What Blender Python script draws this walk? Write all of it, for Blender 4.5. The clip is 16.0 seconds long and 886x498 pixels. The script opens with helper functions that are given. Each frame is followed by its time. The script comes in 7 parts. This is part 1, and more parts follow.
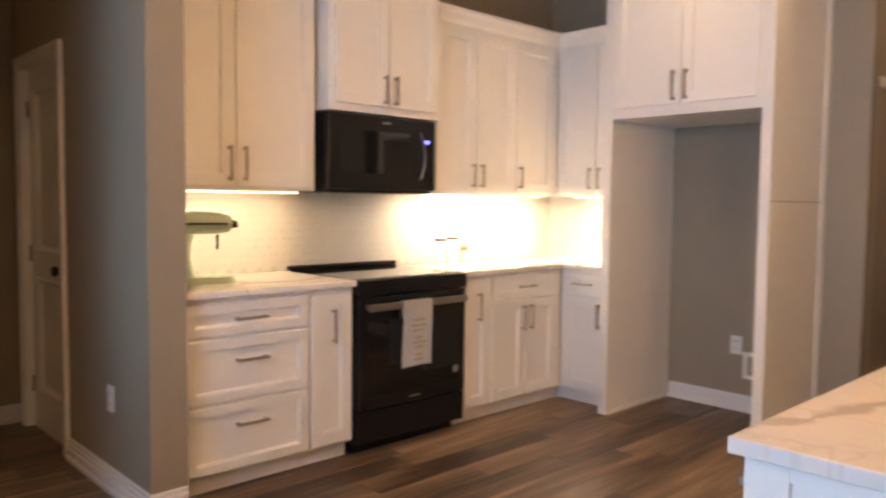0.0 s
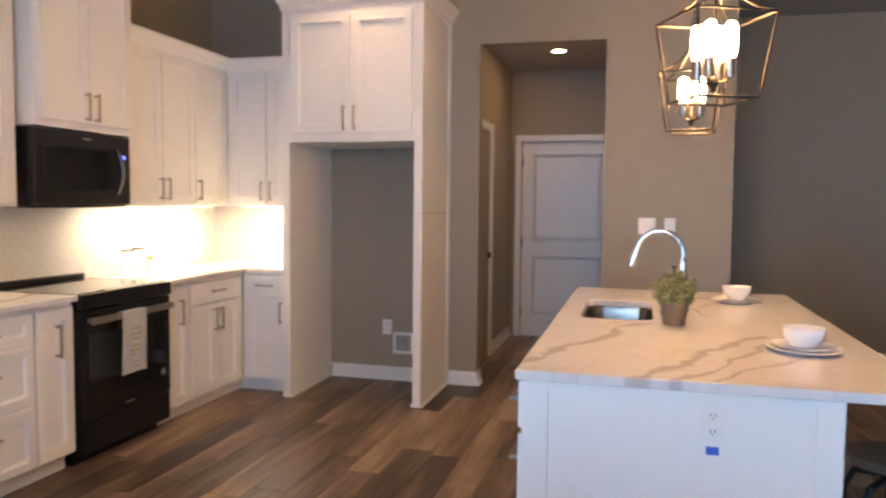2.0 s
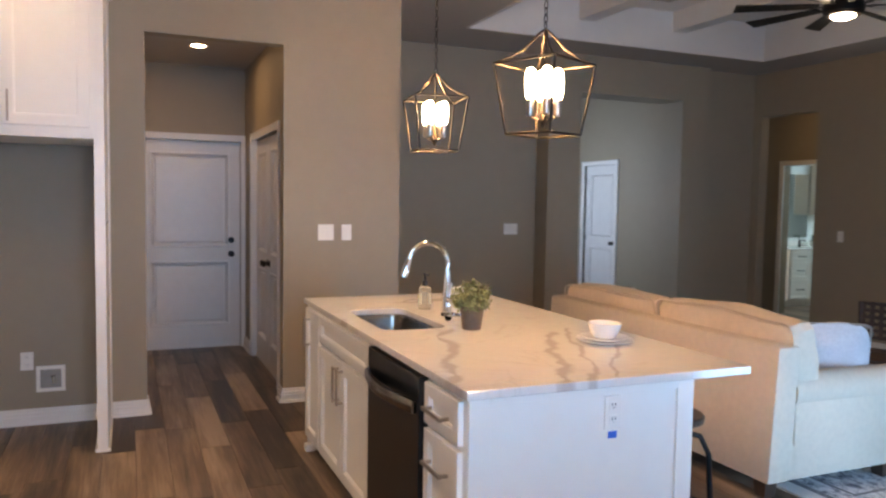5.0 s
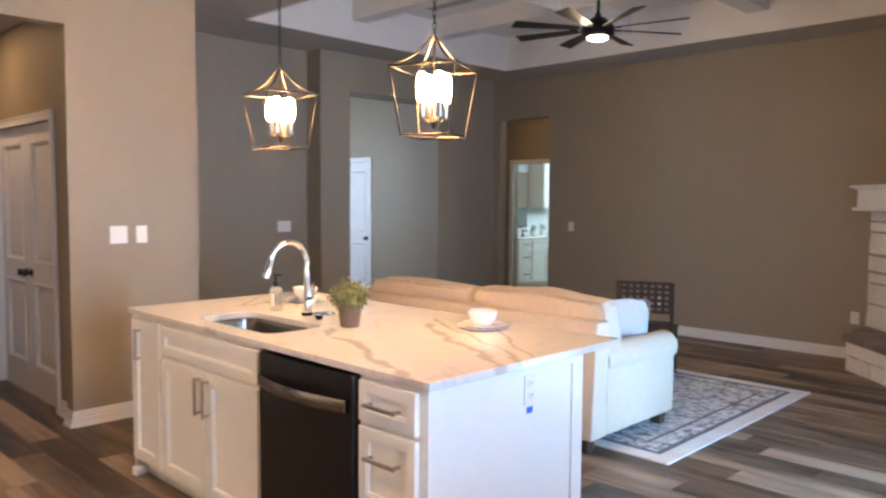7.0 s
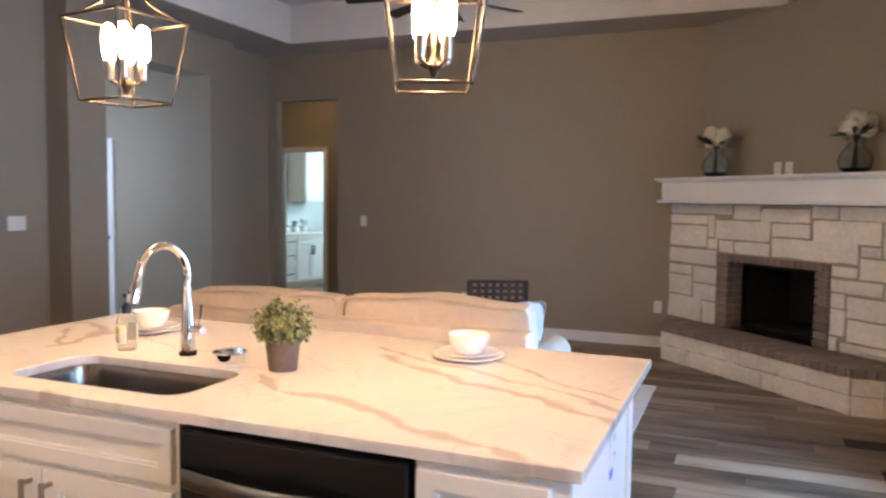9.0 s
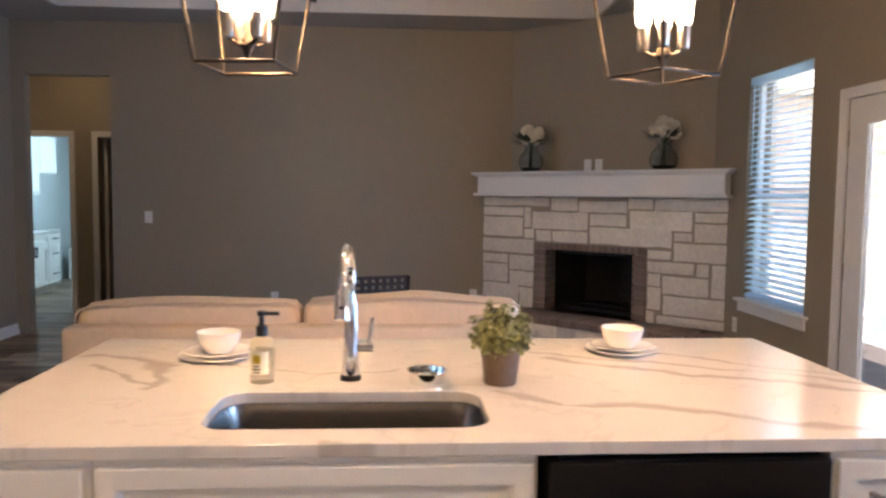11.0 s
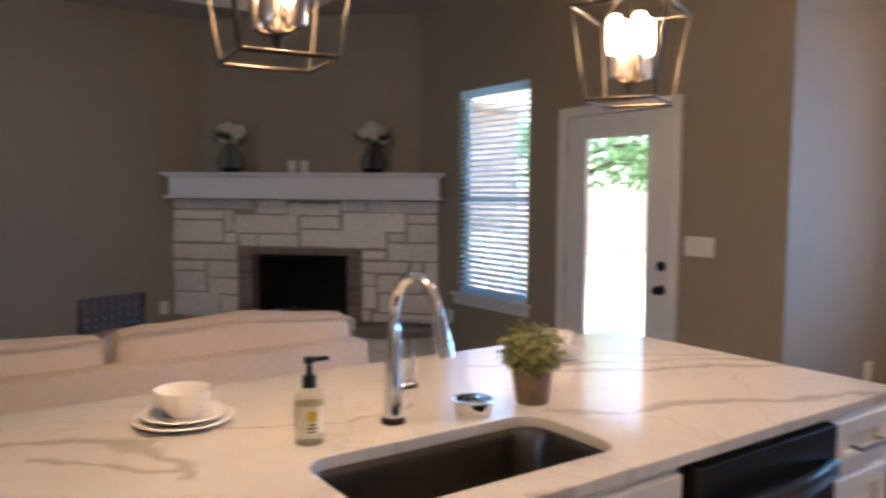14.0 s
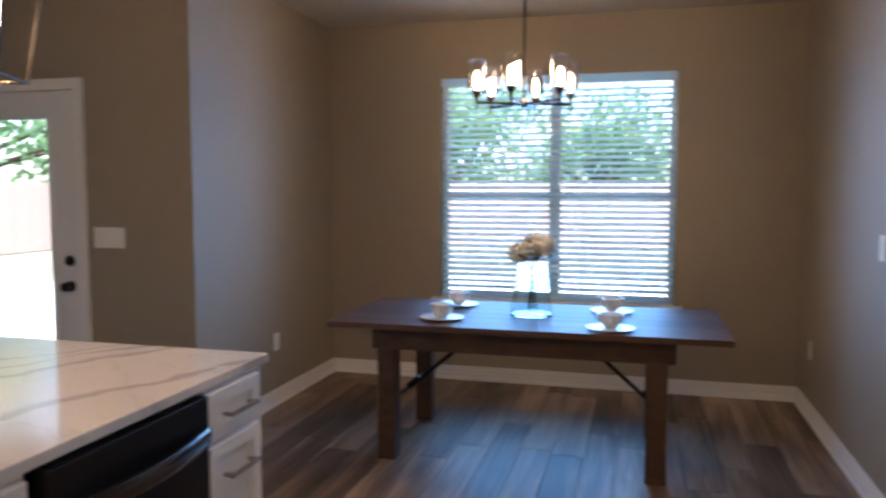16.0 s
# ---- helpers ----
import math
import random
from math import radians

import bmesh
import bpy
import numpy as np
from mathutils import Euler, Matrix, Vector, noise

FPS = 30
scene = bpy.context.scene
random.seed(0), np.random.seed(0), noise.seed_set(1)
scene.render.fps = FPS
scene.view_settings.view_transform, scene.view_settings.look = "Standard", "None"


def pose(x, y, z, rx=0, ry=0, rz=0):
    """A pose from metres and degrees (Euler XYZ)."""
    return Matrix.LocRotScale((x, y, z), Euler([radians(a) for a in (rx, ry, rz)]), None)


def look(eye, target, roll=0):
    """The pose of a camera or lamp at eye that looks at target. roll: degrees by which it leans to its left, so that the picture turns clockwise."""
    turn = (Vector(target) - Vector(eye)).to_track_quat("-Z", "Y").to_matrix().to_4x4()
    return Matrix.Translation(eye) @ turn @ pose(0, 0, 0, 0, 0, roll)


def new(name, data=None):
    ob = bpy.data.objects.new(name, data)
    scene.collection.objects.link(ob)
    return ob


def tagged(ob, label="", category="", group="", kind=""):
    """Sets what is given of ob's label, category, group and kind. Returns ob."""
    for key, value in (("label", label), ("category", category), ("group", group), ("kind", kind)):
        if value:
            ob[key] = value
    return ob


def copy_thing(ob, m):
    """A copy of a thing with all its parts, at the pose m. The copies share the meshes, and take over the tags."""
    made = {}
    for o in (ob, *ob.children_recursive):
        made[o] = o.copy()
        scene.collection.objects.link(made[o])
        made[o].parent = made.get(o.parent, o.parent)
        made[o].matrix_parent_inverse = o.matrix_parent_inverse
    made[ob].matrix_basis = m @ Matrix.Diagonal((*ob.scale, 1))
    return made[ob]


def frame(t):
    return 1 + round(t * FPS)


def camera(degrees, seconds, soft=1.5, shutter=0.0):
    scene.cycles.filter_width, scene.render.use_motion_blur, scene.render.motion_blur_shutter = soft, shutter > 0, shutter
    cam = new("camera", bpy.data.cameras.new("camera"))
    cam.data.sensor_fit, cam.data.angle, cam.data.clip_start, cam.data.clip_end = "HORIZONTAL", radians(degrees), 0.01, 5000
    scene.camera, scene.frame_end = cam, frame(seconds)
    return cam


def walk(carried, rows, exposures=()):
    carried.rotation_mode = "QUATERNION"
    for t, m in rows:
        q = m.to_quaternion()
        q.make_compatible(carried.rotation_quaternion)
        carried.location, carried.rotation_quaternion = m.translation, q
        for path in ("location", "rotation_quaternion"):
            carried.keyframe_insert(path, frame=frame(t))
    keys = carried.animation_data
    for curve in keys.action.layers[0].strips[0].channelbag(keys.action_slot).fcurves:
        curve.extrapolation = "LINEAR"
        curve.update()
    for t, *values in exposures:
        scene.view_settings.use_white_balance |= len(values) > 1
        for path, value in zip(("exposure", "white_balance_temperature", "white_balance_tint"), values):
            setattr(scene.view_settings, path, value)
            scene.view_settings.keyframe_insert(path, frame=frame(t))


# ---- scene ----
cam = camera(61.1, 16.0, soft=2.4, shutter=0.5)
PATH = [
    (0, (0.231, 0.176, 1.315), (1.605, 1.624, 1.19), 0.6),
    (0.5, (-0.032, 0.218, 1.381), (1.579, 1.395, 1.247), 0.6),
    (1, (-0.301, 0.243, 1.388), (1.47, 1.165, 1.265), 0.7),
    (1.5, (-0.546, 0.307, 1.407), (1.329, 0.992, 1.283), 0.6),
    (2, (-0.732, 0.41, 1.413), (1.198, 0.917, 1.289), 0.6),
    (2.5, (-0.764, 0.474, 1.42), (1.213, 0.746, 1.295), 0.5),
    (3, (-0.659, 0.591, 1.415), (1.336, 0.63, 1.288), 0.4),
    (3.5, (-0.573, 0.815, 1.433), (1.413, 0.62, 1.302), 0.5),
    (4, (-0.596, 1.105, 1.479), (1.357, 0.691, 1.348), 0.5),
    (4.2, (-0.608, 1.228, 1.499), (1.324, 0.728, 1.369), 0.7),
    (6.3, (-0.497, 2.315, 1.503), (1.1, 1.119, 1.376), 0.4),
    (6.5, (-0.438, 2.36, 1.504), (1.097, 1.084, 1.377), 0.4),
    (7, (-0.23, 2.432, 1.503), (1.171, 1.011, 1.374), 0.4),
    (7.5, (0.038, 2.405, 1.492), (1.29, 0.851, 1.362), 0.4),
    (8, (0.364, 2.34, 1.496), (1.462, 0.674, 1.362), 0.5),
    (8.5, (0.748, 2.268, 1.472), (1.704, 0.517, 1.335), 0.4),
    (8.7, (0.924, 2.22, 1.462), (1.804, 0.429, 1.327), 0.5),
    (10.8, (2.662, 2.27, 1.431), (2.584, 0.276, 1.287), 0.7),
    (11, (2.807, 2.297, 1.43), (2.677, 0.306, 1.289), 0.6),
    (11.5, (3.148, 2.284, 1.44), (2.859, 0.31, 1.3), 0.7),
    (12, (3.449, 2.176, 1.471), (2.966, 0.241, 1.328), 0.7),
    (12.5, (3.718, 2.064, 1.484), (3.117, 0.161, 1.342), 0.7),
    (13, (3.866, 1.921, 1.49), (3.133, 0.065, 1.349), 0.6),
    (13.5, (3.891, 1.816, 1.495), (3.008, 0.028, 1.352), 0.6),
    (14, (3.886, 1.782, 1.479), (2.735, 0.152, 1.337), 0.5),
    (14.5, (3.872, 1.839, 1.484), (2.387, 0.507, 1.337), 0.3),
    (15, (3.855, 1.896, 1.486), (2.154, 0.855, 1.336), 0.4),
    (15.5, (3.788, 1.919, 1.498), (1.952, 1.143, 1.338), 0.5),
    (16, (3.747, 1.972, 1.466), (1.819, 1.464, 1.309), 0.1),
]
EXPOSURES = [(0.0, 2.56, 8500, 18), (1.5, 2.47, 8100, 17), (2.5, 2.48, 7800, 15), (4.0, 2.36, 7700, 14), (6.5, 3.05, 7500, 14), (8.5, 3.18, 7200, 15), (11.0, 2.9, 6600, 14), (12.5, 2.38, 6400, 13), (14.0, 2.3, 6100, 12), (15.0, 2.02, 5850, 10), (16.0, 1.84, 5800, 10)]
walk(cam, [(t, look(eye, target, roll)) for t, eye, target, roll in PATH], EXPOSURES)

# ---- light ----
world = bpy.data.worlds.new("sky")
scene.world = world
world.use_nodes = True
wn = world.node_tree.nodes
sky = wn.new("ShaderNodeTexSky")
sky.sky_type, sky.sun_disc = "NISHITA", False
sky.sun_elevation, sky.sun_rotation = radians(62), radians(60)
wn["Background"].inputs["Strength"].default_value = 0.15
world.node_tree.links.new(sky.outputs[0], wn["Background"].inputs["Color"])


def lamp(name, kind, where, power, color, size=0.05, size_y=None, target=None, spread=None):
    data = bpy.data.lights.new(name, kind)
    data.energy, data.color = power, color
    if kind == "AREA":
        data.shape = "RECTANGLE" if size_y else "SQUARE"
        data.size = size
        if size_y:
            data.size_y = size_y
        if spread:
            data.spread = radians(spread)
    elif kind == "POINT":
        data.shadow_soft_size = size
    elif kind == "SUN":
        data.angle = size
    ob = new(name, data)
    ob.matrix_world = look(where, target) if target else Matrix.Translation(where)
    return ob


WARM, DAY = (1.0, 0.63, 0.35), (0.20, 0.50, 1.0)
sun_way = Vector((math.sin(radians(60)) * math.cos(radians(62)), math.cos(radians(60)) * math.cos(radians(62)), math.sin(radians(62))))
lamp("sun", "SUN", sun_way * 40, 5.0, (1.0, 0.97, 0.93), radians(0.5), target=(0, 0, 0))
# area lamps standing in for daylight at the windows and patio door
lamp("daylight_dining", "AREA", (-1.70, 1.345, 1.5), 12.0, DAY, 1.6, 1.55, target=(3, 1.345, 1.5), spread=125)
lamp("daylight_living", "AREA", (0.20, -2.93, 1.5), 1.8, DAY, 0.8, 1.6, target=(4, -2.93, 1.0), spread=120)
lamp("daylight_patio_door", "AREA", (0.13, -1.63, 0.60), 5.0, DAY, 0.54, 0.60, target=(4, -1.63, 0.5), spread=125)
# Added with no window behind them, to give bathroom and entry cool light.
lamp("added_daylight_bath", "AREA", (6.5, -9.0, 1.9), 9, (0.50, 0.80, 1.0), 1.0, 1.0, target=(7.9, -8.6, 1.2))
lamp("added_daylight_entry", "AREA", (9.2, -2.9, 1.7), 11, (0.5, 0.68, 1.0), 0.6, 1.4, target=(7.5, -4.6, 1.3))

# ---- materials ----


def mat(name, color, rough=0.5, metal=0.0, vary=0.0, scale=8.0, bump=0.0, bump_scale=60.0, coat=0.0, spec=None, island=False, per_object=0.0, stretch=None):
    """A principled material whose colour wanders by two noises and whose surface has a fine relief."""
    m = bpy.data.materials.new(name)
    m.use_nodes = True
    n, l = m.node_tree.nodes, m.node_tree.links
    b = n["Principled BSDF"]
    b.inputs["Base Color"].default_value = (*color, 1)
    b.inputs["Roughness"].default_value, b.inputs["Metallic"].default_value = rough, metal
    b.inputs["Coat Weight"].default_value = coat
    if spec is not None:
        b.inputs["Specular IOR Level"].default_value = spec
    if vary or bump or per_object:
        co = n.new("ShaderNodeTexCoord")
        src = co.outputs["Object"]
        if stretch:
            mp = n.new("ShaderNodeMapping")
            mp.inputs["Scale"].default_value = stretch
            l.new(src, mp.inputs["Vector"])
            src = mp.outputs["Vector"]
    if vary or per_object:
        big, fine = n.new("ShaderNodeTexNoise"), n.new("ShaderNodeTexNoise")
        for k, s, d in ((big, scale * 0.25, 3), (fine, scale * 3, 5)):
            k.inputs["Scale"].default_value, k.inputs["Detail"].default_value = s, d
            l.new(src, k.inputs["Vector"])
        add = n.new("ShaderNodeMath")
        add.operation = "ADD"
        l.new(big.outputs[0], add.inputs[0]), l.new(fine.outputs[0], add.inputs[1])
        out = add.outputs[0]
        if per_object:
            oi = n.new("ShaderNodeNewGeometry" if island else "ShaderNodeObjectInfo")
            ma = n.new("ShaderNodeMath")
            ma.operation = "MULTIPLY_ADD"
            ma.inputs[1].default_value = per_object
            l.new(oi.outputs["Random Per Island" if island else "Random"], ma.inputs[0]), l.new(out, ma.inputs[2])
            out = ma.outputs[0]
        rg = n.new("ShaderNodeMapRange")
        rg.inputs["From Min"].default_value, rg.inputs["From Max"].default_value = 0.7, 1.3 + per_object
        rg.inputs["To Min"].default_value, rg.inputs["To Max"].default_value = 1 - max(vary, 0.02), 1 + max(vary, 0.02)
        l.new(out, rg.inputs["Value"])
        mx = n.new("ShaderNodeVectorMath")
        mx.operation = "SCALE"
        mx.inputs[0].default_value = color
        l.new(rg.outputs["Result"], mx.inputs["Scale"])
        l.new(mx.outputs["Vector"], b.inputs["Base Color"])
    if bump:
        nb, bp = n.new("ShaderNodeTexNoise"), n.new("ShaderNodeBump")
        nb.inputs["Scale"].default_value, nb.inputs["Detail"].default_value = bump_scale, 4
        l.new(src, nb.inputs["Vector"])
        bp.inputs["Strength"].default_value, bp.inputs["Distance"].default_value = bump, 0.004
        l.new(nb.outputs[0], bp.inputs["Height"]), l.new(bp.outputs[0], b.inputs["Normal"])
    return m


def glow(name, color, strength):
    m = bpy.data.materials.new(name)
    m.use_nodes = True
    b = m.node_tree.nodes["Principled BSDF"]
    b.inputs["Base Color"].default_value = (*color, 1)
    b.inputs["Emission Color"].default_value = (*color, 1)
    b.inputs["Emission Strength"].default_value = strength
    return m


def glass_mat(name, color=(1, 1, 1), rough=0.0):
    m = bpy.data.materials.new(name)
    m.use_nodes = True
    b = m.node_tree.nodes["Principled BSDF"]
    b.inputs["Base Color"].default_value = (*color, 1)
    b.inputs["Transmission Weight"].default_value, b.inputs["Roughness"].default_value, b.inputs["IOR"].default_value = 1.0, rough, 1.45
    return m


def quartz():
    m = mat("quartz", (0.76, 0.73, 0.69), 0.11, vary=0.03, scale=6, spec=0.5)
    n, l = m.node_tree.nodes, m.node_tree.links
    b = n["Principled BSDF"]
    co = n.new("ShaderNodeTexCoord")
    masks = []
    for turn, sx, sy, width, seed in ((24, 0.42, 1.25, 0.105, 3.1), (38, 0.6, 1.6, 0.014, 9.4)):
        mp = n.new("ShaderNodeMapping")
        mp.inputs["Rotation"].default_value, mp.inputs["Scale"].default_value, mp.inputs["Location"].default_value = (0, 0, radians(turn)), (sx, sy, 1), (seed, seed * 0.7, 0)
        nz, th = n.new("ShaderNodeTexNoise"), n.new("ShaderNodeTexNoise")
        nz.inputs["Scale"].default_value, nz.inputs["Detail"].default_value, nz.inputs["Roughness"].default_value, nz.inputs["Distortion"].default_value = 1.0, 4, 0.42, 0.6
        th.inputs["Scale"].default_value, th.inputs["Detail"].default_value = 1.7, 3
        l.new(co.outputs["Object"], mp.inputs["Vector"]), l.new(mp.outputs[0], nz.inputs["Vector"]), l.new(mp.outputs[0], th.inputs["Vector"])
        sb, ab, tr, dv, rg = [n.new("ShaderNodeMath") for _ in range(2)] + [n.new("ShaderNodeMapRange"), n.new("ShaderNodeMath"), n.new("ShaderNodeMapRange")]
        sb.operation, ab.operation, dv.operation = "SUBTRACT", "ABSOLUTE", "DIVIDE"
        sb.inputs[1].default_value = 0.5
        l.new(nz.outputs[0], sb.inputs[0]), l.new(sb.outputs[0], ab.inputs[0])
        tr.inputs["From Min"].default_value, tr.inputs["From Max"].default_value = 0.44, 0.64
        tr.inputs["To Min"].default_value, tr.inputs["To Max"].default_value = width * 0.07, width
        l.new(th.outputs[0], tr.inputs["Value"])
        l.new(ab.outputs[0], dv.inputs[0]), l.new(tr.outputs["Result"], dv.inputs[1])
        rg.inputs["From Min"].default_value, rg.inputs["From Max"].default_value = 0.35, 1.15
        rg.inputs["To Min"].default_value, rg.inputs["To Max"].default_value = 0.72, 0.0
        l.new(dv.outputs[0], rg.inputs["Value"])
        masks.append(rg.outputs["Result"])
    ramp = n.new("ShaderNodeMath")
    ramp.operation = "MAXIMUM"
    l.new(masks[0], ramp.inputs[0]), l.new(masks[1], ramp.inputs[1])
    mixc = n.new("ShaderNodeMix")
    mixc.data_type = "RGBA"
    mixc.inputs["B"].default_value = (0.42, 0.375, 0.33, 1)
    l.new(ramp.outputs[0], mixc.inputs["Factor"])
    old = b.inputs["Base Color"].links[0].from_socket
    l.new(old, mixc.inputs["A"]), l.new(mixc.outputs["Result"], b.inputs["Base Color"])
    return m


def veined_quartz():
    """The island slab: bold grey-brown veins, each a chain of straight runs blurred by noise, over faint hairlines."""
    m = mat("island_quartz", (0.69, 0.66, 0.62), 0.11, vary=0.03, scale=6, spec=0.5)
    n, l = m.node_tree.nodes, m.node_tree.links
    b = n["Principled BSDF"]

    def vec(op, a, c):
        k = n.new("ShaderNodeVectorMath")
        k.operation = op
        for i, v in enumerate((a, c)):
            if v is None:
                continue
            if isinstance(v, tuple):
                k.inputs[i].default_value = v
            else:
                l.new(v, k.inputs[i])
        return k

    def num(op, a, c, clamp=False):
        k = n.new("ShaderNodeMath")
        k.operation, k.use_clamp = op, clamp
        for i, v in enumerate((a, c)):
            if isinstance(v, (int, float)):
                k.inputs[i].default_value = v
            else:
                l.new(v, k.inputs[i])
        return k.outputs[0]

    co = n.new("ShaderNodeTexCoord")
    flat = vec("MULTIPLY", co.outputs["Object"], (1.0, 1.0, 0.0)).outputs[0]
    p = flat
    for scale, amount, detail in ((4.0, 0.17, 2), (22.0, 0.030, 4)):
        w = n.new("ShaderNodeTexNoise")
        w.inputs["Scale"].default_value, w.inputs["Detail"].default_value = scale, detail
        l.new(flat, w.inputs["Vector"])
        off = vec("MULTIPLY", vec("SUBTRACT", w.outputs["Color"], (0.5, 0.5, 0.5)).outputs[0], (amount, amount, 0.0)).outputs[0]
        p = vec("ADD", p, off).outputs[0]
    least = 9.0
    for width, run in VEINS:
        for (ax, ay), (bx, by) in zip(run, run[1:]):
            d = (bx - ax, by - ay, 0.0)
            rel = vec("SUBTRACT", p, (ax, ay, 0.0)).outputs[0]
            u = num("MULTIPLY", vec("DOT_PRODUCT", rel, d).outputs["Value"], 1 / (d[0] ** 2 + d[1] ** 2), True)
            sc = n.new("ShaderNodeVectorMath")
            sc.operation, sc.inputs[0].default_value = "SCALE", d
            l.new(u, sc.inputs["Scale"])
            far = vec("LENGTH", vec("SUBTRACT", rel, sc.outputs[0]).outputs[0], None).outputs["Value"]
            least = num("MINIMUM", least, num("DIVIDE", far, width))
    thick = n.new("ShaderNodeTexNoise")
    thick.inputs["Scale"].default_value, thick.inputs["Detail"].default_value = 9.0, 4
    l.new(flat, thick.inputs["Vector"])
    edge = num("DIVIDE", least, num("ADD", num("MULTIPLY", thick.outputs[0], 2.6), -0.55))
    rg = n.new("ShaderNodeMapRange")
    rg.inputs["From Min"].default_value, rg.inputs["From Max"].default_value = 0.40, 1.15
    rg.inputs["To Min"].default_value, rg.inputs["To Max"].default_value = 0.62, 0.0
    l.new(edge, rg.inputs["Value"])
    hair = n.new("ShaderNodeTexNoise")
    hair.inputs["Scale"].default_value, hair.inputs["Detail"].default_value, hair.inputs["Distortion"].default_value = 1.6, 4, 1.0
    l.new(flat, hair.inputs["Vector"])
    hr = n.new("ShaderNodeMapRange")
    hr.inputs["From Min"].default_value, hr.inputs["From Max"].default_value = 0.0, 0.012
    hr.inputs["To Min"].default_value, hr.inputs["To Max"].default_value = 0.22, 0.0
    l.new(num("ABSOLUTE", num("SUBTRACT", hair.outputs[0], 0.5), 0.0), hr.inputs["Value"])
    mixc = n.new("ShaderNodeMix")
    mixc.data_type = "RGBA"
    mixc.inputs["B"].default_value = (0.37, 0.325, 0.285, 1)
    l.new(num("MAXIMUM", rg.outputs["Result"], hr.outputs["Result"]), mixc.inputs["Factor"])
    old = b.inputs["Base Color"].links[0].from_socket
    l.new(old, mixc.inputs["A"]), l.new(mixc.outputs["Result"], b.inputs["Base Color"])
    return m


# veins of the island slab: half width, then the runs that they follow
VEINS = ((0.034, ((2.55, 0.36), (2.38, 0.47), (2.06, 0.55), (1.80, 0.68), (1.47, 0.80))),
         (0.030, ((2.30, -0.02), (1.93, 0.19), (1.68, 0.30), (1.47, 0.42))),
         (0.020, ((2.38, -0.16), (2.19, -0.06), (1.78, 0.12), (1.47, 0.32))),
         (0.018, ((2.03, -0.24), (1.68, 0.06), (1.50, 0.20))),
         (0.026, ((2.95, 0.79), (2.80, 0.82), (2.45, 0.83))),
         (0.034, ((3.79, -0.10), (3.60, -0.05), (3.47, 0.05), (3.45, 0.20), (3.47, 0.31))),
         (0.022, ((3.70, 0.04), (3.58, 0.12), (3.46, 0.28))),
         (0.010, ((3.30, 0.03), (3.05, 0.14), (2.80, 0.10))))


def wood_floor(name, island):
    """Oak-look planks: each has its own tone; streaks and fine grain run along it."""
    m = bpy.data.materials.new(name)
    m.use_nodes = True
    n, l = m.node_tree.nodes, m.node_tree.links
    b = n["Principled BSDF"]
    b.inputs["Roughness"].default_value = 0.42
    geo, oi = n.new("ShaderNodeNewGeometry"), n.new("ShaderNodeObjectInfo")
    rand = geo.outputs["Random Per Island"] if island else oi.outputs["Random"]
    off = n.new("ShaderNodeVectorMath")
    off.operation = "MULTIPLY_ADD"
    cmb = n.new("ShaderNodeCombineXYZ")
    l.new(rand, cmb.inputs["X"]), l.new(rand, cmb.inputs["Y"])
    off.inputs[1].default_value = (53.0, 31.0, 0.0)
    l.new(cmb.outputs[0], off.inputs[0]), l.new(geo.outputs["Position"], off.inputs[2])
    layers = []
    for sc, det, rough in (((0.75, 7.0, 1), 4, 0.55), ((2.2, 42, 1), 6, 0.65), ((1.3, 2.6, 1), 2, 0.5)):
        mp, nz = n.new("ShaderNodeMapping"), n.new("ShaderNodeTexNoise")
        mp.inputs["Scale"].default_value = sc
        nz.inputs["Scale"].default_value, nz.inputs["Detail"].default_value, nz.inputs["Roughness"].default_value = 1.0, det, rough
        nz.inputs["Distortion"].default_value = 0.5
        l.new(off.outputs[0], mp.inputs["Vector"]), l.new(mp.outputs[0], nz.inputs["Vector"])
        layers.append(nz.outputs[0])
    total = None
    for out, w in zip([rand] + layers, (0.30, 0.80, 0.46, 0.28)):
        ma = n.new("ShaderNodeMath")
        ma.operation = "MULTIPLY_ADD"
        ma.inputs[1].default_value = w
        l.new(out, ma.inputs[0])
        if total is None:
            ma.inputs[2].default_value = 0.0
        else:
            l.new(total, ma.inputs[2])
        total = ma.outputs[0]
    rp = n.new("ShaderNodeValToRGB")
    e = rp.color_ramp.elements
    e[0].position, e[0].color = 0.62, (0.044, 0.029, 0.020, 1)
    e[1].position, e[1].color = 1.0, (0.37, 0.265, 0.182, 1)
    mid = e.new(0.80)
    mid.color = (0.165, 0.109, 0.070, 1)
    sc = n.new("ShaderNodeMath")
    sc.operation = "MULTIPLY"
    sc.inputs[1].default_value = 0.86
    l.new(total, sc.inputs[0]), l.new(sc.outputs[0], rp.inputs[0]), l.new(rp.outputs[0], b.inputs["Base Color"])
    bp = n.new("ShaderNodeBump")
    bp.inputs["Strength"].default_value, bp.inputs["Distance"].default_value = 0.12, 0.003
    l.new(layers[1], bp.inputs["Height"]), l.new(bp.outputs[0], b.inputs["Normal"])
    return m


WALL = mat("greige_wall_paint", (0.302, 0.252, 0.183), 0.62, vary=0.03, scale=3, bump=0.12, bump_scale=90)
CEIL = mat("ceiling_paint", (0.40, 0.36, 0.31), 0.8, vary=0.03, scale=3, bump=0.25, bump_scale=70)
WHITE = mat("white_cabinet_paint", (0.80, 0.77, 0.72), 0.33, vary=0.02, scale=4, bump=0.03)
TRIM = mat("white_trim_paint", (0.78, 0.76, 0.73), 0.4, vary=0.02, scale=4)
DOORW = mat("white_door_paint", (0.74, 0.73, 0.71), 0.36, vary=0.03, scale=5, bump=0.03)
QUARTZ, ISLANDQ = quartz(), veined_quartz()
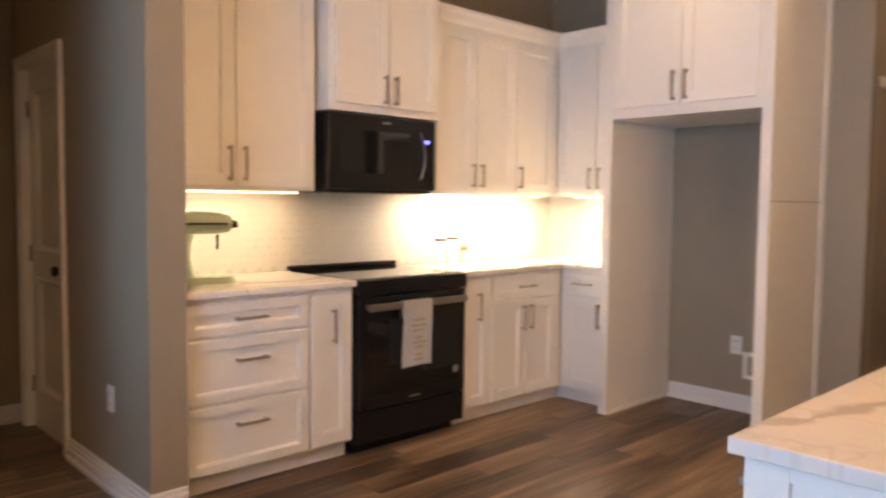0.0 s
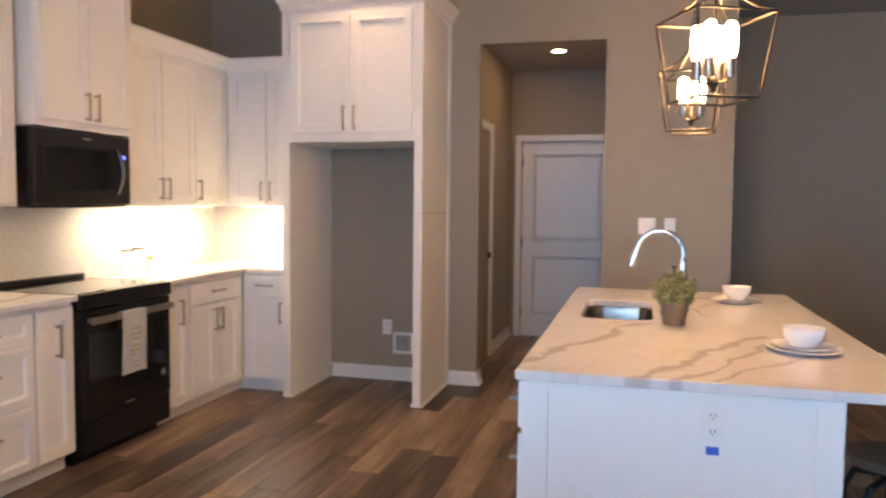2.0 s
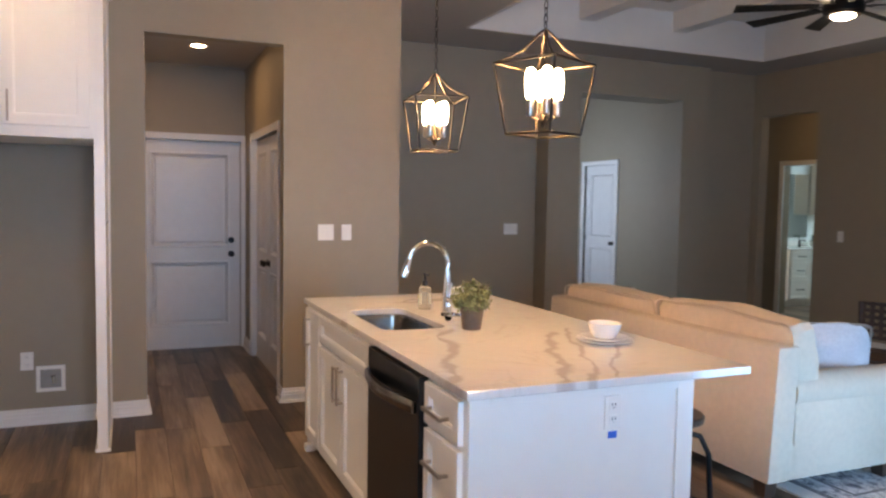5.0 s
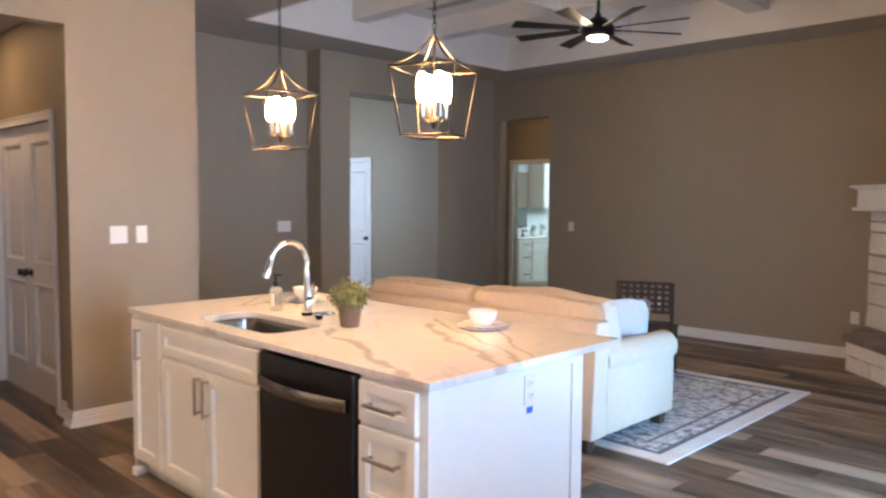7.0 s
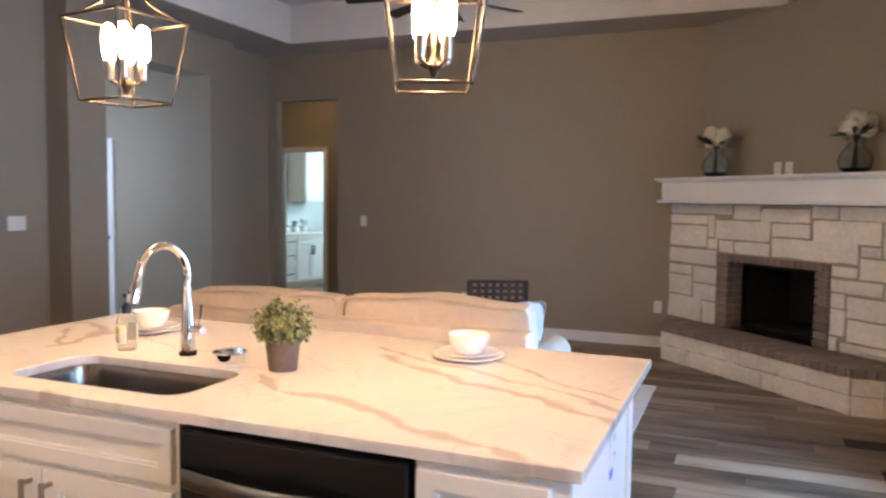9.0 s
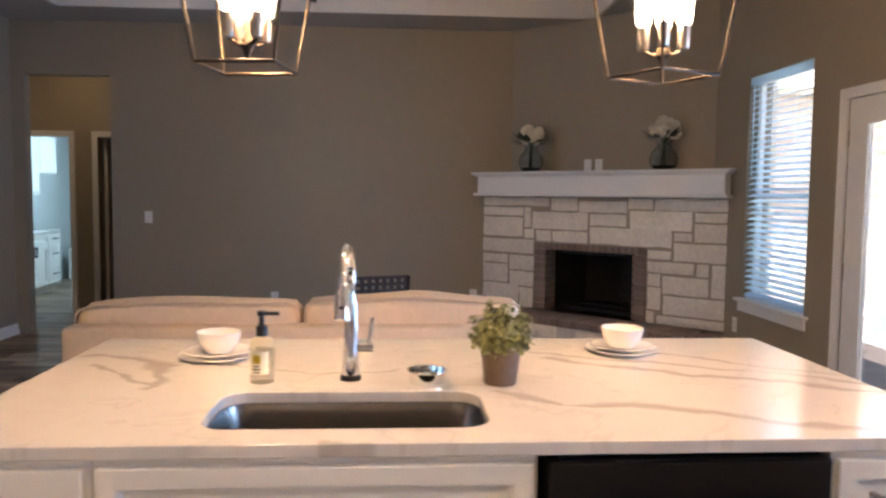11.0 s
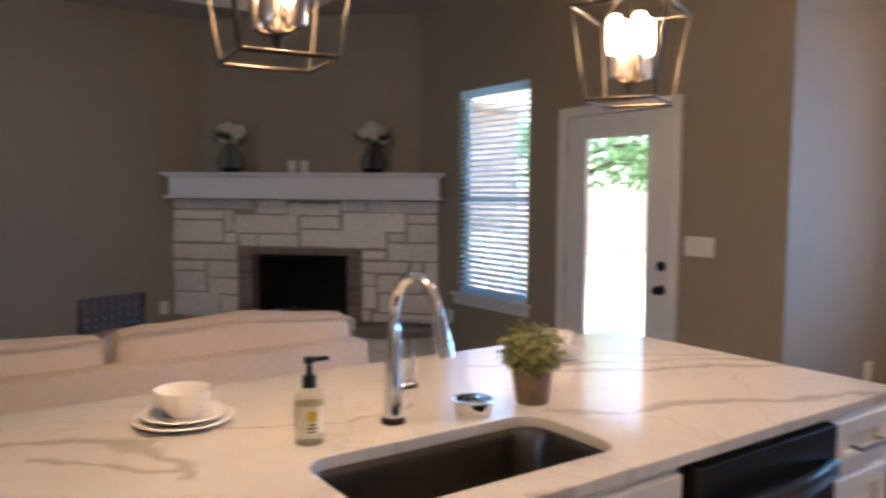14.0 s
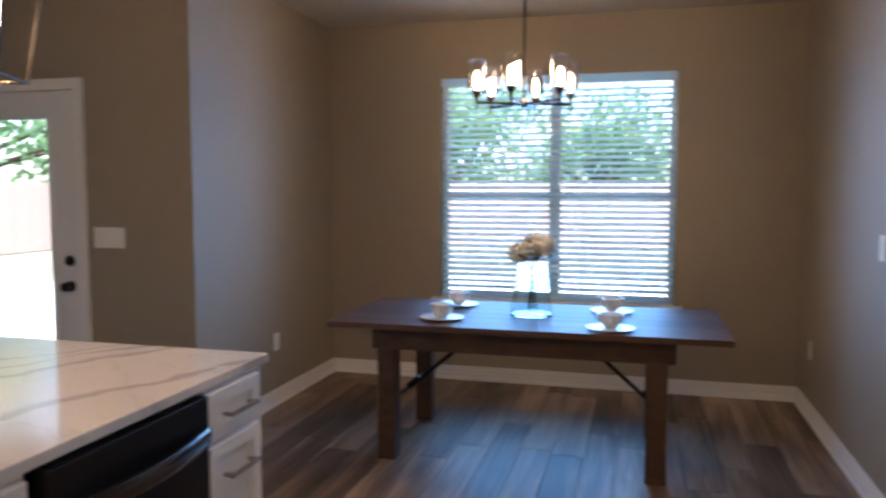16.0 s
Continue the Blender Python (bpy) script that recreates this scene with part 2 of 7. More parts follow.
STONE = mat("limestone", (0.80, 0.735, 0.64), 0.8, vary=0.22, scale=9, bump=0.9, bump_scale=28, per_object=0.35)
MORTAR = mat("mortar", (0.40, 0.33, 0.25), 0.9, vary=0.1, scale=20, bump=0.5)
BRICK = mat("brown_brick", (0.27, 0.20, 0.165), 0.8, vary=0.3, scale=20, bump=0.7, per_object=0.6)
SOOT = mat("sooty_firebox", (0.02, 0.017, 0.015), 0.85, vary=0.4, scale=10, bump=0.5)
BLACK = mat("black_stainless", (0.022, 0.021, 0.021), 0.28, metal=0.6, vary=0.06, scale=6)
BGLASS = mat("black_glass", (0.006, 0.006, 0.007), 0.05, spec=0.6)
DARK = mat("dark_metal", (0.018, 0.016, 0.015), 0.4, metal=0.7, vary=0.1)
NICKEL = mat("brushed_nickel", (0.42, 0.37, 0.32), 0.28, metal=1.0, vary=0.04)
CHROME = mat("chrome", (0.75, 0.74, 0.73), 0.06, metal=1.0)
STEEL = mat("brushed_steel", (0.42, 0.39, 0.36), 0.3, metal=1.0, vary=0.08, stretch=(1, 30, 1))
BRONZE = mat("aged_bronze", (0.062, 0.051, 0.042), 0.48, metal=0.9, vary=0.2, scale=30)
SOFA = mat("cream_upholstery", (0.62, 0.50, 0.38), 0.92, vary=0.06, scale=10, bump=0.35, bump_scale=300)
PIPING = mat("cream_piping", (0.55, 0.44, 0.33), 0.9, vary=0.05)
FLOORP = wood_floor("floor_plank", False)
FLOORR = wood_floor("floor_plank_far", True)
GAP = mat("floor_gap", (0.03, 0.02, 0.015), 0.8, vary=0.1)
WALNUT = mat("dark_walnut", (0.062, 0.036, 0.023), 0.42, vary=0.45, scale=7, bump=0.2, bump_scale=30, per_object=0.4, stretch=(6, 0.5, 1))
TABLE = mat("stained_table_wood", (0.085, 0.045, 0.026), 0.5, vary=0.5, scale=7, bump=0.25, bump_scale=20, per_object=0.4, stretch=(6, 0.45, 1), spec=0.3)
PLATE = mat("white_plastic_plate", (0.78, 0.75, 0.70), 0.35, vary=0.02)
SLOT = mat("dark_slot", (0.05, 0.045, 0.04), 0.6, vary=0.05)
CERAMIC = mat("white_ceramic", (0.80, 0.78, 0.75), 0.18, vary=0.03, scale=30)
GLASS = glass_mat("clear_glass")
WGLASS = glass_mat("window_glass")
BULB = glow("lit_bulb", (1.0, 0.78, 0.50), 8.0)
SMALL_BULB = glow("small_lit_bulb", (1.0, 0.74, 0.44), 6.0)
LENS = glow("lit_lens", (1.0, 0.82, 0.62), 6.0)
BLUE_TAPE = mat("blue_tape", (0.02, 0.13, 0.55), 0.6, vary=0.08, scale=60)

# ---- building helpers ----


def box(bm, x0, x1, y0, y1, z0, z1, bev=0.0, m=None):
    vs = bmesh.ops.create_cube(bm, size=1.0)["verts"]
    for v in vs:
        v.co = Vector(((x0 + x1) / 2 + v.co.x * (x1 - x0), (y0 + y1) / 2 + v.co.y * (y1 - y0), (z0 + z1) / 2 + v.co.z * (z1 - z0)))
    if bev:
        es = list({e for v in vs for e in v.link_edges})
        vs = list({v for f in bmesh.ops.bevel(bm, geom=es, offset=bev, segments=2, affect="EDGES", profile=0.5)["faces"] for v in f.verts} | {v for v in vs if v.is_valid})
    if m is not None:
        bmesh.ops.transform(bm, matrix=m, verts=[v for v in vs if v.is_valid])
    return vs


def rod(bm, a, b, r, r2=None, seg=10):
    a, b = Vector(a), Vector(b)
    d = b - a
    m = Matrix.Translation((a + b) / 2) @ d.to_track_quat("Z", "Y").to_matrix().to_4x4()
    bmesh.ops.create_cone(bm, cap_ends=True, segments=seg, radius1=r, radius2=r if r2 is None else r2, depth=d.length, matrix=m)


def lathe(bm, prof, seg=24, at=(0, 0, 0)):
    """A turned shape from (radius, height) pairs."""
    rings = []
    for r, z in prof:
        rings.append([bm.verts.new((at[0] + r * math.cos(2 * math.pi * i / seg), at[1] + r * math.sin(2 * math.pi * i / seg), at[2] + z)) for i in range(seg)] if r > 1e-5 else [bm.verts.new((at[0], at[1], at[2] + z))])
    for p, q in zip(rings, rings[1:]):
        for i in range(seg):
            j = (i + 1) % seg
            if len(p) == 1 and len(q) == 1:
                continue
            if len(p) == 1:
                bm.faces.new((p[0], q[j], q[i]))
            elif len(q) == 1:
                bm.faces.new((p[i], p[j], q[0]))
            else:
                bm.faces.new((p[i], p[j], q[j], q[i]))


def tube(bm, pts, r, seg=10, closed=False):
    """A round tube along points."""
    pts = [Vector(p) for p in pts]
    rings, up = [], Vector((0, 0, 1))
    for i, p in enumerate(pts):
        a = pts[i - 1] if i or closed else p
        b = pts[(i + 1) % len(pts)] if i + 1 < len(pts) or closed else p
        d = (b - a).normalized()
        side = d.cross(up)
        if side.length < 1e-3:
            side = d.cross(Vector((1, 0, 0))) if not rings else last
        side.normalize()
        if rings and side.dot(last) < 0:
            side = -side
        last = side
        n2 = d.cross(side).normalized()
        rr = r[i] if isinstance(r, (list, tuple)) else r
        rings.append([bm.verts.new(p + rr * (math.cos(2 * math.pi * k / seg) * side + math.sin(2 * math.pi * k / seg) * n2)) for k in range(seg)])
    n = len(rings)
    for i in range(n if closed else n - 1):
        p, q = rings[i], rings[(i + 1) % n]
        for k in range(seg):
            bm.faces.new((p[k], p[(k + 1) % seg], q[(k + 1) % seg], q[k]))
    if not closed:
        bm.faces.new(rings[0][::-1]), bm.faces.new(rings[-1])


def mesh_of(name, bm, material, smooth=False):
    bmesh.ops.recalc_face_normals(bm, faces=bm.faces)
    me = bpy.data.meshes.new(name)
    bm.to_mesh(me)
    bm.free()
    me.materials.append(material)
    if smooth:
        me.shade_smooth()
        me.set_sharp_from_angle(angle=radians(35))
    return me


def part(name, bm, material, parent=None, label="", smooth=False):
    ob = new(name, mesh_of(name, bm, material, smooth))
    if parent is not None:
        ob.parent = parent
    if label:
        ob["label"] = label
    return ob


def thing(name, m, label, category, group=""):
    e = new(name)
    e.empty_display_size = 0.1
    e.matrix_world = m
    return tagged(e, label, category, group)


def boxes(*rows, bev=0.0):
    bm = bmesh.new()
    for r in rows:
        box(bm, *r, bev=bev)
    return bm


def setting(name, bm, material, label, category, smooth=False):
    return tagged(part(name, bm, material, smooth=smooth), label, category, kind="structure")


# ---- the large structure ----
H, HD = 3.12, 2.73          # soffit height, dining ceiling height
XE, XW, YN, YS = 4.887, 0.087, 3.88, -5.471
setting("floor_base", boxes((-2.0, 10.0, -11.5, 5.6, -0.12, -0.012)), GAP, "dark underlay beneath brown plank floor", "floor")
# range wall, with the block at its west end beside the pantry passage
setting("wall_north", boxes((1.44, 5.0, YN, YN + 0.14, 0, H), (1.44, 1.60, 3.17, YN, 0, H)), WALL, "greige painted wall behind the range", "wall")
setting("wall_pantry", boxes((1.44, 1.56, YN + 0.14, 4.22, 0, H), (1.44, 1.56, 4.22, 4.93, 2.06, H), (0.3, 1.70, 5.05, 5.17, 0, H), (1.44, 1.56, 4.93, 5.05, 0, H)), WALL, "greige painted wall of the pantry passage", "wall")
setting("wall_dining_north", boxes((-1.97, 0.45, 3.05, 3.17, 0, H), (0.33, 0.45, 3.17, 5.17, 0, H)), WALL, "greige painted wall beside dining table", "wall")
# dining end wall with the window
WY0, WY1, WZ0, WZ1 = 0.476, 2.214, 0.638, 2.308
setting("wall_dining_west", boxes((-1.97, -1.845, -0.52, WY0, 0, H), (-1.97, -1.845, WY1, 3.05, 0, H), (-1.97, -1.845, WY0, WY1, 0, WZ0), (-1.97, -1.845, WY0, WY1, WZ1, H)), WALL, "greige painted wall around dining window", "wall")
setting("wall_dining_south", boxes((-1.845, XW - 0.12, -0.54, -0.42, 0, H)), WALL, "greige painted wall between dining nook and patio", "wall")
# west wall with window and patio door
LY0, LY1, LZ0, LZ1 = -3.378, -2.488, 0.658, 2.355
DY0, DY1, DZ = -2.085, -1.17, 2.035
setting("wall_west", boxes((XW - 0.12, XW, DY1, -0.42, 0, H), (XW - 0.12, XW, DY0, DY1, DZ, H), (XW - 0.12, XW, LY1, DY0, 0, H),
        (XW - 0.12, XW, LY0, LY1, 0, LZ0), (XW - 0.12, XW, LY0, LY1, LZ1, H), (XW - 0.12, XW, -5.6, LY0, 0, H)), WALL, "greige painted wall with window and patio door", "wall")
setting("wall_south", boxes((XW, 5.64, YS - 0.12, YS, 0, H), (5.64, 6.47, YS - 0.12, YS, 2.593, H), (6.47, 6.6, YS - 0.12, YS, 0, H)), WALL, "greige painted living room wall", "wall")
# diagonal wall behind the fireplace
bm = boxes((-0.25, 0.70, 0.21, 0.33, 0, H), (1.70, 2.80, 0.21, 0.33, 0, H), (0.70, 1.70, 0.21, 0.33, 0.95, H))
bmesh.ops.transform(bm, matrix=pose(1.891, -5.471, 0, 0, 0, 135), verts=bm.verts)
setting("wall_fireplace", bm, WALL, "greige painted diagonal wall over the fireplace", "wall")
# kitchen east wall with hall opening
HY0, HY1, HZ = 0.68, 1.61, 2.605
setting("wall_east_kitchen", boxes((XE, XE + 0.12, HY1, YN, 0, H), (XE, XE + 0.12, -0.21, HY0, 0, H), (XE, XE + 0.12, HY0, HY1, HZ, H)), WALL, "greige painted wall with hall opening", "wall")
setting("wall_behind_hall", boxes((XE + 0.12, 6.70, -0.21, -0.09, 0, H)), WALL, "greige painted return wall", "wall")
setting("wall_hall", boxes((XE + 0.12, 7.28, 1.75, 1.87, 0, H), (XE + 0.12, 5.35, 0.51, 0.63, 0, H), (6.75, 7.28, 0.51, 0.63, 0, H), (5.35, 6.75, 0.51, 0.63, 2.04, H),
        (7.16, 7.28, 0.63, 0.68, 0, H), (7.16, 7.28, 1.63, 1.75, 0, H), (7.16, 7.28, 0.68, 1.63, 2.06, H), (5.3, 6.8, -0.09, 0.0, 0, H)), WALL, "greige painted walls of the hall", "wall")
# living room east wall with entry opening
setting("wall_east_living", boxes((6.70, 6.82, -2.45, -0.09, 0, H), (6.45, 6.82, -2.85, -2.45, 0, H), (6.45, 6.82, -4.24, -2.85, 2.714, H), (6.45, 6.82, -4.63, -4.24, 0, H), (6.6, 6.82, YS - 0.12, -4.63, 0, H)), WALL, "greige painted wall with entry opening", "wall")
setting("wall_entry", boxes((9.25, 9.37, -3.70, -1.98, 0, H), (9.25, 9.37, -4.62, -4.56, 0, H), (9.25, 9.37, -4.56, -3.70, 2.06, H), (6.82, 9.25, -2.1, -1.98, 0, H), (6.82, 8.24, -4.74, -4.62, 0, H), (9.02, 9.37, -4.74, -4.62, 0, H), (8.24, 9.02, -4.74, -4.62, 2.06, H), (8.2, 9.06, -4.9, -4.8, 0, H), (9.42, 9.5, -4.6, -3.6, 0, H)), WALL, "greige painted walls of the entry", "wall")
setting("wall_bath_hall", boxes((4.9, 5.495, -6.86, -6.74, 0, H), (6.255, 6.576, -6.86, -6.74, 0, H), (7.27, 7.9, -6.86, -6.74, 0, H), (5.495, 6.255, -6.86, -6.74, 2.075, H), (6.576, 7.27, -6.86, -6.74, 2.075, H), (7.78, 7.9, -6.74, YS - 0.12, 0, H), (6.82, 7.78, YS - 0.12, YS, 0, H), (4.9, 5.02, -6.74, YS - 0.12, 0, H)), WALL, "greige painted walls of the bedroom hall", "wall")
BATHP = mat("bath_wall_paint", (0.60, 0.62, 0.61), 0.6, vary=0.03, scale=3)
setting("wall_bath", boxes((8.26, 8.38, -11.2, -6.86, 0, H), (6.3, 8.26, -11.3, -11.16, 0, H), (6.3, 6.42, -11.16, -6.86, 0, H)), BATHP, "pale grey painted bathroom walls", "wall")
setting("wall_bedroom", boxes((4.9, 6.3, -8.4, -8.28, 0, H), (4.78, 4.9, -8.4, -6.74, 0, H)), WALL, "greige painted bedroom walls", "wall")
# ceilings: soffit ring round the tray, tray, dining, hall
TX0, TX1, TY0, TY1, TZ = 0.93, 5.87, -4.85, -1.22, 3.52
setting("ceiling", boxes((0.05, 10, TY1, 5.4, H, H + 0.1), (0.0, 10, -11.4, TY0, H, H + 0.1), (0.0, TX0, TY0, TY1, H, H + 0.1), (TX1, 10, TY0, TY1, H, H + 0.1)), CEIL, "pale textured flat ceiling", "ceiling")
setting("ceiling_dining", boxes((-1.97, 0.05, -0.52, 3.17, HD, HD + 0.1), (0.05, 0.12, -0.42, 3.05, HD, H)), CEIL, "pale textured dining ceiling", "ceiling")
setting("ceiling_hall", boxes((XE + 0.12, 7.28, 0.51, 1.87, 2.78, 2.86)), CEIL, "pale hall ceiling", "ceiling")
TRAYC = mat("white_tray_paint", (0.66, 0.63, 0.59), 0.6, vary=0.02, scale=3)
setting("ceiling_tray", boxes((TX0 - 0.1, TX1 + 0.1, TY0 - 0.1, TY1 + 0.1, TZ, TZ + 0.1), (TX0 - 0.03, TX0 + 0.003, TY0, TY1, H - 0.002, TZ), (TX1 - 0.003, TX1 + 0.03, TY0, TY1, H - 0.002, TZ), (TX0 + 0.003, TX1 - 0.003, TY0 - 0.03, TY0 + 0.003, H - 0.002, TZ), (TX0 + 0.003, TX1 - 0.003, TY1 - 0.003, TY1 + 0.03, H - 0.002, TZ)), TRAYC, "white painted raised tray ceiling", "ceiling")
setting("ceiling_beams", boxes((TX0, TX1, -2.6, -2.42, TZ - 0.2, TZ - 0.002), (TX0, TX1, -3.75, -3.57, TZ - 0.2, TZ - 0.002), (2.66, 2.86, TY0, TY1, TZ - 0.204, TZ - 0.004), (4.12, 4.30, TY0, TY1, TZ - 0.204, TZ - 0.004)), TRAYC, "white painted coffer beams", "ceiling")

# ---- cabinets ----


def shaker(bm, x0, x1, z0, z1, rail=0.06, t=0.02):
    """A frame-and-panel front, its face at y = -t, with a stepped bead round the sunk panel."""
    rings = []
    for inset, y in ((0, 0), (0, -t + 0.002), (0.002, -t), (rail, -t), (rail + 0.001, -t + 0.005), (rail + 0.007, -t + 0.005), (rail + 0.009, -t + 0.013)):
        rings.append([bm.verts.new((x, y, z)) for x, z in ((x0 + inset, z0 + inset), (x1 - inset, z0 + inset), (x1 - inset, z1 - inset), (x0 + inset, z1 - inset))])
    for p, q in zip(rings, rings[1:]):
        for i in range(4):
            bm.faces.new((p[i], p[(i + 1) % 4], q[(i + 1) % 4], q[i]))
    bm.faces.new(rings[-1]), bm.faces.new(rings[0][::-1])


def pull(parent, x, z, length, upright, y=-0.02, material=None):
    bm = bmesh.new()
    h, s = length / 2, 0.006
    for k in (-1, 1):
        if upright:
            box(bm, x - s, x + s, y - 0.028, y, z + k * (h - 0.012) - s, z + k * (h - 0.012) + s, bev=0.001)
        else:
            box(bm, x + k * (h - 0.012) - s, x + k * (h - 0.012) + s, y - 0.028, y, z - s, z + s, bev=0.001)
    if upright:
        box(bm, x - s, x + s, y - 0.038, y - 0.027, z - h, z + h, bev=0.0015)
    else:
        box(bm, x - h, x + h, y - 0.038, y - 0.027, z - s, z + s, bev=0.0015)
    return part("handle", bm, material or NICKEL, parent, "brushed nickel bar pull")


def cabinet(name, label, m, w, d, z0, z1, fronts, toe=0.0, open_top=False, group="", material=None):
    """A cabinet unit whose front faces -y, from x = 0 to w. fronts: kind, x0, x1, z0, z1, handle (way, x, z, length)."""
    material = material or WHITE
    c = thing(name, m, label, "cabinet", group)
    bm, t = bmesh.new(), 0.018
    if open_top:
        for a in ((0, t, 0, d, z0 + toe, z1), (w - t, w, 0, d, z0 + toe, z1), (t, w - t, 0, d, z0 + toe, z0 + toe + t), (t, w - t, d - t, d, z0 + toe + t, z1), (t, w - t, 0, t, z0 + toe + t, z1)):
            box(bm, *a)
    else:
        box(bm, 0, w, 0, d, z0 + toe, z1)
    part("body", bm, material, c)
    if toe:
        part("toe_kick", boxes((0, w, 0.06, 0.075, z0, z0 + toe)), material, c)
    for kind, x0, x1, a, b, grip in fronts:
        bm = bmesh.new()
        shaker(bm, x0, x1, a, b, rail=0.058 if kind == "door" else 0.042)
        f = part(kind, bm, material, c)
        if grip:
            pull(f, grip[1], grip[2], grip[3], grip[0] == "v")
    return c


def crown(name, pts, z, label):
    """Crown moulding along an open line of plan points, out to its left."""
    prof = ((0.0, -0.12), (0.012, -0.12), (0.014, -0.09), (0.03, -0.07), (0.05, -0.035), (0.062, -0.02), (0.064, 0.0), (0.0, 0.0))
    bm = bmesh.new()
    pts = [Vector((x, y, 0)) for x, y in pts]
    rings = []
    for i, p in enumerate(pts):
        dirs = []
        if i:
            dirs.append((p - pts[i - 1]).normalized())
        if i + 1 < len(pts):
            dirs.append((pts[i + 1] - p).normalized())
        ns = [Vector((-d.y, d.x, 0)) for d in dirs]
        n = sum(ns, Vector()) / len(ns)
        n = n / max(n.length_squared, 1e-6)
        rings.append([bm.verts.new((p.x + n.x * o, p.y + n.y * o, z + h)) for o, h in prof])
    k = len(prof)
    for a, b in zip(rings, rings[1:]):
        for i in range(k):
            bm.faces.new((a[i], a[(i + 1) % k], b[(i + 1) % k], b[i]))
    bm.faces.new(rings[0][::-1]), bm.faces.new(rings[-1])
    return tagged(part(name, bm, WHITE), label, "moulding")


FY = 3.24  # face of the base cabinets on the range wall
cabinet("drawer_cabinet", "white shaker base cabinet with three drawers beside range", pose(1.602, FY, 0), 0.635, 0.62, 0, 0.885,
        [("drawer", 0.015, 0.625, 0.715, 0.862, ("h", 0.32, 0.787, 0.16)), ("drawer", 0.015, 0.625, 0.42, 0.70, ("h", 0.32, 0.60, 0.16)), ("drawer", 0.015, 0.625, 0.105, 0.405, ("h", 0.32, 0.31, 0.16))], toe=0.09, group="base cabinets")
cabinet("pullout_cabinet", "narrow white shaker pull-out base cabinet beside range", pose(2.239, FY, 0), 0.264, 0.62, 0, 0.885, [("door", 0.012, 0.252, 0.105, 0.862, ("v", 0.132, 0.70, 0.17))], toe=0.09, group="base cabinets")
cabinet("narrow_cabinet", "narrow white shaker base cabinet with upright pull", pose(3.29, FY, 0), 0.235, 0.62, 0, 0.885, [("door", 0.012, 0.222, 0.105, 0.862, ("v", 0.117, 0.70, 0.17))], toe=0.09, group="base cabinets")
cabinet("corner_cabinet", "white shaker base cabinet with drawer over two doors", pose(3.527, FY, 0), 0.70, 0.62, 0, 0.885,
        [("drawer", 0.012, 0.62, 0.725, 0.862, ("h", 0.316, 0.795, 0.14)), ("door", 0.012, 0.313, 0.105, 0.71, ("v", 0.28, 0.60, 0.16)), ("door", 0.319, 0.62, 0.105, 0.71, ("v", 0.352, 0.60, 0.16))], toe=0.09, group="base cabinets")
cabinet("return_cabinet", "white shaker base cabinet beside the refrigerator alcove", pose(4.23, 3.236, 0, 0, 0, -90), 0.36, 0.65, 0, 0.885,
        [("drawer", 0.03, 0.352, 0.725, 0.862, ("h", 0.19, 0.795, 0.14)), ("door", 0.03, 0.352, 0.105, 0.71, ("v", 0.318, 0.60, 0.16))], toe=0.09, group="base cabinets")
# worktops
tagged(part("worktop", boxes((1.602, 2.505, 3.2, YN - 0.012, 0.886, 0.916), bev=0.003), QUARTZ), "white veined quartz worktop beside range", "worktop")
bm = bmesh.new()
box(bm, 3.287, XE - 0.002, 3.2, YN - 0.012, 0.886, 0.916, bev=0.003), box(bm, 4.19, XE - 0.002, 2.875, 3.199, 0.886, 0.916, bev=0.003)
tagged(part("worktop", bm, QUARTZ), "white veined quartz worktop turning the corner", "worktop")
# backsplash: small white arabesque tiles laid on the wall
TILE = mat("backsplash_tile", (0.72, 0.70, 0.66), 0.22, vary=0.05, scale=20, per_object=0.2)
GROUT = mat("grout", (0.60, 0.57, 0.52), 0.8, vary=0.04, scale=30)
splash = setting("backsplash", boxes((1.602, XE - 0.001, YN - 0.0115, YN - 0.0005, 0.90, 1.40), (XE - 0.0115, XE - 0.0005, 2.875, YN - 0.012, 0.90, 1.40)), GROUT, "white lantern tile backsplash with pale grout", "backsplash")


def tile_mesh():
    """A lantern-shaped tile: a four-lobed outline with waisted sides."""
    bm, vs = bmesh.new(), []
    for i in range(16):
        a = 2 * math.pi * i / 16
        r = 0.043 * (1 + 0.24 * math.cos(4 * a)) if i % 4 else 0.051
        vs.append((r * math.cos(a) * 0.84, r * math.sin(a) * 1.0))
    lo = [bm.verts.new((x, 0, z)) for x, z in vs]
    hi = [bm.verts.new((x * 0.93, -0.004, z * 0.93)) for x, z in vs]
    bm.faces.new(hi)
    for i in range(16):
        bm.faces.new((lo[i], lo[(i + 1) % 16], hi[(i + 1) % 16], hi[i]))
    return mesh_of("tile", bm, TILE)


tile = tile_mesh()
spots = []
for r in range(11):
    z = 0.9425 + r * 0.0445
    for c in range(34):
        x = 1.655 + c * 0.0905 + (0.045 if r % 2 else 0)
        if 1.62 < x < 4.86 and z < 1.35:
            spots.append((x, z))
spots.sort(key=lambda s: abs(s[0] - 2.9))
for x, z in spots[:296]:
    o = new("tile", tile)
    o.parent, o.matrix_local = splash, Matrix.Translation((x, YN - 0.0115, z))
bm = bmesh.new()
for x, z in spots[296:]:
    bm.from_mesh(tile)
    bmesh.ops.translate(bm, vec=(x, YN - 0.0115, z), verts=bm.verts[-32:])
if len(bm.verts):
    tagged(part("tiles", bm, TILE, splash), "white lantern tiles", "", kind="stuff")

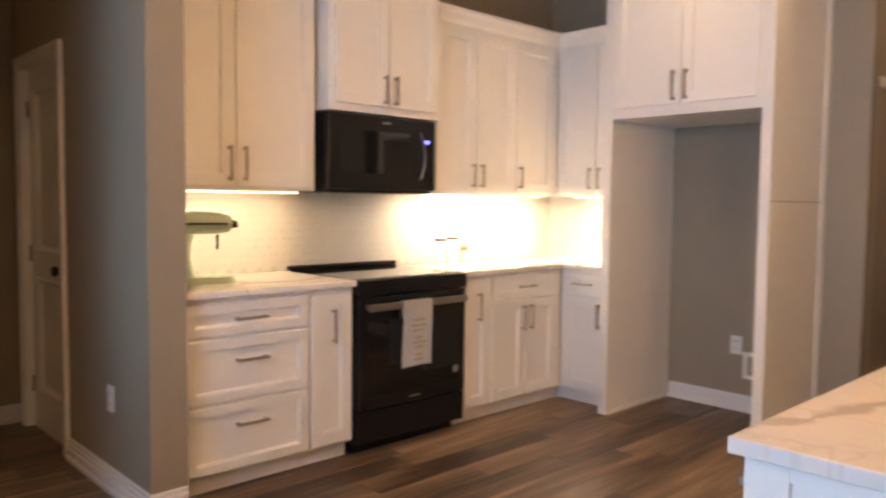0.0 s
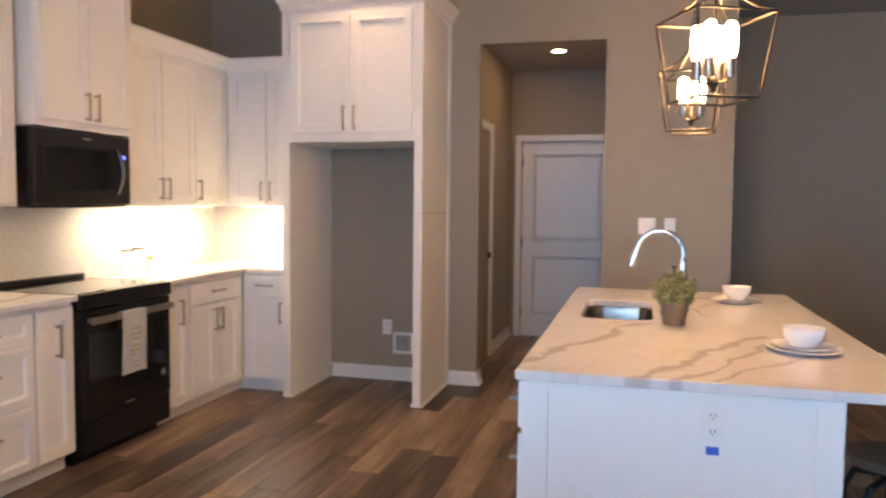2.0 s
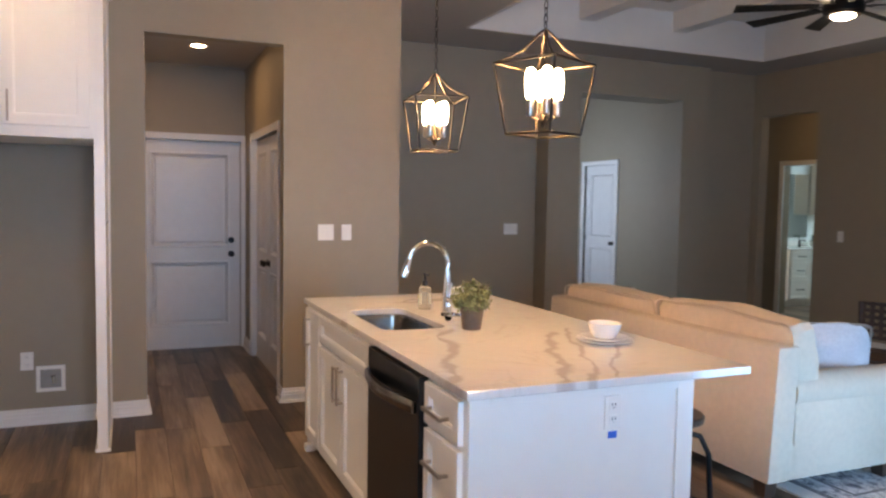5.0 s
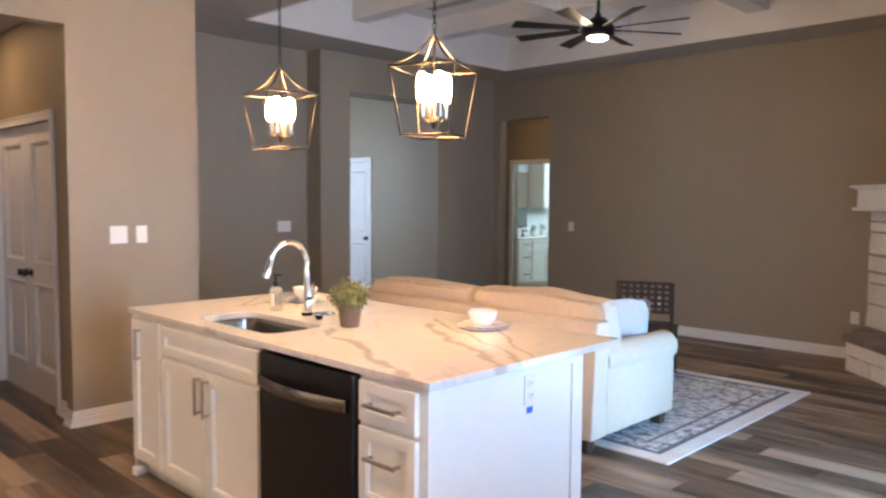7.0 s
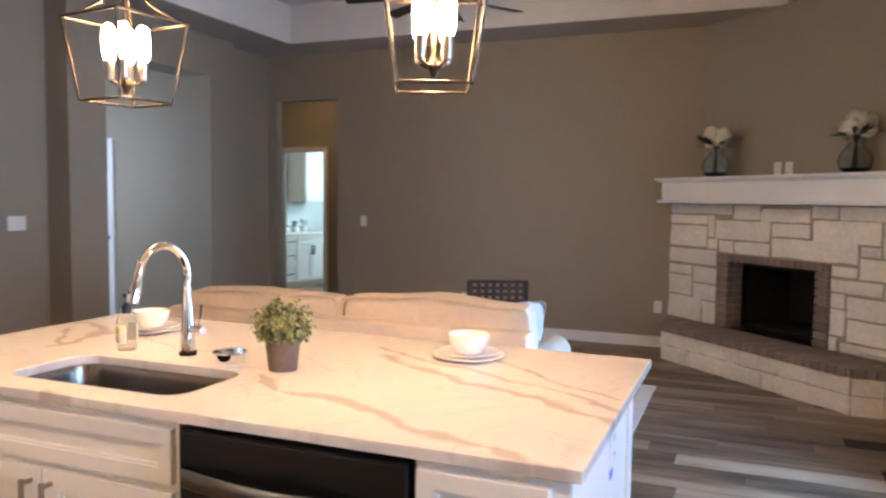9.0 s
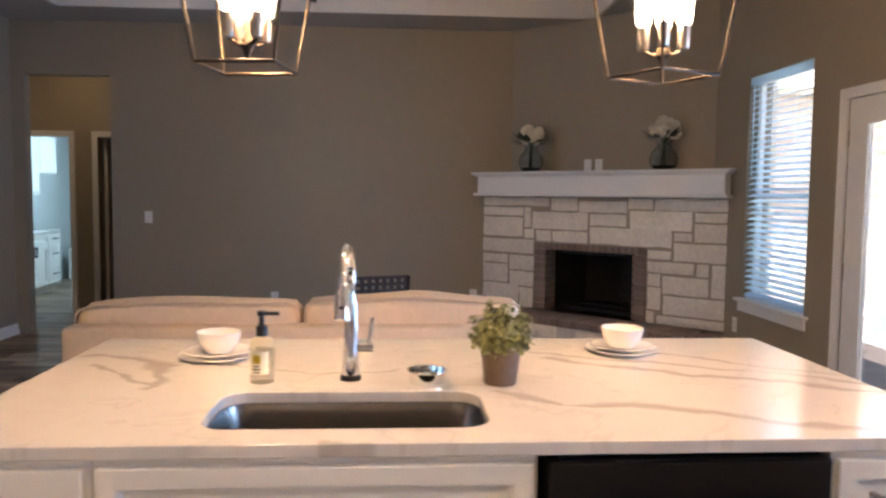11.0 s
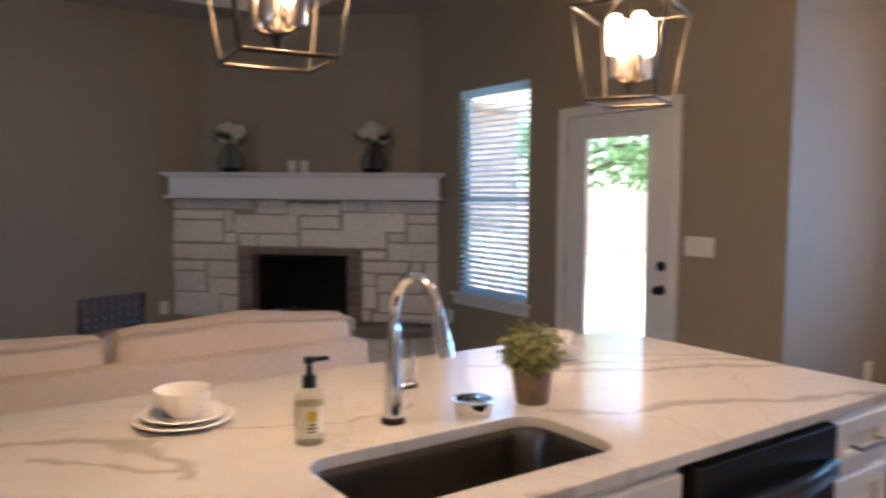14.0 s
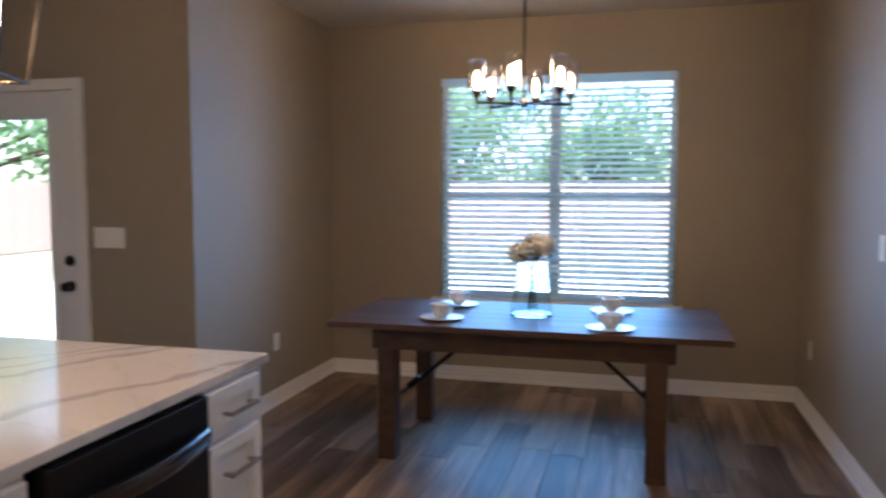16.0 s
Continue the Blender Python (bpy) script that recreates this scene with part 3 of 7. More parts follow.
# upper cabinets
UP = "tall white shaker wall cabinet with two doors"
cabinet("wall_cabinet", UP, pose(1.602, 3.55, 0), 0.885, 0.328, 1.365, 2.74,
        [("door", 0.02, 0.408, 1.38, 2.69, ("v", 0.380, 1.492, 0.17)), ("door", 0.428, 0.865, 1.38, 2.69, ("v", 0.460, 1.492, 0.17))], group="wall cabinets")
cabinet("microwave_cabinet", "white shaker wall cabinet over the microwave", pose(2.515, 3.455, 0), 0.775, 0.423, 1.795, 2.74,
        [("door", 0.03, 0.384, 1.835, 2.69, ("v", 0.350, 1.925, 0.16)), ("door", 0.391, 0.745, 1.835, 2.69, ("v", 0.425, 1.925, 0.16))], group="wall cabinets")
cabinet("wall_cabinet", "white shaker wall cabinet with three doors", pose(3.32, 3.55, 0), 1.235, 0.328, 1.368, 2.40,
        [("door", 0.03, 0.372, 1.385, 2.385, ("v", 0.340, 1.485, 0.15)), ("door", 0.388, 0.76, 1.385, 2.385, ("v", 0.418, 1.485, 0.15)), ("door", 0.776, 1.16, 1.385, 2.385, ("v", 0.795, 1.485, 0.15))], group="wall cabinets")
cabinet("wall_cabinet", "white shaker wall cabinet on the short wall", pose(4.557, 3.548, 0, 0, 0, -90), 0.672, 0.328, 1.368, 2.40,
        [("door", 0.03, 0.335, 1.385, 2.385, ("v", 0.305, 1.485, 0.15)), ("door", 0.351, 0.662, 1.385, 2.385, ("v", 0.381, 1.485, 0.15))], group="wall cabinets")
crown("crown_moulding", [(4.557, 2.876), (4.557, 3.55), (3.295, 3.55)], 2.50, "white crown moulding on lower wall cabinets")
tagged(part("frieze", boxes((3.321, 4.556, 3.552, 3.60, 2.401, 2.495), (4.559, 4.60, 2.877, 3.548, 2.401, 2.495)), WHITE), "white painted frieze board over wall cabinets", "moulding")
crown("crown_moulding", [(3.292, 3.55), (3.292, 3.455), (2.513, 3.455), (2.513, 3.549), (1.604, 3.549)], 2.85, "white crown moulding on tall wall cabinets")
# refrigerator alcove: two side panels and the cabinet over it, one built-in unit
alc = cabinet("refrigerator_alcove", "white built-in refrigerator surround with shaker cabinet above", pose(4.146, 2.8155, 0, 0, 0, -90), 0.916, 0.70, 1.825, 2.74,
        [("door", 0.015, 0.455, 1.885, 2.70, ("v", 0.42, 1.985, 0.17)), ("door", 0.461, 0.90, 1.885, 2.70, ("v", 0.496, 1.985, 0.17))])


def under(ob, parent):
    """Makes ob, built in the room's own coordinates, a part of parent."""
    ob.parent, ob.matrix_parent_inverse = parent, parent.matrix_basis.inverted()
    return ob


under(part("toe_kick", boxes((4.2275, 4.305, 3.30, 3.315, 0, 0.09), (4.29, 4.305, 3.236, 3.2995, 0, 0.09)), WHITE), bpy.data.objects["corner_cabinet"])
under(part("side_panel", boxes((4.144, XE - 0.001, 2.816, 2.872, 0, 2.745)), WHITE), alc)
p = under(part("side_panel", boxes((4.144, XE - 0.001, 1.843, 1.899, 0, 2.745)), WHITE), alc)
under(part("batten", boxes((4.835, XE - 0.002, 1.831, 1.8425, 0, 2.74)), WHITE), alc)
under(part("seam", boxes((4.15, 4.835, 1.8415, 1.8428, 1.335, 1.338)), SLOT), alc)
for y0, y1 in ((1.828, 1.842), (1.900, 1.912), (2.803, 2.815)):
    under(part("shoe_strip", boxes((4.15, 4.86, y0, y1, 0, 0.02)), WHITE), alc)
crown("crown_moulding", [(4.55, 2.872), (4.144, 2.872), (4.144, 1.843), (XE - 0.002, 1.843)][::-1], 2.86, "white crown moulding on the alcove cabinet")

# ---- range and microwave ----
r = thing("range", pose(2.51, 3.24, 0), "black stainless electric range with glass cooktop", "range")
part("body", boxes((0.004, 0.766, 0.0, 0.61, 0.06, 0.885), bev=0.004), BLACK, r)
part("foot_rail", boxes((0.03, 0.74, 0.04, 0.58, 0.0, 0.06)), DARK, r)
part("cooktop", boxes((0.0, 0.77, -0.02, 0.60, 0.886, 0.918), bev=0.004), BGLASS, r, "black ceramic glass cooktop")
part("rear_trim", boxes((0.0, 0.77, 0.575, 0.622, 0.919, 0.945), bev=0.006), BLACK, r)
bm = bmesh.new()
box(bm, 0.0, 0.77, -0.055, -0.0205, 0.835, 0.914, bev=0.008)
for i in range(6):
    box(bm, 0.30 + i * 0.03, 0.315 + i * 0.03, -0.0565, -0.054, 0.87, 0.876)
part("control_panel", bm, BLACK, r)
part("touch_display", boxes((0.20, 0.56, -0.045, 0.015, 0.9185, 0.9205)), mat("pale_display", (0.45, 0.45, 0.45), 0.15, vary=0.03), r, "pale glossy touch panel strip")
d = part("oven_door", boxes((0.008, 0.762, -0.045, -0.001, 0.235, 0.825), bev=0.004), BLACK, r)
part("door_glass", boxes((0.06, 0.71, -0.0475, -0.0452, 0.31, 0.70)), BGLASS, d, "dark oven window")
bm = bmesh.new()
for k in (0.06, 0.71):
    box(bm, k - 0.012, k + 0.012, -0.085, -0.045, 0.762, 0.786, bev=0.003)
box(bm, 0.035, 0.735, -0.10, -0.08, 0.755, 0.793, bev=0.006)
part("door_handle", bm, STEEL, d, "brushed steel bar handle")
part("badge", boxes((0.345, 0.42, -0.047, -0.0455, 0.262, 0.272)), STEEL, d)
bm = bmesh.new()
lathe(bm, [(0.0, 0), (0.022, 0), (0.022, 0.002), (0, 0.002)], 20)
bmesh.ops.transform(bm, matrix=pose(0.69, -0.0456, 0.37, 90), verts=bm.verts)
part("sticker", bm, mat("grey_sticker", (0.25, 0.25, 0.25), 0.4, vary=0.05), d, "round grey sticker")
part("storage_drawer", boxes((0.008, 0.762, -0.04, -0.001, 0.065, 0.228), bev=0.004), BLACK, r)
# towel over the oven handle
bm = bmesh.new()
nx, nz = 10, 26
grid = []
for i in range(nz + 1):
    t = i / nz
    row = []
    for j in range(nx + 1):
        u = j / nx
        if t < 0.12:
            y, z = -0.078 + 0.0 * t, 0.70 + (t / 0.12) * 0.098
        else:
            y, z = -0.106, 0.798 - (t - 0.12) / 0.88 * 0.355
        if 0.10 <= t <= 0.16:
            z = 0.797
        y += 0.004 * math.sin(u * 9 + 1) * max(0, t - 0.15) - 0.002
        row.append(bm.verts.new((0.30 + u * 0.205 + 0.004 * math.sin(t * 5), y, z + 0.005 * math.sin(u * 3) * t)))
    grid.append(row)
for a, b in zip(grid, grid[1:]):
    for j in range(nx):
        bm.faces.new((a[j], a[j + 1], b[j + 1], b[j]))
bmesh.ops.solidify(bm, geom=bm.faces[:], thickness=0.004)
tw = thing("dish_towel", pose(2.455, 3.24, 0), "white cotton dish towel with printed lettering over oven handle", "towel")
part("cloth", bm, mat("white_cotton", (0.86, 0.84, 0.80), 0.95, vary=0.06, scale=30, bump=0.4, bump_scale=400), tw, smooth=True)
bm = bmesh.new()
for i, (w, z) in enumerate(((0.075, 0.685), (0.10, 0.655), (0.07, 0.63), (0.05, 0.59), (0.085, 0.565), (0.06, 0.54), (0.045, 0.50), (0.055, 0.475))):
    box(bm, 0.405 - w / 2, 0.405 + w / 2, -0.1165, -0.1145, z, z + 0.014)
part("print", bm, mat("tan_print", (0.62, 0.53, 0.41), 0.9, vary=0.1), tw, "faded tan printed lines")

mw = thing("microwave", pose(2.52, 3.485, 1.367), "black over-range microwave with curved handle", "microwave")
part("case", boxes((0, 0.758, 0.02, 0.38, 0, 0.42), bev=0.004), BLACK, mw)
d = part("door", boxes((0.0, 0.758, -0.02, 0.018, 0.012, 0.418), bev=0.008), BLACK, mw)
part("window", boxes((0.06, 0.56, -0.0225, -0.0198, 0.10, 0.335)), BGLASS, d, "dark glass window")
bm = bmesh.new()
tube(bm, [(0.625 + 0.018 * math.sin(math.pi * i / 12), -0.03 - 0.03 * math.sin(math.pi * i / 12), 0.075 + 0.27 * i / 12) for i in range(13)], 0.011, 8)
part("handle", bm, mat("dark_steel", (0.16, 0.15, 0.15), 0.25, metal=1.0, vary=0.05), d, "curved dark steel handle", smooth=True)
part("display", boxes((0.672, 0.712, -0.0225, -0.0198, 0.285, 0.305)), glow("blue_display", (0.08, 0.12, 1.0), 0.8), d, "blue lit clock display")
part("badge", boxes((0.36, 0.42, -0.0215, -0.0198, 0.378, 0.388)), STEEL, d)
part("vent_grille", boxes((0.02, 0.738, 0.0, 0.36, -0.006, 0.0)), DARK, mw)

# lit strips under the wall cabinets
STRIP = glow("lit_strip", (1.0, 0.80, 0.55), 3.0)
for a in ((1.65, 2.46, 3.66, 3.69, 1.356, 1.3645), (3.36, 4.52, 3.66, 3.69, 1.359, 1.3675), (4.68, 4.71, 2.92, 3.5, 1.359, 1.3675)):
    s = tagged(part("under_cabinet_light", boxes(a), TRIM), "slim warm lit strip under wall cabinet", "light", "under-cabinet lights")
    part("lens", boxes((a[0] + 0.005, a[1] - 0.005, a[2] + 0.005, a[3] - 0.005, a[4] - 0.002, a[4] - 0.0002)), STRIP, s)

# ---- island ----


def rrect(x0, x1, y0, y1, r, z, n=6):
    out = []
    for cx, cy, a0 in ((x1 - r, y1 - r, 0), (x0 + r, y1 - r, 90), (x0 + r, y0 + r, 180), (x1 - r, y0 + r, 270)):
        out += [(cx + r * math.cos(radians(a0 + 90 * i / n)), cy + r * math.sin(radians(a0 + 90 * i / n)), z) for i in range(n + 1)]
    return out


IX0, IX1, IY0, IY1 = 1.473, 3.808, -0.388, 0.763
bm = bmesh.new()
outer = [bm.verts.new(p) for p in ((IX0, IY0, 0.915), (IX1, IY0, 0.915), (IX1, IY1, 0.915), (IX0, IY1, 0.915))]
inner = [bm.verts.new(p) for p in rrect(2.585, 3.24, 0.345, 0.66, 0.07, 0.915)]
es = [bm.edges.new((l[i], l[(i + 1) % len(l)])) for l in (outer, inner) for i in range(len(l))]
bmesh.ops.triangle_fill(bm, edges=es, use_beauty=True)
ext = bmesh.ops.extrude_face_region(bm, geom=bm.faces[:])
bmesh.ops.translate(bm, vec=(0, 0, -0.03), verts=[g for g in ext["geom"] if isinstance(g, bmesh.types.BMVert)])
slab = tagged(part("island_worktop", bm, ISLANDQ), "white quartz island worktop with grey-brown veins", "worktop")
bv = slab.modifiers.new("edge", "BEVEL")
bv.width, bv.segments, bv.limit_method, bv.angle_limit = 0.003, 2, "ANGLE", radians(60)

sk = thing("kitchen_sink", pose(0, 0, 0), "undermount brushed steel sink in island", "sink")
bm = bmesh.new()
rings = [[bm.verts.new(p) for p in rrect(2.585 - o, 3.24 + o, 0.345 - o, 0.66 + o, 0.07, z)] for o, z in ((0.02, 0.884), (0.0, 0.884), (-0.006, 0.86), (-0.012, 0.70), (-0.04, 0.682))]
for a, b in zip(rings, rings[1:]):
    for i in range(len(a)):
        bm.faces.new((a[i], a[(i + 1) % len(a)], b[(i + 1) % len(a)], b[i]))
bm.faces.new(rings[-1])
part("bowl", bm, mat("sink_steel", (0.25, 0.23, 0.21), 0.27, metal=1.0, vary=0.08, stretch=(1, 30, 1)), sk, smooth=True)
bm = bmesh.new()
lathe(bm, [(0, 0.683), (0.045, 0.683), (0.045, 0.687), (0.03, 0.686), (0, 0.684)], 24, (2.91, 0.5, 0))
part("drain", bm, CHROME, sk, smooth=True)

# base units, fronts on the range side
isl = thing("island_end_cabinet", pose(1.846, 0.742, 0, 0, 0, 180), "white shaker drawer cabinet at island end", "cabinet", "island cabinets")
part("body", boxes((0, 0.336, 0.0, 0.60, 0.09, 0.884)), WHITE, isl)
part("toe_kick", boxes((0, 0.31, 0.06, 0.075, 0, 0.09)), WHITE, isl)
for a, b, hz in ((0.72, 0.865, 0.79), (0.415, 0.70, 0.60), (0.105, 0.40, 0.30)):
    bm = bmesh.new()
    shaker(bm, 0.01, 0.305, a, b, rail=0.042)
    f = part("drawer", bm, WHITE, isl)
    pull(f, 0.157, hz, 0.17, False)
cabinet("sink_cabinet", "white shaker sink base with two doors in island", pose(3.424, 0.742, 0, 0, 0, 180), 0.924, 0.60, 0, 0.8835,
        [("drawer", 0.01, 0.914, 0.72, 0.865, None), ("door", 0.01, 0.458, 0.105, 0.70, ("v", 0.424, 0.585, 0.18)), ("door", 0.466, 0.914, 0.105, 0.70, ("v", 0.50, 0.585, 0.18))], toe=0.09, open_top=True, group="island cabinets")
cabinet("island_pullout_cabinet", "narrow white shaker pull-out cabinet at island end", pose(3.77, 0.742, 0, 0, 0, 180), 0.343, 0.60, 0, 0.884, [("door", 0.012, 0.33, 0.105, 0.865, ("v", 0.13, 0.74, 0.17))], toe=0.09, group="island cabinets")
ep = under(part("end_panel", boxes((1.508, 1.5095, -0.146, 0.741, 0.0, 0.884)), WHITE), isl)
for a in ((-0.146, -0.075, 0.0, 0.884), (0.665, 0.742, 0.0, 0.884), (-0.075, 0.665, 0.852, 0.884), (-0.075, 0.665, 0.0, 0.12)):
    under(part("panel_frame", boxes((1.498, 1.5079, a[0], a[1], a[2], a[3]), bev=0.001), WHITE), isl)
under(part("back_panel", boxes((1.51, 1.846, -0.146, 0.14, 0.0, 0.884)), WHITE), isl)
isc = bpy.data.objects["sink_cabinet"]
under(part("back_panel", boxes((1.847, 3.424, -0.146, 0.14, 0.0, 0.8835)), WHITE), isc)
ipc = bpy.data.objects["island_pullout_cabinet"]
under(part("back_panel", boxes((3.4245, 3.7705, -0.146, 0.14, 0.0, 0.884)), WHITE), ipc)
under(part("end_panel", boxes((3.771, 3.786, -0.146, 0.742, 0.0, 0.884)), WHITE), ipc)
under(part("bracket_foot", boxes((3.735, 3.79, 0.70, 0.762, 0.0, 0.045), bev=0.006), WHITE), ipc)
# dishwasher
dw = thing("dishwasher", pose(2.484, 0.742, 0, 0, 0, 180), "black stainless dishwasher built into the island", "dishwasher")
part("tub", boxes((0.005, 0.63, 0.005, 0.59, 0.10, 0.865)), DARK, dw)
d = part("door", boxes((0.008, 0.627, -0.03, 0.004, 0.11, 0.872), bev=0.006), BLACK, dw)
bm = bmesh.new()
n, rings = 20, []
for k in range(n + 1):
    a = k / n
    yy = -0.042 - 0.038 * math.sin(math.pi * a)
    rings.append([bm.verts.new((0.03 + 0.575 * a, yy + dy, z)) for dy, z in ((-0.006, 0.737), (-0.010, 0.745), (-0.010, 0.777), (-0.006, 0.785), (0.008, 0.785), (0.008, 0.737))])
for p, q in zip(rings, rings[1:]):
    for i in range(6):
        bm.faces.new((p[i], p[(i + 1) % 6], q[(i + 1) % 6], q[i]))
bm.faces.new(rings[0]), bm.faces.new(rings[-1][::-1])
for k in (0.04, 0.595):
    box(bm, k - 0.01, k + 0.01, -0.044, -0.03, 0.739, 0.783)
part("door_handle", bm, mat("bright_black_steel", (0.20, 0.19, 0.18), 0.22, metal=1.0, vary=0.06), d, "curved brushed steel handle", smooth=True)
part("control_strip", boxes((0.03, 0.605, -0.032, 0.002, 0.8725, 0.876)), BGLASS, dw)
part("toe_panel", boxes((0.01, 0.625, 0.05, 0.06, 0.0, 0.10)), DARK, dw)


def wall_plate(name, m, kind, w=0.075, h=0.118, label=""):
    """A plate on a wall, its face at local -y. kind: outlet, switch or the number of rockers."""
    c = thing(name, m, label, name.replace("_", " "), "wall plates")
    part("plate", boxes((-w / 2, w / 2, -0.006, 0, -h / 2, h / 2), bev=0.002), PLATE, c)
    if kind == "outlet":
        for z in (-0.024, 0.024):
            s = part("socket", boxes((-0.017, 0.017, -0.0085, -0.0055, z - 0.015, z + 0.015), bev=0.001), PLATE, c)
            part("slots", boxes((-0.008, -0.005, -0.0092, -0.0084, z - 0.002, z + 0.008), (0.005, 0.008, -0.0092, -0.0084, z - 0.002, z + 0.008), (-0.002, 0.002, -0.0092, -0.0084, z - 0.010, z - 0.006)), SLOT, s)
    else:
        for i in range(kind):
            x = (i - (kind - 1) / 2) * 0.046
            part("rocker", boxes((x - 0.016, x + 0.016, -0.0095, -0.0055, -0.033, 0.033), bev=0.0015), PLATE, c)
    return c


wall_plate("outlet", pose(1.508, 0.196, 0.79, 0, 0, -90), "outlet", 0.07, 0.115, "white double outlet on the island end")
tagged(part("tape", boxes((1.5065, 1.5079, 0.176, 0.212, 0.698, 0.722)), BLUE_TAPE), "torn scrap of blue masking tape", "tape")
wall_plate("switch_plate", pose(XE, 0.365, 1.257, 0, 0, -90), 2, 0.118, 0.118, "white double switch on kitchen wall")
wall_plate("switch_plate", pose(XE, 0.207, 1.257, 0, 0, -90), 1, 0.075, 0.118, "white single switch on kitchen wall")
wall_plate("switch_plate", pose(6.70, -2.145, 1.211, 0, 0, -90), 3, 0.165, 0.118, "white triple switch on living room wall")
wall_plate("switch_plate", pose(5.285, YS, 1.186, 0, 0, 180), 1, 0.075, 0.118, "white single switch on living room wall")
wall_plate("outlet", pose(4.03, YS, 0.37, 0, 0, 180), "outlet", label="white outlet low on living room wall")
wall_plate("outlet", pose(1.98, YS, 0.40, 0, 0, 180), "outlet", label="white outlet beside the fireplace")
wall_plate("switch_plate", pose(XW, -0.964, 1.19, 0, 0, 90), 4, 0.205, 0.118, "white four-gang switch beside patio door")
wall_plate("outlet", pose(-0.86, -0.42, 0.43, 0, 0, 180), "outlet", label="white outlet low on dining wall")
wall_plate("switch_plate", pose(-0.083, 3.05, 1.202), 1, 0.075, 0.118, "white switch on dining wall")
wall_plate("outlet", pose(-1.481, 3.05, 0.437), "outlet", label="white outlet low on dining wall")
wall_plate("outlet", pose(1.44, 3.60, 0.42, 0, 0, -90), "outlet", label="white outlet beside pantry door")
wall_plate("outlet", pose(XE, 2.337, 0.42, 0, 0, -90), "outlet", label="white outlet inside the refrigerator alcove")
wall_plate("outlet", pose(XW, -3.48, 0.43, 0, 0, 90), "outlet", label="white outlet beside the hearth")
vb = thing("water_box", pose(XE, 2.20, 0.298, 0, 0, -90), "white recessed water supply box in alcove wall", "water box")
part("frame", boxes((-0.085, 0.085, -0.012, 0, 0.062, 0.085), (-0.085, 0.085, -0.012, 0, -0.085, -0.062), (-0.085, -0.062, -0.012, 0, -0.062, 0.062), (0.062, 0.085, -0.012, 0, -0.062, 0.062)), PLATE, vb)
# Nearly flush plate: the recess's shade is put into its darker colour.
part("recess", boxes((-0.062, 0.062, -0.004, -0.001, -0.062, 0.062)), mat("shadowed_plastic", (0.30, 0.28, 0.25), 0.6, vary=0.1), vb)
bm = bmesh.new()
rod(bm, (0.015, -0.012, -0.03), (0.015, -0.012, 0.02), 0.008), rod(bm, (0.0, -0.02, 0.02), (0.03, -0.02, 0.02), 0.006)
part("valve", bm, CHROME, vb)

# ---- things on the island ----
f = thing("kitchen_faucet", pose(2.926, 0.214, 0.915), "tall chrome pull-down gooseneck faucet on island", "faucet")
bm = bmesh.new()
lathe(bm, [(0, 0), (0.029, 0), (0.029, 0.012), (0.026, 0.016), (0, 0.016)], 24)
part("base_ring", bm, DARK, f, "dark base ring", smooth=True)
bm = bmesh.new()
lathe(bm, [(0.0, 0.0165), (0.026, 0.0165), (0.024, 0.06), (0.0195, 0.15), (0.016, 0.215), (0.0145, 0.235), (0, 0.235)], 24)
part("body", bm, CHROME, f, smooth=True)
bm = bmesh.new()
R, ux, uy = 0.105, 0.04, 1.0
pts = [(0, 0, 0.235), (0, 0, 0.27)] + [(ux * (R - R * math.cos(a)), uy * (R - R * math.cos(a)), 0.27 + R * math.sin(a)) for a in [math.pi * i / 14 for i in range(1, 14)]]
tube(bm, pts, 0.0135, 14)
part("neck", bm, CHROME, f, smooth=True)
bm = bmesh.new()
e, q = Vector(pts[-1]), Vector((ux * 0.236, uy * 0.236, 0.205))
tube(bm, [e, e.lerp(q, 0.35), e.lerp(q, 0.7), q], [0.0150, 0.0185, 0.0215, 0.0205], 14)
h = part("spray_head", bm, CHROME, f, smooth=True)
bm = bmesh.new()
box(bm, -0.006, 0.006, 0.008, 0.02, -0.012, 0.012, bev=0.002, m=Matrix.Translation(e.lerp(q, 0.72)))
part("button", bm, DARK, h)
bm = bmesh.new()
rod(bm, (-0.018, 0.0, 0.085), (-0.062, 0.0, 0.085), 0.0155, seg=16)
tube(bm, [(-0.05, 0, 0.095), (-0.056, 0, 0.13), (-0.060, 0, 0.175)], [0.006, 0.0055, 0.005], 8)
part("lever", bm, CHROME, f, smooth=True)

BOTTLE = glass_mat("bottle_glass", (0.92, 0.88, 0.74))
BOTTLE.node_tree.nodes["Principled BSDF"].inputs["Transmission Weight"].default_value = 0.8
BOTTLE.node_tree.nodes["Principled BSDF"].inputs["IOR"].default_value = 1.07
BOTTLE.node_tree.nodes["Principled BSDF"].inputs["Roughness"].default_value = 0.04
sp = thing("soap_bottle", pose(3.166, 0.242, 0.9165), "clear glass soap bottle with black pump on island", "bottle")
bm = bmesh.new()
lathe(bm, [(0, 0), (0.031, 0), (0.033, 0.006), (0.033, 0.105), (0.028, 0.12), (0.014, 0.128), (0.013, 0.14)], 20)
part("glass", bm, BOTTLE, sp, smooth=True)
CREAM_LABEL, YELLOW = mat("cream_label", (0.84, 0.80, 0.62), 0.5, vary=0.03), mat("yellow_ink", (0.72, 0.55, 0.05), 0.5, vary=0.05)
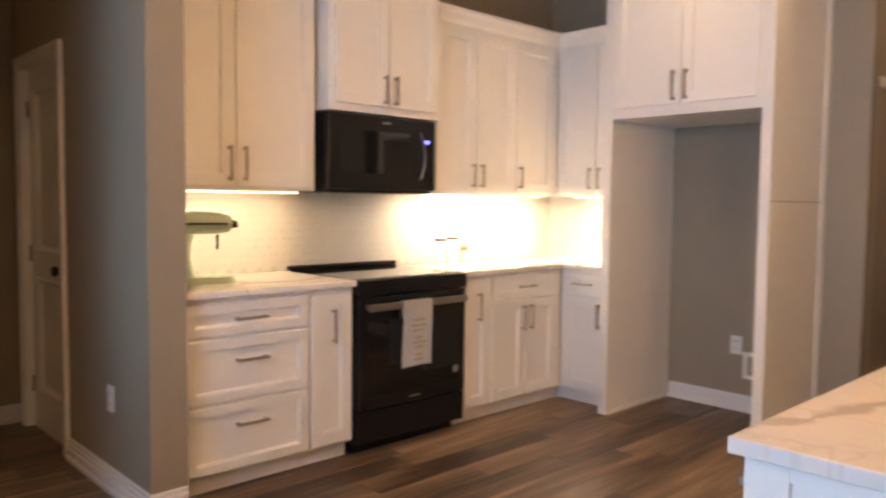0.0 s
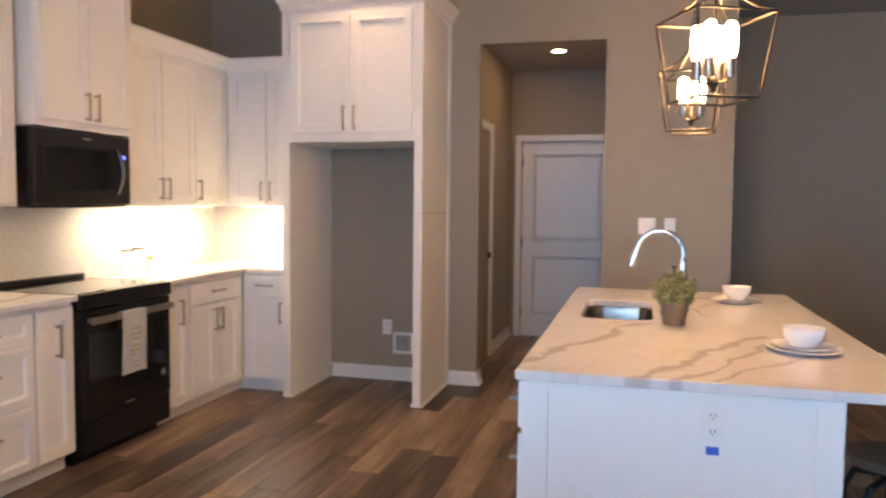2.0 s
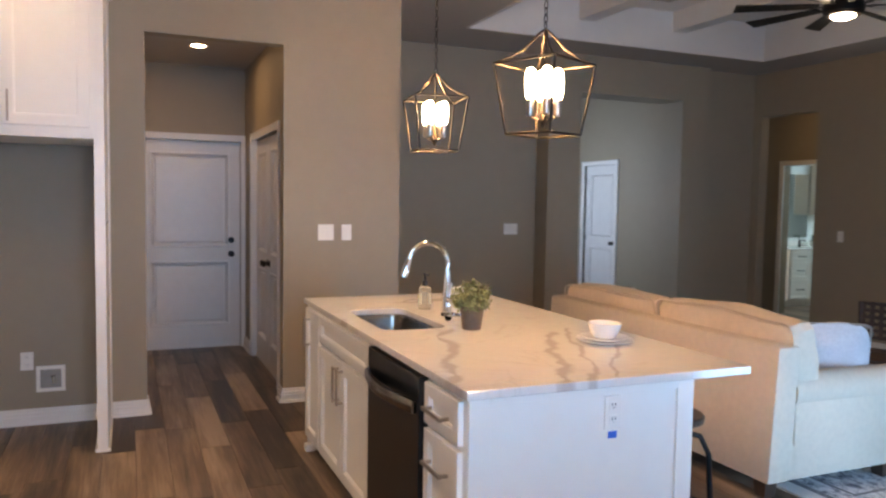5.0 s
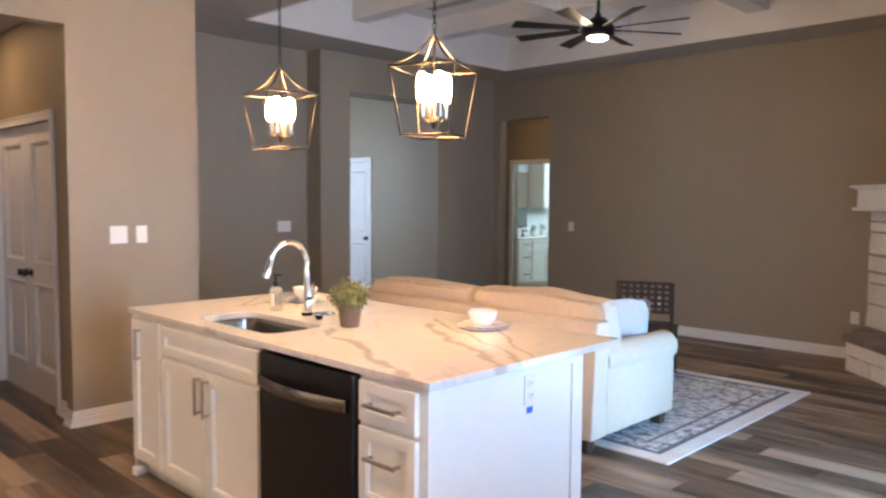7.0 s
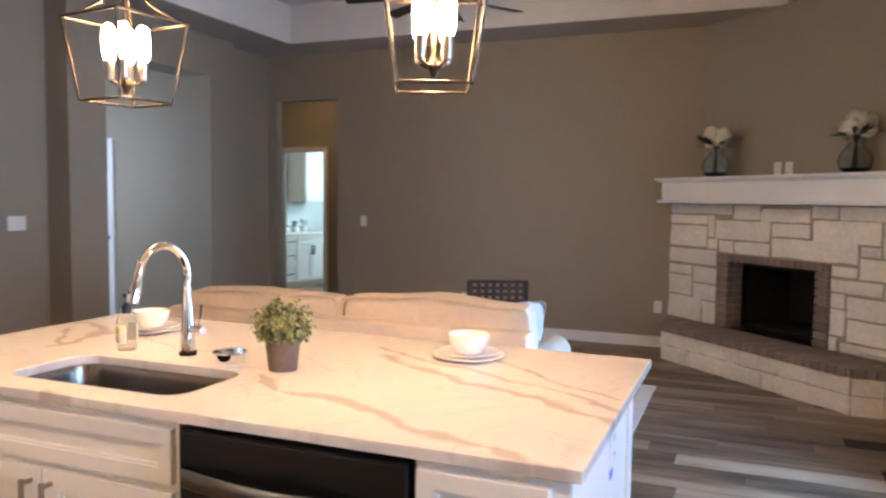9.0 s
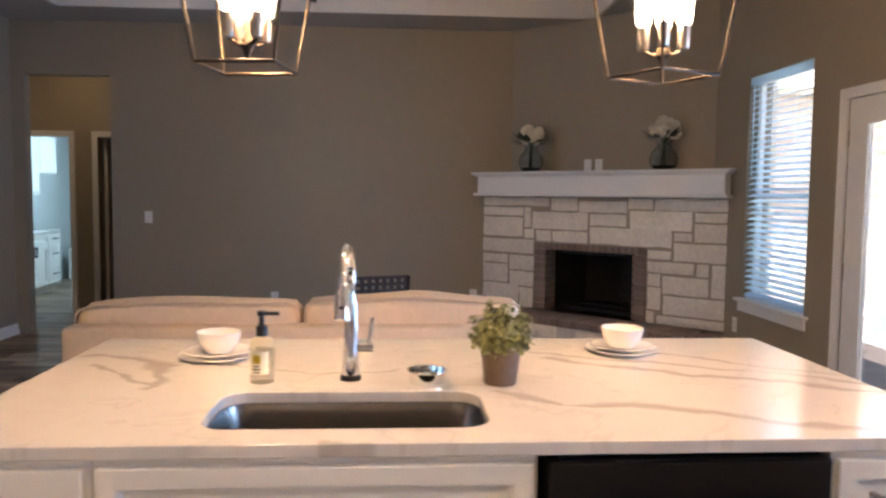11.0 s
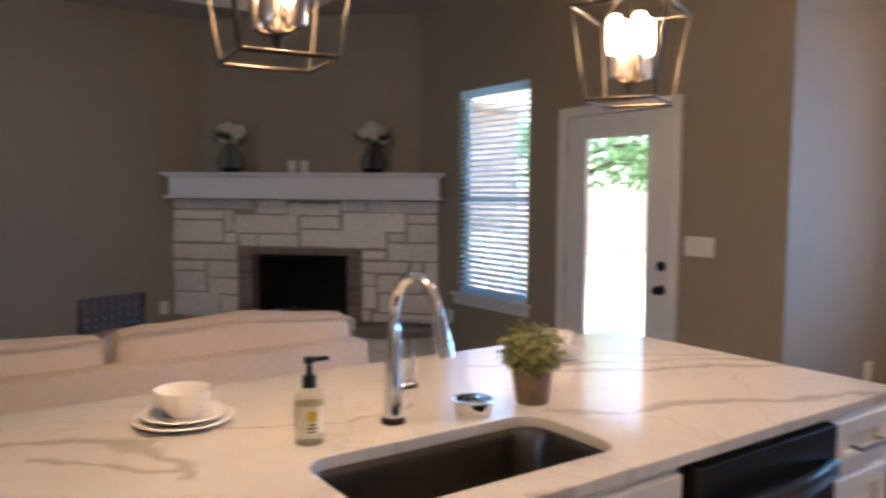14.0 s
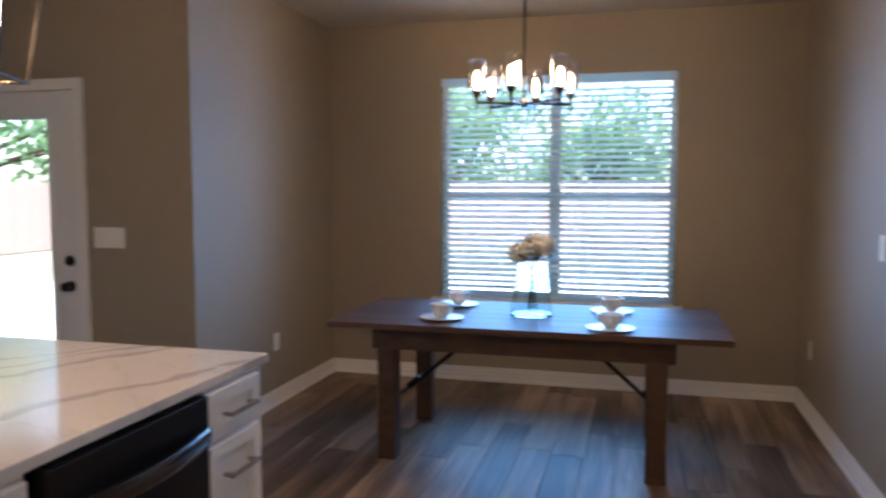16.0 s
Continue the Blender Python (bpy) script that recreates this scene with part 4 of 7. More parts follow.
for a in (75, 255):
    bm = bmesh.new()
    rows = [[bm.verts.new((0.0342 * math.cos(radians(a + d)), 0.0342 * math.sin(radians(a + d)), z)) for d in range(-54, 55, 9)] for z in (0.028, 0.090)]
    for i in range(12):
        bm.faces.new((rows[0][i], rows[0][i + 1], rows[1][i + 1], rows[1][i]))
    lb = part("paper_label", bm, CREAM_LABEL, sp, "cream paper label with yellow spot", smooth=True)
    part("yellow_mark", boxes((0.0343, 0.0351, -0.011, 0.011, 0.058, 0.08)), YELLOW, lb).matrix_local = pose(0, 0, 0, 0, 0, a)
    part("print", boxes(*[(0.0343, 0.0351, -w / 2, w / 2, 0.032 + i * 0.008, 0.035 + i * 0.008) for i, w in enumerate((0.020, 0.024, 0.016))]), SLOT, lb).matrix_local = pose(0, 0, 0, 0, 0, a)
bm = bmesh.new()
lathe(bm, [(0, 0.128), (0.016, 0.128), (0.016, 0.155), (0.008, 0.158), (0.006, 0.18), (0.012, 0.183), (0.012, 0.196), (0, 0.197)], 16)
box(bm, -0.048, 0.0, -0.005, 0.005, 0.184, 0.194, bev=0.002)
part("pump", bm, mat("black_plastic", (0.012, 0.012, 0.012), 0.35, vary=0.05), sp, "black plastic pump", smooth=True)

st = thing("sink_strainer", pose(2.715, 0.264, 0.915), "chrome sink strainer basket lying on worktop", "strainer")
bm = bmesh.new()
lathe(bm, [(0.034, 0.0), (0.047, 0.004), (0.050, 0.034), (0.054, 0.037), (0.053, 0.040), (0.046, 0.039), (0.043, 0.012), (0.030, 0.006)], 28)
part("rim", bm, CHROME, st, smooth=True)
bm = bmesh.new()
for i in range(8):
    rod(bm, (0.006, 0, 0.012), (0.045, 0, 0.018), 0.003, seg=6)
    bmesh.ops.rotate(bm, cent=(0, 0, 0), matrix=Matrix.Rotation(math.pi / 4, 3, "Z"), verts=bm.verts)
lathe(bm, [(0, 0.004), (0.009, 0.004), (0.008, 0.024), (0.011, 0.03), (0, 0.032)], 14)
part("basket", bm, STEEL, st, smooth=True)


def plant_pot(m):
    c = thing("potted_plant", m, "small leafy green plant in brown clay pot on island", "plant")
    bm = bmesh.new()
    lathe(bm, [(0, 0), (0.042, 0), (0.044, 0.004), (0.057, 0.108), (0.053, 0.108), (0.051, 0.09), (0, 0.09)], 28)
    part("pot", bm, mat("brown_clay", (0.20, 0.135, 0.09), 0.75, vary=0.12, scale=18, bump=0.25, bump_scale=120), c, smooth=True)
    rnd = random.Random(4)
    bm, bt = bmesh.new(), bmesh.new()
    for i in range(130):
        d = Vector((rnd.gauss(0, 1), rnd.gauss(0, 1), rnd.gauss(0.35, 0.8))).normalized()
        tip = Vector((d.x * 0.086, d.y * 0.086, 0.146 + d.z * 0.070)) * rnd.uniform(0.82, 1.05)
        tip.z = max(tip.z, 0.105)
        p0 = Vector((d.x * 0.02, d.y * 0.02, 0.092))
        tube(bt, [p0, p0.lerp(tip, 0.5) + Vector((0, 0, 0.006)), tip], 0.0011, 4)
        for k in range(12):
            q = p0.lerp(tip, 0.4 + 0.6 * k / 11) + Vector((rnd.gauss(0, 1), rnd.gauss(0, 1), rnd.gauss(0, 1))) * 0.006
            n = (d + Vector((rnd.gauss(0, 1), rnd.gauss(0, 1), rnd.gauss(0.4, 1))) * 0.6).normalized()
            s = n.cross(Vector((rnd.gauss(0, 1), rnd.gauss(0, 1), rnd.gauss(0, 1)))).normalized()
            w, ln = rnd.uniform(0.006, 0.009), rnd.uniform(0.014, 0.022)
            tq = s.cross(n)
            vs = [bm.verts.new(q), bm.verts.new(q + s * ln * 0.5 + tq * w + n * 0.003), bm.verts.new(q + s * ln), bm.verts.new(q + s * ln * 0.5 - tq * w + n * 0.003)]
            bm.faces.new(vs)
    part("stems", bt, mat("plant_stem", (0.10, 0.12, 0.04), 0.7, vary=0.1), c)
    part("leaves", bm, mat("plant_leaf", (0.25, 0.25, 0.10), 0.6, vary=0.6, scale=30, per_object=0.9, island=True), c)
    return c


plant_pot(pose(2.512, 0.265, 0.915))


def dish(name, prof, m, label, group, seg=36):
    bm = bmesh.new()
    lathe(bm, prof, seg)
    ob = tagged(part(name, bm, CERAMIC, smooth=True), label, name.replace("_", " "), group)
    ob.matrix_world = m
    return ob


PLATE_BIG = [(0, 0), (0.075, 0), (0.08, 0.004), (0.122, 0.013), (0.124, 0.015), (0.121, 0.017), (0.08, 0.008), (0, 0.007)]
PLATE_SM = [(0, 0), (0.06, 0), (0.064, 0.004), (0.103, 0.012), (0.105, 0.014), (0.102, 0.016), (0.064, 0.008), (0, 0.007)]
BOWL = [(0, 0), (0.040, 0), (0.046, 0.006), (0.063, 0.030), (0.070, 0.062), (0.0715, 0.065), (0.068, 0.065), (0.058, 0.031), (0.040, 0.012), (0, 0.010)]
for x, y in ((3.355, -0.075), (2.045, -0.14)):
    dish("dinner_plate", PLATE_BIG, pose(x, y, 0.9155), "round white dinner plate on island worktop", "island place settings")
    dish("salad_plate", PLATE_SM, pose(x, y, 0.9265), "small white plate stacked on dinner plate", "island place settings")
    dish("bowl", BOWL, pose(x, y, 0.9345), "white ceramic bowl stacked on plates", "island place settings")

# ---- things on the range-side worktop ----
mx = thing("stand_mixer", pose(1.835, 3.58, 0.917, 0, 0, -18) @ Matrix.Scale(1.0, 4), "pale mint green stand mixer on worktop", "mixer")
MINT = mat("mint_enamel", (0.42, 0.52, 0.40), 0.25, vary=0.03)
bm = bmesh.new()
bmesh.ops.create_cone(bm, cap_ends=True, segments=28, radius1=0.105, radius2=0.09, depth=0.03, matrix=Matrix.Translation((0.06, 0, 0.015)) @ Matrix.Diagonal((1.25, 0.85, 1, 1)))
part("base", bm, MINT, mx, smooth=True)
bm = bmesh.new()
tube(bm, [(-0.05, 0, 0.025), (-0.062, 0, 0.10), (-0.06, 0, 0.18), (-0.05, 0, 0.235)], [0.055, 0.038, 0.036, 0.045], 16)
part("column", bm, MINT, mx, smooth=True)
bm = bmesh.new()
tube(bm, [(-0.11, 0, 0.285), (-0.09, 0, 0.29), (-0.02, 0, 0.293), (0.09, 0, 0.288), (0.155, 0, 0.282), (0.17, 0, 0.28)], [0.02, 0.052, 0.060, 0.055, 0.042, 0.02], 18)
part("motor_head", bm, MINT, mx, smooth=True)
bm = bmesh.new()
rod(bm, (0.17, 0, 0.28), (0.195, 0, 0.28), 0.02, 0.016, 14), rod(bm, (0.10, 0, 0.23), (0.10, 0, 0.16), 0.008, 0.006, 10)
for s in (-1, 1):
    box(bm, -0.05, 0.14, s * 0.0585 - 0.001, s * 0.0585 + 0.001, 0.278, 0.288)
part("trim_band", bm, DARK, mx)
for x, y, s in ((3.585, 3.73, 1.0), (3.685, 3.72, 1.05)):
    j = thing("storage_jar", pose(x, y, 0.917), "small clear glass jar with metal rim on worktop", "jar", "glass jars")
    bm = bmesh.new()
    lathe(bm, [(0, 0), (0.04, 0), (0.043, 0.005), (0.043, 0.13 * s), (0.038, 0.145 * s), (0.036, 0.145 * s), (0.04, 0.13 * s), (0.04, 0.006), (0, 0.006)], 20)
    part("glass", bm, GLASS, j, smooth=True)
    bm = bmesh.new()
    lathe(bm, [(0.037, 0.146 * s), (0.044, 0.146 * s), (0.044, 0.158 * s), (0, 0.16 * s)], 20)
    part("lid", bm, DARK, j, smooth=True)
bm = bmesh.new()
for i in range(3):
    bmesh.ops.create_icosphere(bm, subdivisions=2, radius=0.016, matrix=Matrix.Translation((3.725 + 0.012 * i, 3.672 - 0.006 * i, 1.01 + 0.012 * (i % 2))))
bmesh.ops.create_cone(bm, cap_ends=True, segments=8, radius1=0.004, radius2=0.004, depth=0.1, matrix=Matrix.Translation((3.72, 3.674, 0.967)))
tagged(part("wooden_scoop", bm, mat("pale_wood", (0.30, 0.20, 0.12), 0.6, vary=0.2), smooth=True), "small wooden scoop tied to jar", "scoop")

# ---- lamps ----


def pendant(m):
    c = thing("pendant_lamp", m, "bronze open-cage lantern pendant with four lit bulbs", "pendant lamp", "island pendants")
    s, b, zs, zb, za = 0.145, 0.107, 2.055, 1.775, 2.19
    cs, cb = [(s, s), (-s, s), (-s, -s), (s, -s)], [(b, b), (-b, b), (-b, -b), (b, -b)]
    for i in range(4):
        j = (i + 1) % 4
        for nm, p, q in (("shoulder_bar", (*cs[i], zs), (*cs[j], zs)), ("bottom_bar", (*cb[i], zb), (*cb[j], zb)), ("corner_bar", (*cs[i], zs), (*cb[i], zb))):
            bm = bmesh.new()
            rod(bm, p, q, 0.0052, seg=8)
            part(nm, bm, BRONZE, c)
        bm = bmesh.new()
        x, y = cs[i]
        tube(bm, [(x, y, zs), (x * 0.70, y * 0.70, zs + 0.022), (x * 0.40, y * 0.40, zs + 0.058), (x * 0.12, y * 0.12, za - 0.015), (x * 0.03, y * 0.03, za)], 0.0048, 8)
        part("roof_bar", bm, BRONZE, c, smooth=True)
        a = radians(45 + 90 * i)
        bx, by = 0.055 * math.cos(a), 0.055 * math.sin(a)
        bm = bmesh.new()
        lathe(bm, [(0, 1.845), (0.014, 1.85), (0.017, 1.862), (0.0165, 1.915), (0, 1.915)], 14, (bx, by, 0))
        k = part("candle_sleeve", bm, NICKEL, c, smooth=True)
        bm = bmesh.new()
        lathe(bm, [(0.013, 1.915), (0.019, 1.925), (0.0225, 1.945), (0.024, 1.985), (0.022, 2.02), (0.014, 2.036), (0, 2.042)], 14, (bx, by, 0))
        part("bulb", bm, BULB, k, "lit warm bulb", smooth=True)
        bm = bmesh.new()
        tube(bm, [(0, 0, 1.845), (bx * 0.5, by * 0.5, 1.835), (bx, by, 1.848)], 0.005, 8)
        part("arm", bm, BRONZE, c, smooth=True)
    bm = bmesh.new()
    lathe(bm, [(0, 1.80), (0.008, 1.805), (0.012, 1.82), (0.02, 1.832), (0.018, 1.85), (0.006, 1.87), (0.005, za), (0, za)], 14)
    part("stem", bm, BRONZE, c, smooth=True)
    bm = bmesh.new()
    z, i = za, 0
    while z < H - 0.03:
        ring = [(0.008 * math.cos(t) * (1 if i % 2 else 0), 0.008 * math.cos(t) * (0 if i % 2 else 1), z + 0.016 + 0.017 * math.sin(t)) for t in [2 * math.pi * k / 10 for k in range(10)]]
        tube(bm, ring, 0.0024, 5, closed=True)
        z += 0.0275
        i += 1
    part("chain", bm, BRONZE, c)
    bm = bmesh.new()
    lathe(bm, [(0, H - 0.03), (0.02, H - 0.03), (0.06, H - 0.012), (0.063, H - 0.0005), (0, H - 0.0005)], 24)
    part("ceiling_cap", bm, BRONZE, c, smooth=True)
    return c


pd = pendant(pose(2.05, 0.18, 0, 0, 0, 25))
copy_thing(pd, pose(3.21, 0.18, 0, 0, 0, -8))

ch = thing("chandelier", pose(-0.41, 1.336, 0), "dark bronze six-arm chandelier with clear glass cylinders", "chandelier")
bm = bmesh.new()
rod(bm, (0, 0, 1.93), (0, 0, HD - 0.02), 0.008, seg=10)
lathe(bm, [(0, 1.915), (0.02, 1.92), (0.025, 1.945), (0.012, 1.965), (0, 1.965)], 16)
part("stem", bm, BRONZE, ch, smooth=True)
bm = bmesh.new()
lathe(bm, [(0, HD - 0.025), (0.06, HD - 0.025), (0.065, HD - 0.0005), (0, HD - 0.0005)], 24)
part("ceiling_cap", bm, BRONZE, ch, smooth=True)
for i in range(6):
    a = radians(-6 + 60 * i)
    x, y = 0.265 * math.cos(a), 0.265 * math.sin(a)
    bm = bmesh.new()
    box(bm, 0.0, 0.265, -0.007, 0.007, 1.932, 1.946, m=pose(0, 0, 0, 0, 0, math.degrees(a)))
    arm = part("arm", bm, BRONZE, ch)
    bm = bmesh.new()
    lathe(bm, [(0, 1.90), (0.006, 1.902), (0.007, 1.955), (0.012, 1.97), (0.024, 1.985), (0.027, 2.005), (0, 2.007)], 16, (x, y, 0))
    part("cup", bm, BRONZE, arm, smooth=True)
    bm = bmesh.new()
    lathe(bm, [(0.026, 2.006), (0.046, 2.012), (0.048, 2.02), (0.048, 2.165), (0.0465, 2.165), (0.0465, 2.02), (0.026, 2.008)], 20, (x, y, 0))
    part("glass_shade", bm, GLASS, arm, "clear glass cylinder shade", smooth=True)
    bm = bmesh.new()
    lathe(bm, [(0.010, 2.008), (0.013, 2.03), (0.017, 2.055), (0.016, 2.08), (0.009, 2.105), (0, 2.115)], 14, (x, y, 0))
    part("bulb", bm, SMALL_BULB, arm, "lit warm bulb", smooth=True)

fn = thing("ceiling_fan", pose(3.33, -3.0, 0, 0, 0, 12), "dark bronze ceiling fan with eight blades and lit lamp", "ceiling fan")
bm = bmesh.new()
rod(bm, (0, 0, 3.02), (0, 0, TZ - 0.03), 0.014, seg=12)
lathe(bm, [(0, TZ - 0.07), (0.03, TZ - 0.07), (0.07, TZ - 0.02), (0.072, TZ - 0.001), (0, TZ - 0.001)], 24)
part("downrod", bm, DARK, fn, smooth=True)
bm = bmesh.new()
lathe(bm, [(0, 2.87), (0.115, 2.87), (0.135, 2.89), (0.14, 2.94), (0.12, 2.98), (0.085, 3.0), (0.07, 3.02), (0.03, 3.04), (0.02, 3.07), (0, 3.07)], 28)
part("motor", bm, DARK, fn, smooth=True)
bm = bmesh.new()
lathe(bm, [(0, 2.842), (0.05, 2.846), (0.078, 2.858), (0.082, 2.8695), (0, 2.8695)], 28)
part("lamp_lens", bm, LENS, fn, "frosted lit lens", smooth=True)
for i in range(8):
    bm = bmesh.new()
    box(bm, 0.17, 0.74, -0.055, 0.055, 2.934, 2.942, bev=0.002)
    for v in bm.verts:
        t = (v.co.x - 0.17) / 0.57
        v.co.y *= 0.62 + 0.45 * t
        v.co.z += v.co.y * 0.2
    box(bm, 0.10, 0.20, -0.018, 0.018, 2.93, 2.9335)
    bmesh.ops.rotate(bm, cent=(0, 0, 0), matrix=Matrix.Rotation(radians(45 * i), 3, "Z"), verts=bm.verts)
    part("blade", bm, DARK, fn)


def downlight(m, r=0.058):
    c = thing("recessed_light", m, "round lit recessed ceiling light with white trim", "recessed light", "recessed lights")
    bm = bmesh.new()
    lathe(bm, [(r, 0), (r + 0.02, -0.004), (r + 0.021, 0), (r, 0)], 28)
    part("trim_ring", bm, TRIM, c, smooth=True)
    bm = bmesh.new()
    lathe(bm, [(0, -0.003), (r, -0.002), (r, -0.0005), (0, -0.0005)], 28)
    part("lens", bm, LENS, c)
    return c


downlight(pose(6.14, 1.159, 2.78))
downlight(pose(6.35, -5.95, 3.12))
# Added out of view: ceiling lights inferred from the bright range side.
UNSEEN_KITCHEN_LIGHTS = ((1.15, 2.25), (2.60, 2.25), (4.0, 2.25))
for x, y in UNSEEN_KITCHEN_LIGHTS:
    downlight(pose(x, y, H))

# ---- lamps that light the room ----
for x in (2.05, 3.21):
    lamp("pendant_glow", "POINT", (x, 0.18, 1.985), 15.0, WARM, 0.05)
lamp("chandelier_glow", "POINT", (-0.41, 1.336, 2.09), 10.0, WARM, 0.10)
lamp("fan_glow", "POINT", (3.33, -3.0, 2.80), 2.5, (1.0, 0.80, 0.58), 0.07)
# light of the added, unseen kitchen ceiling lights
for x, y in UNSEEN_KITCHEN_LIGHTS:
    lamp("unseen_kitchen_glow", "AREA", (x, y, H - 0.008), 1.15, (1.0, 0.70, 0.44), 0.14, target=(x, y, 0), spread=140)
lamp("hall_glow", "AREA", (6.14, 1.159, 2.772), 0.8, WARM, 0.14, target=(6.14, 1.159, 0))
lamp("bedroom_hall_glow", "AREA", (6.35, -5.95, 3.112), 0.5, (1.0, 0.72, 0.42), 0.14, target=(6.35, -5.98, 0))
lamp("under_cabinet_glow", "AREA", (2.05, 3.675, 1.350), 0.45, (1.0, 0.86, 0.66), 0.8, 0.03, target=(2.05, 3.70, 0.9))
lamp("under_cabinet_glow", "AREA", (3.94, 3.675, 1.353), 2.1, (1.0, 0.89, 0.72), 1.15, 0.03, target=(3.94, 3.70, 0.9))
g = lamp("under_cabinet_glow", "AREA", (4.695, 3.21, 1.353), 1.5, (1.0, 0.89, 0.72), 0.03, 0.55, target=(4.70, 3.21, 0.9))

# ---- doors, windows, trim ----


def casing(bm, w, h, t=0.062, d=0.018, y=0.0, stop=0.0):
    """Door casing round an opening from x = 0 to w, with a stepped face."""
    for a in ((-t, 0, stop, h + t), (w, w + t, stop, h + t), (0, w, h, h + t)):
        box(bm, a[0], a[1], y - d, y, a[2], a[3])
    e = 0.012
    for a in ((-t, -t + e, stop, h + t), (w + t - e, w + t, stop, h + t), (-t + e, w + t - e, h + t - e, h + t)):
        box(bm, a[0], a[1], y - d - 0.006, y - d, a[2], a[3])


KNOBM = mat("matte_black_hardware", (0.012, 0.011, 0.011), 0.4, metal=0.5, vary=0.06)


def knob(parent, x, z, y):
    bm = bmesh.new()
    lathe(bm, [(0, 0), (0.032, 0), (0.032, 0.006), (0.012, 0.010), (0.011, 0.03), (0.024, 0.038), (0.029, 0.05), (0.024, 0.062), (0, 0.066)], 20)
    bmesh.ops.transform(bm, matrix=pose(x, y, z, 90), verts=bm.verts)
    part("knob", bm, KNOBM, parent, "black door knob", smooth=True)


def deadbolt(parent, x, z, y):
    bm = bmesh.new()
    lathe(bm, [(0, 0), (0.031, 0), (0.031, 0.012), (0.027, 0.016), (0, 0.017)], 20)
    bmesh.ops.transform(bm, matrix=pose(x, y, z, 90), verts=bm.verts)
    box(bm, x - 0.006, x + 0.006, y - 0.03, y - 0.015, z - 0.016, z + 0.016, bev=0.002)
    part("deadbolt", bm, KNOBM, parent, "black deadbolt", smooth=True)


def panel_door(name, m, w, h, label, knob_x, bolt=False, trim=True, material=None, leaves=1, y=0.03, cas_h=None):
    """Two-panel door facing -y in an opening from x = 0 to w; the leaf stands back by y from the casing's wall face."""
    c = tagged(thing(name, m, label, "door"), kind="structure")
    material = material or DOORW
    lw = w / leaves
    for k in range(leaves):
        x0, x1 = k * lw + 0.004, (k + 1) * lw - 0.004
        bm, st = bmesh.new(), min(0.115, lw * 0.17)
        lock = 0.86
        for a in ((x0, x0 + st, 0.002, h - 0.004), (x1 - st, x1, 0.002, h - 0.004), (x0 + st, x1 - st, 0.002, 0.235), (x0 + st, x1 - st, lock, lock + 0.16), (x0 + st, x1 - st, h - 0.13, h - 0.004)):
            box(bm, a[0], a[1], y, y + 0.035, a[2], a[3])
        for z0, z1 in ((0.235, lock), (lock + 0.16, h - 0.13)):
            box(bm, x0 + st, x1 - st, y + 0.0295, y + 0.035, z0, z1)
            box(bm, x0 + st + 0.035, x1 - st - 0.035, y + 0.012, y + 0.0294, z0 + 0.035, z1 - 0.035, bev=0.012)
        lf = part("leaf", bm, material, c)
        for z0, z1 in ((0.235, lock), (lock + 0.16, h - 0.13)):
            bm, rings = bmesh.new(), []
            for inset, yy in ((-0.012, y), (-0.009, y - 0.006), (0.004, y - 0.007), (0.016, y + 0.004), (0.024, y + 0.018)):
                rings.append([bm.verts.new((px, yy, pz)) for px, pz in ((x0 + st + inset, z0 + inset), (x1 - st - inset, z0 + inset), (x1 - st - inset, z1 - inset), (x0 + st + inset, z1 - inset))])
            for p, q in zip(rings, rings[1:]):
                for i in range(4):
                    bm.faces.new((p[i], p[(i + 1) % 4], q[(i + 1) % 4], q[i]))
            part("panel_moulding", bm, material, lf)
        kx = knob_x if leaves == 1 else (x1 - 0.05 if k == 0 else x0 + 0.05)
        knob(lf, kx, 0.94, y)
        if bolt:
            deadbolt(lf, kx, 1.08, y)
        if leaves == 1:
            hx = x0 + 0.004 if knob_x > w / 2 else x1 - 0.004
            for z in (0.25, 1.0, h - 0.22):
                bm = bmesh.new()
                rod(bm, (hx, y - 0.004, z - 0.045), (hx, y - 0.004, z + 0.045), 0.006, seg=8)
                part("hinge", bm, KNOBM, lf)
    bm = bmesh.new()
    box(bm, -0.02, 0.0, 0.001, 0.10, 0, h + 0.02), box(bm, w, w + 0.02, 0.001, 0.10, 0, h + 0.02), box(bm, 0, w, 0.001, 0.10, h, h + 0.02)
    part("jamb", bm, TRIM, c)
    if trim:
        bm = bmesh.new()
        casing(bm, w, h)
        part("casing", bm, TRIM, c)
    return c


panel_door("door_1", pose(7.16, 1.635, 0, 0, 0, -90), 0.96, 2.06, "white two-panel door with black knob and deadbolt", 0.87, bolt=True)
panel_door("door_2", pose(6.62, 0.63, 0, 0, 0, 180), 1.30, 2.04, "pair of white two-panel closet doors in hall", 0, leaves=2)
panel_door("door_3", pose(5.42, 1.75, 0), 0.60, 2.06, "white two-panel door along the hall", 0.53)
panel_door("door_4", pose(1.44, 4.90, 0, 0, 0, -90), 0.66, 2.03, "white two-panel pantry door with black knob", 0.59)

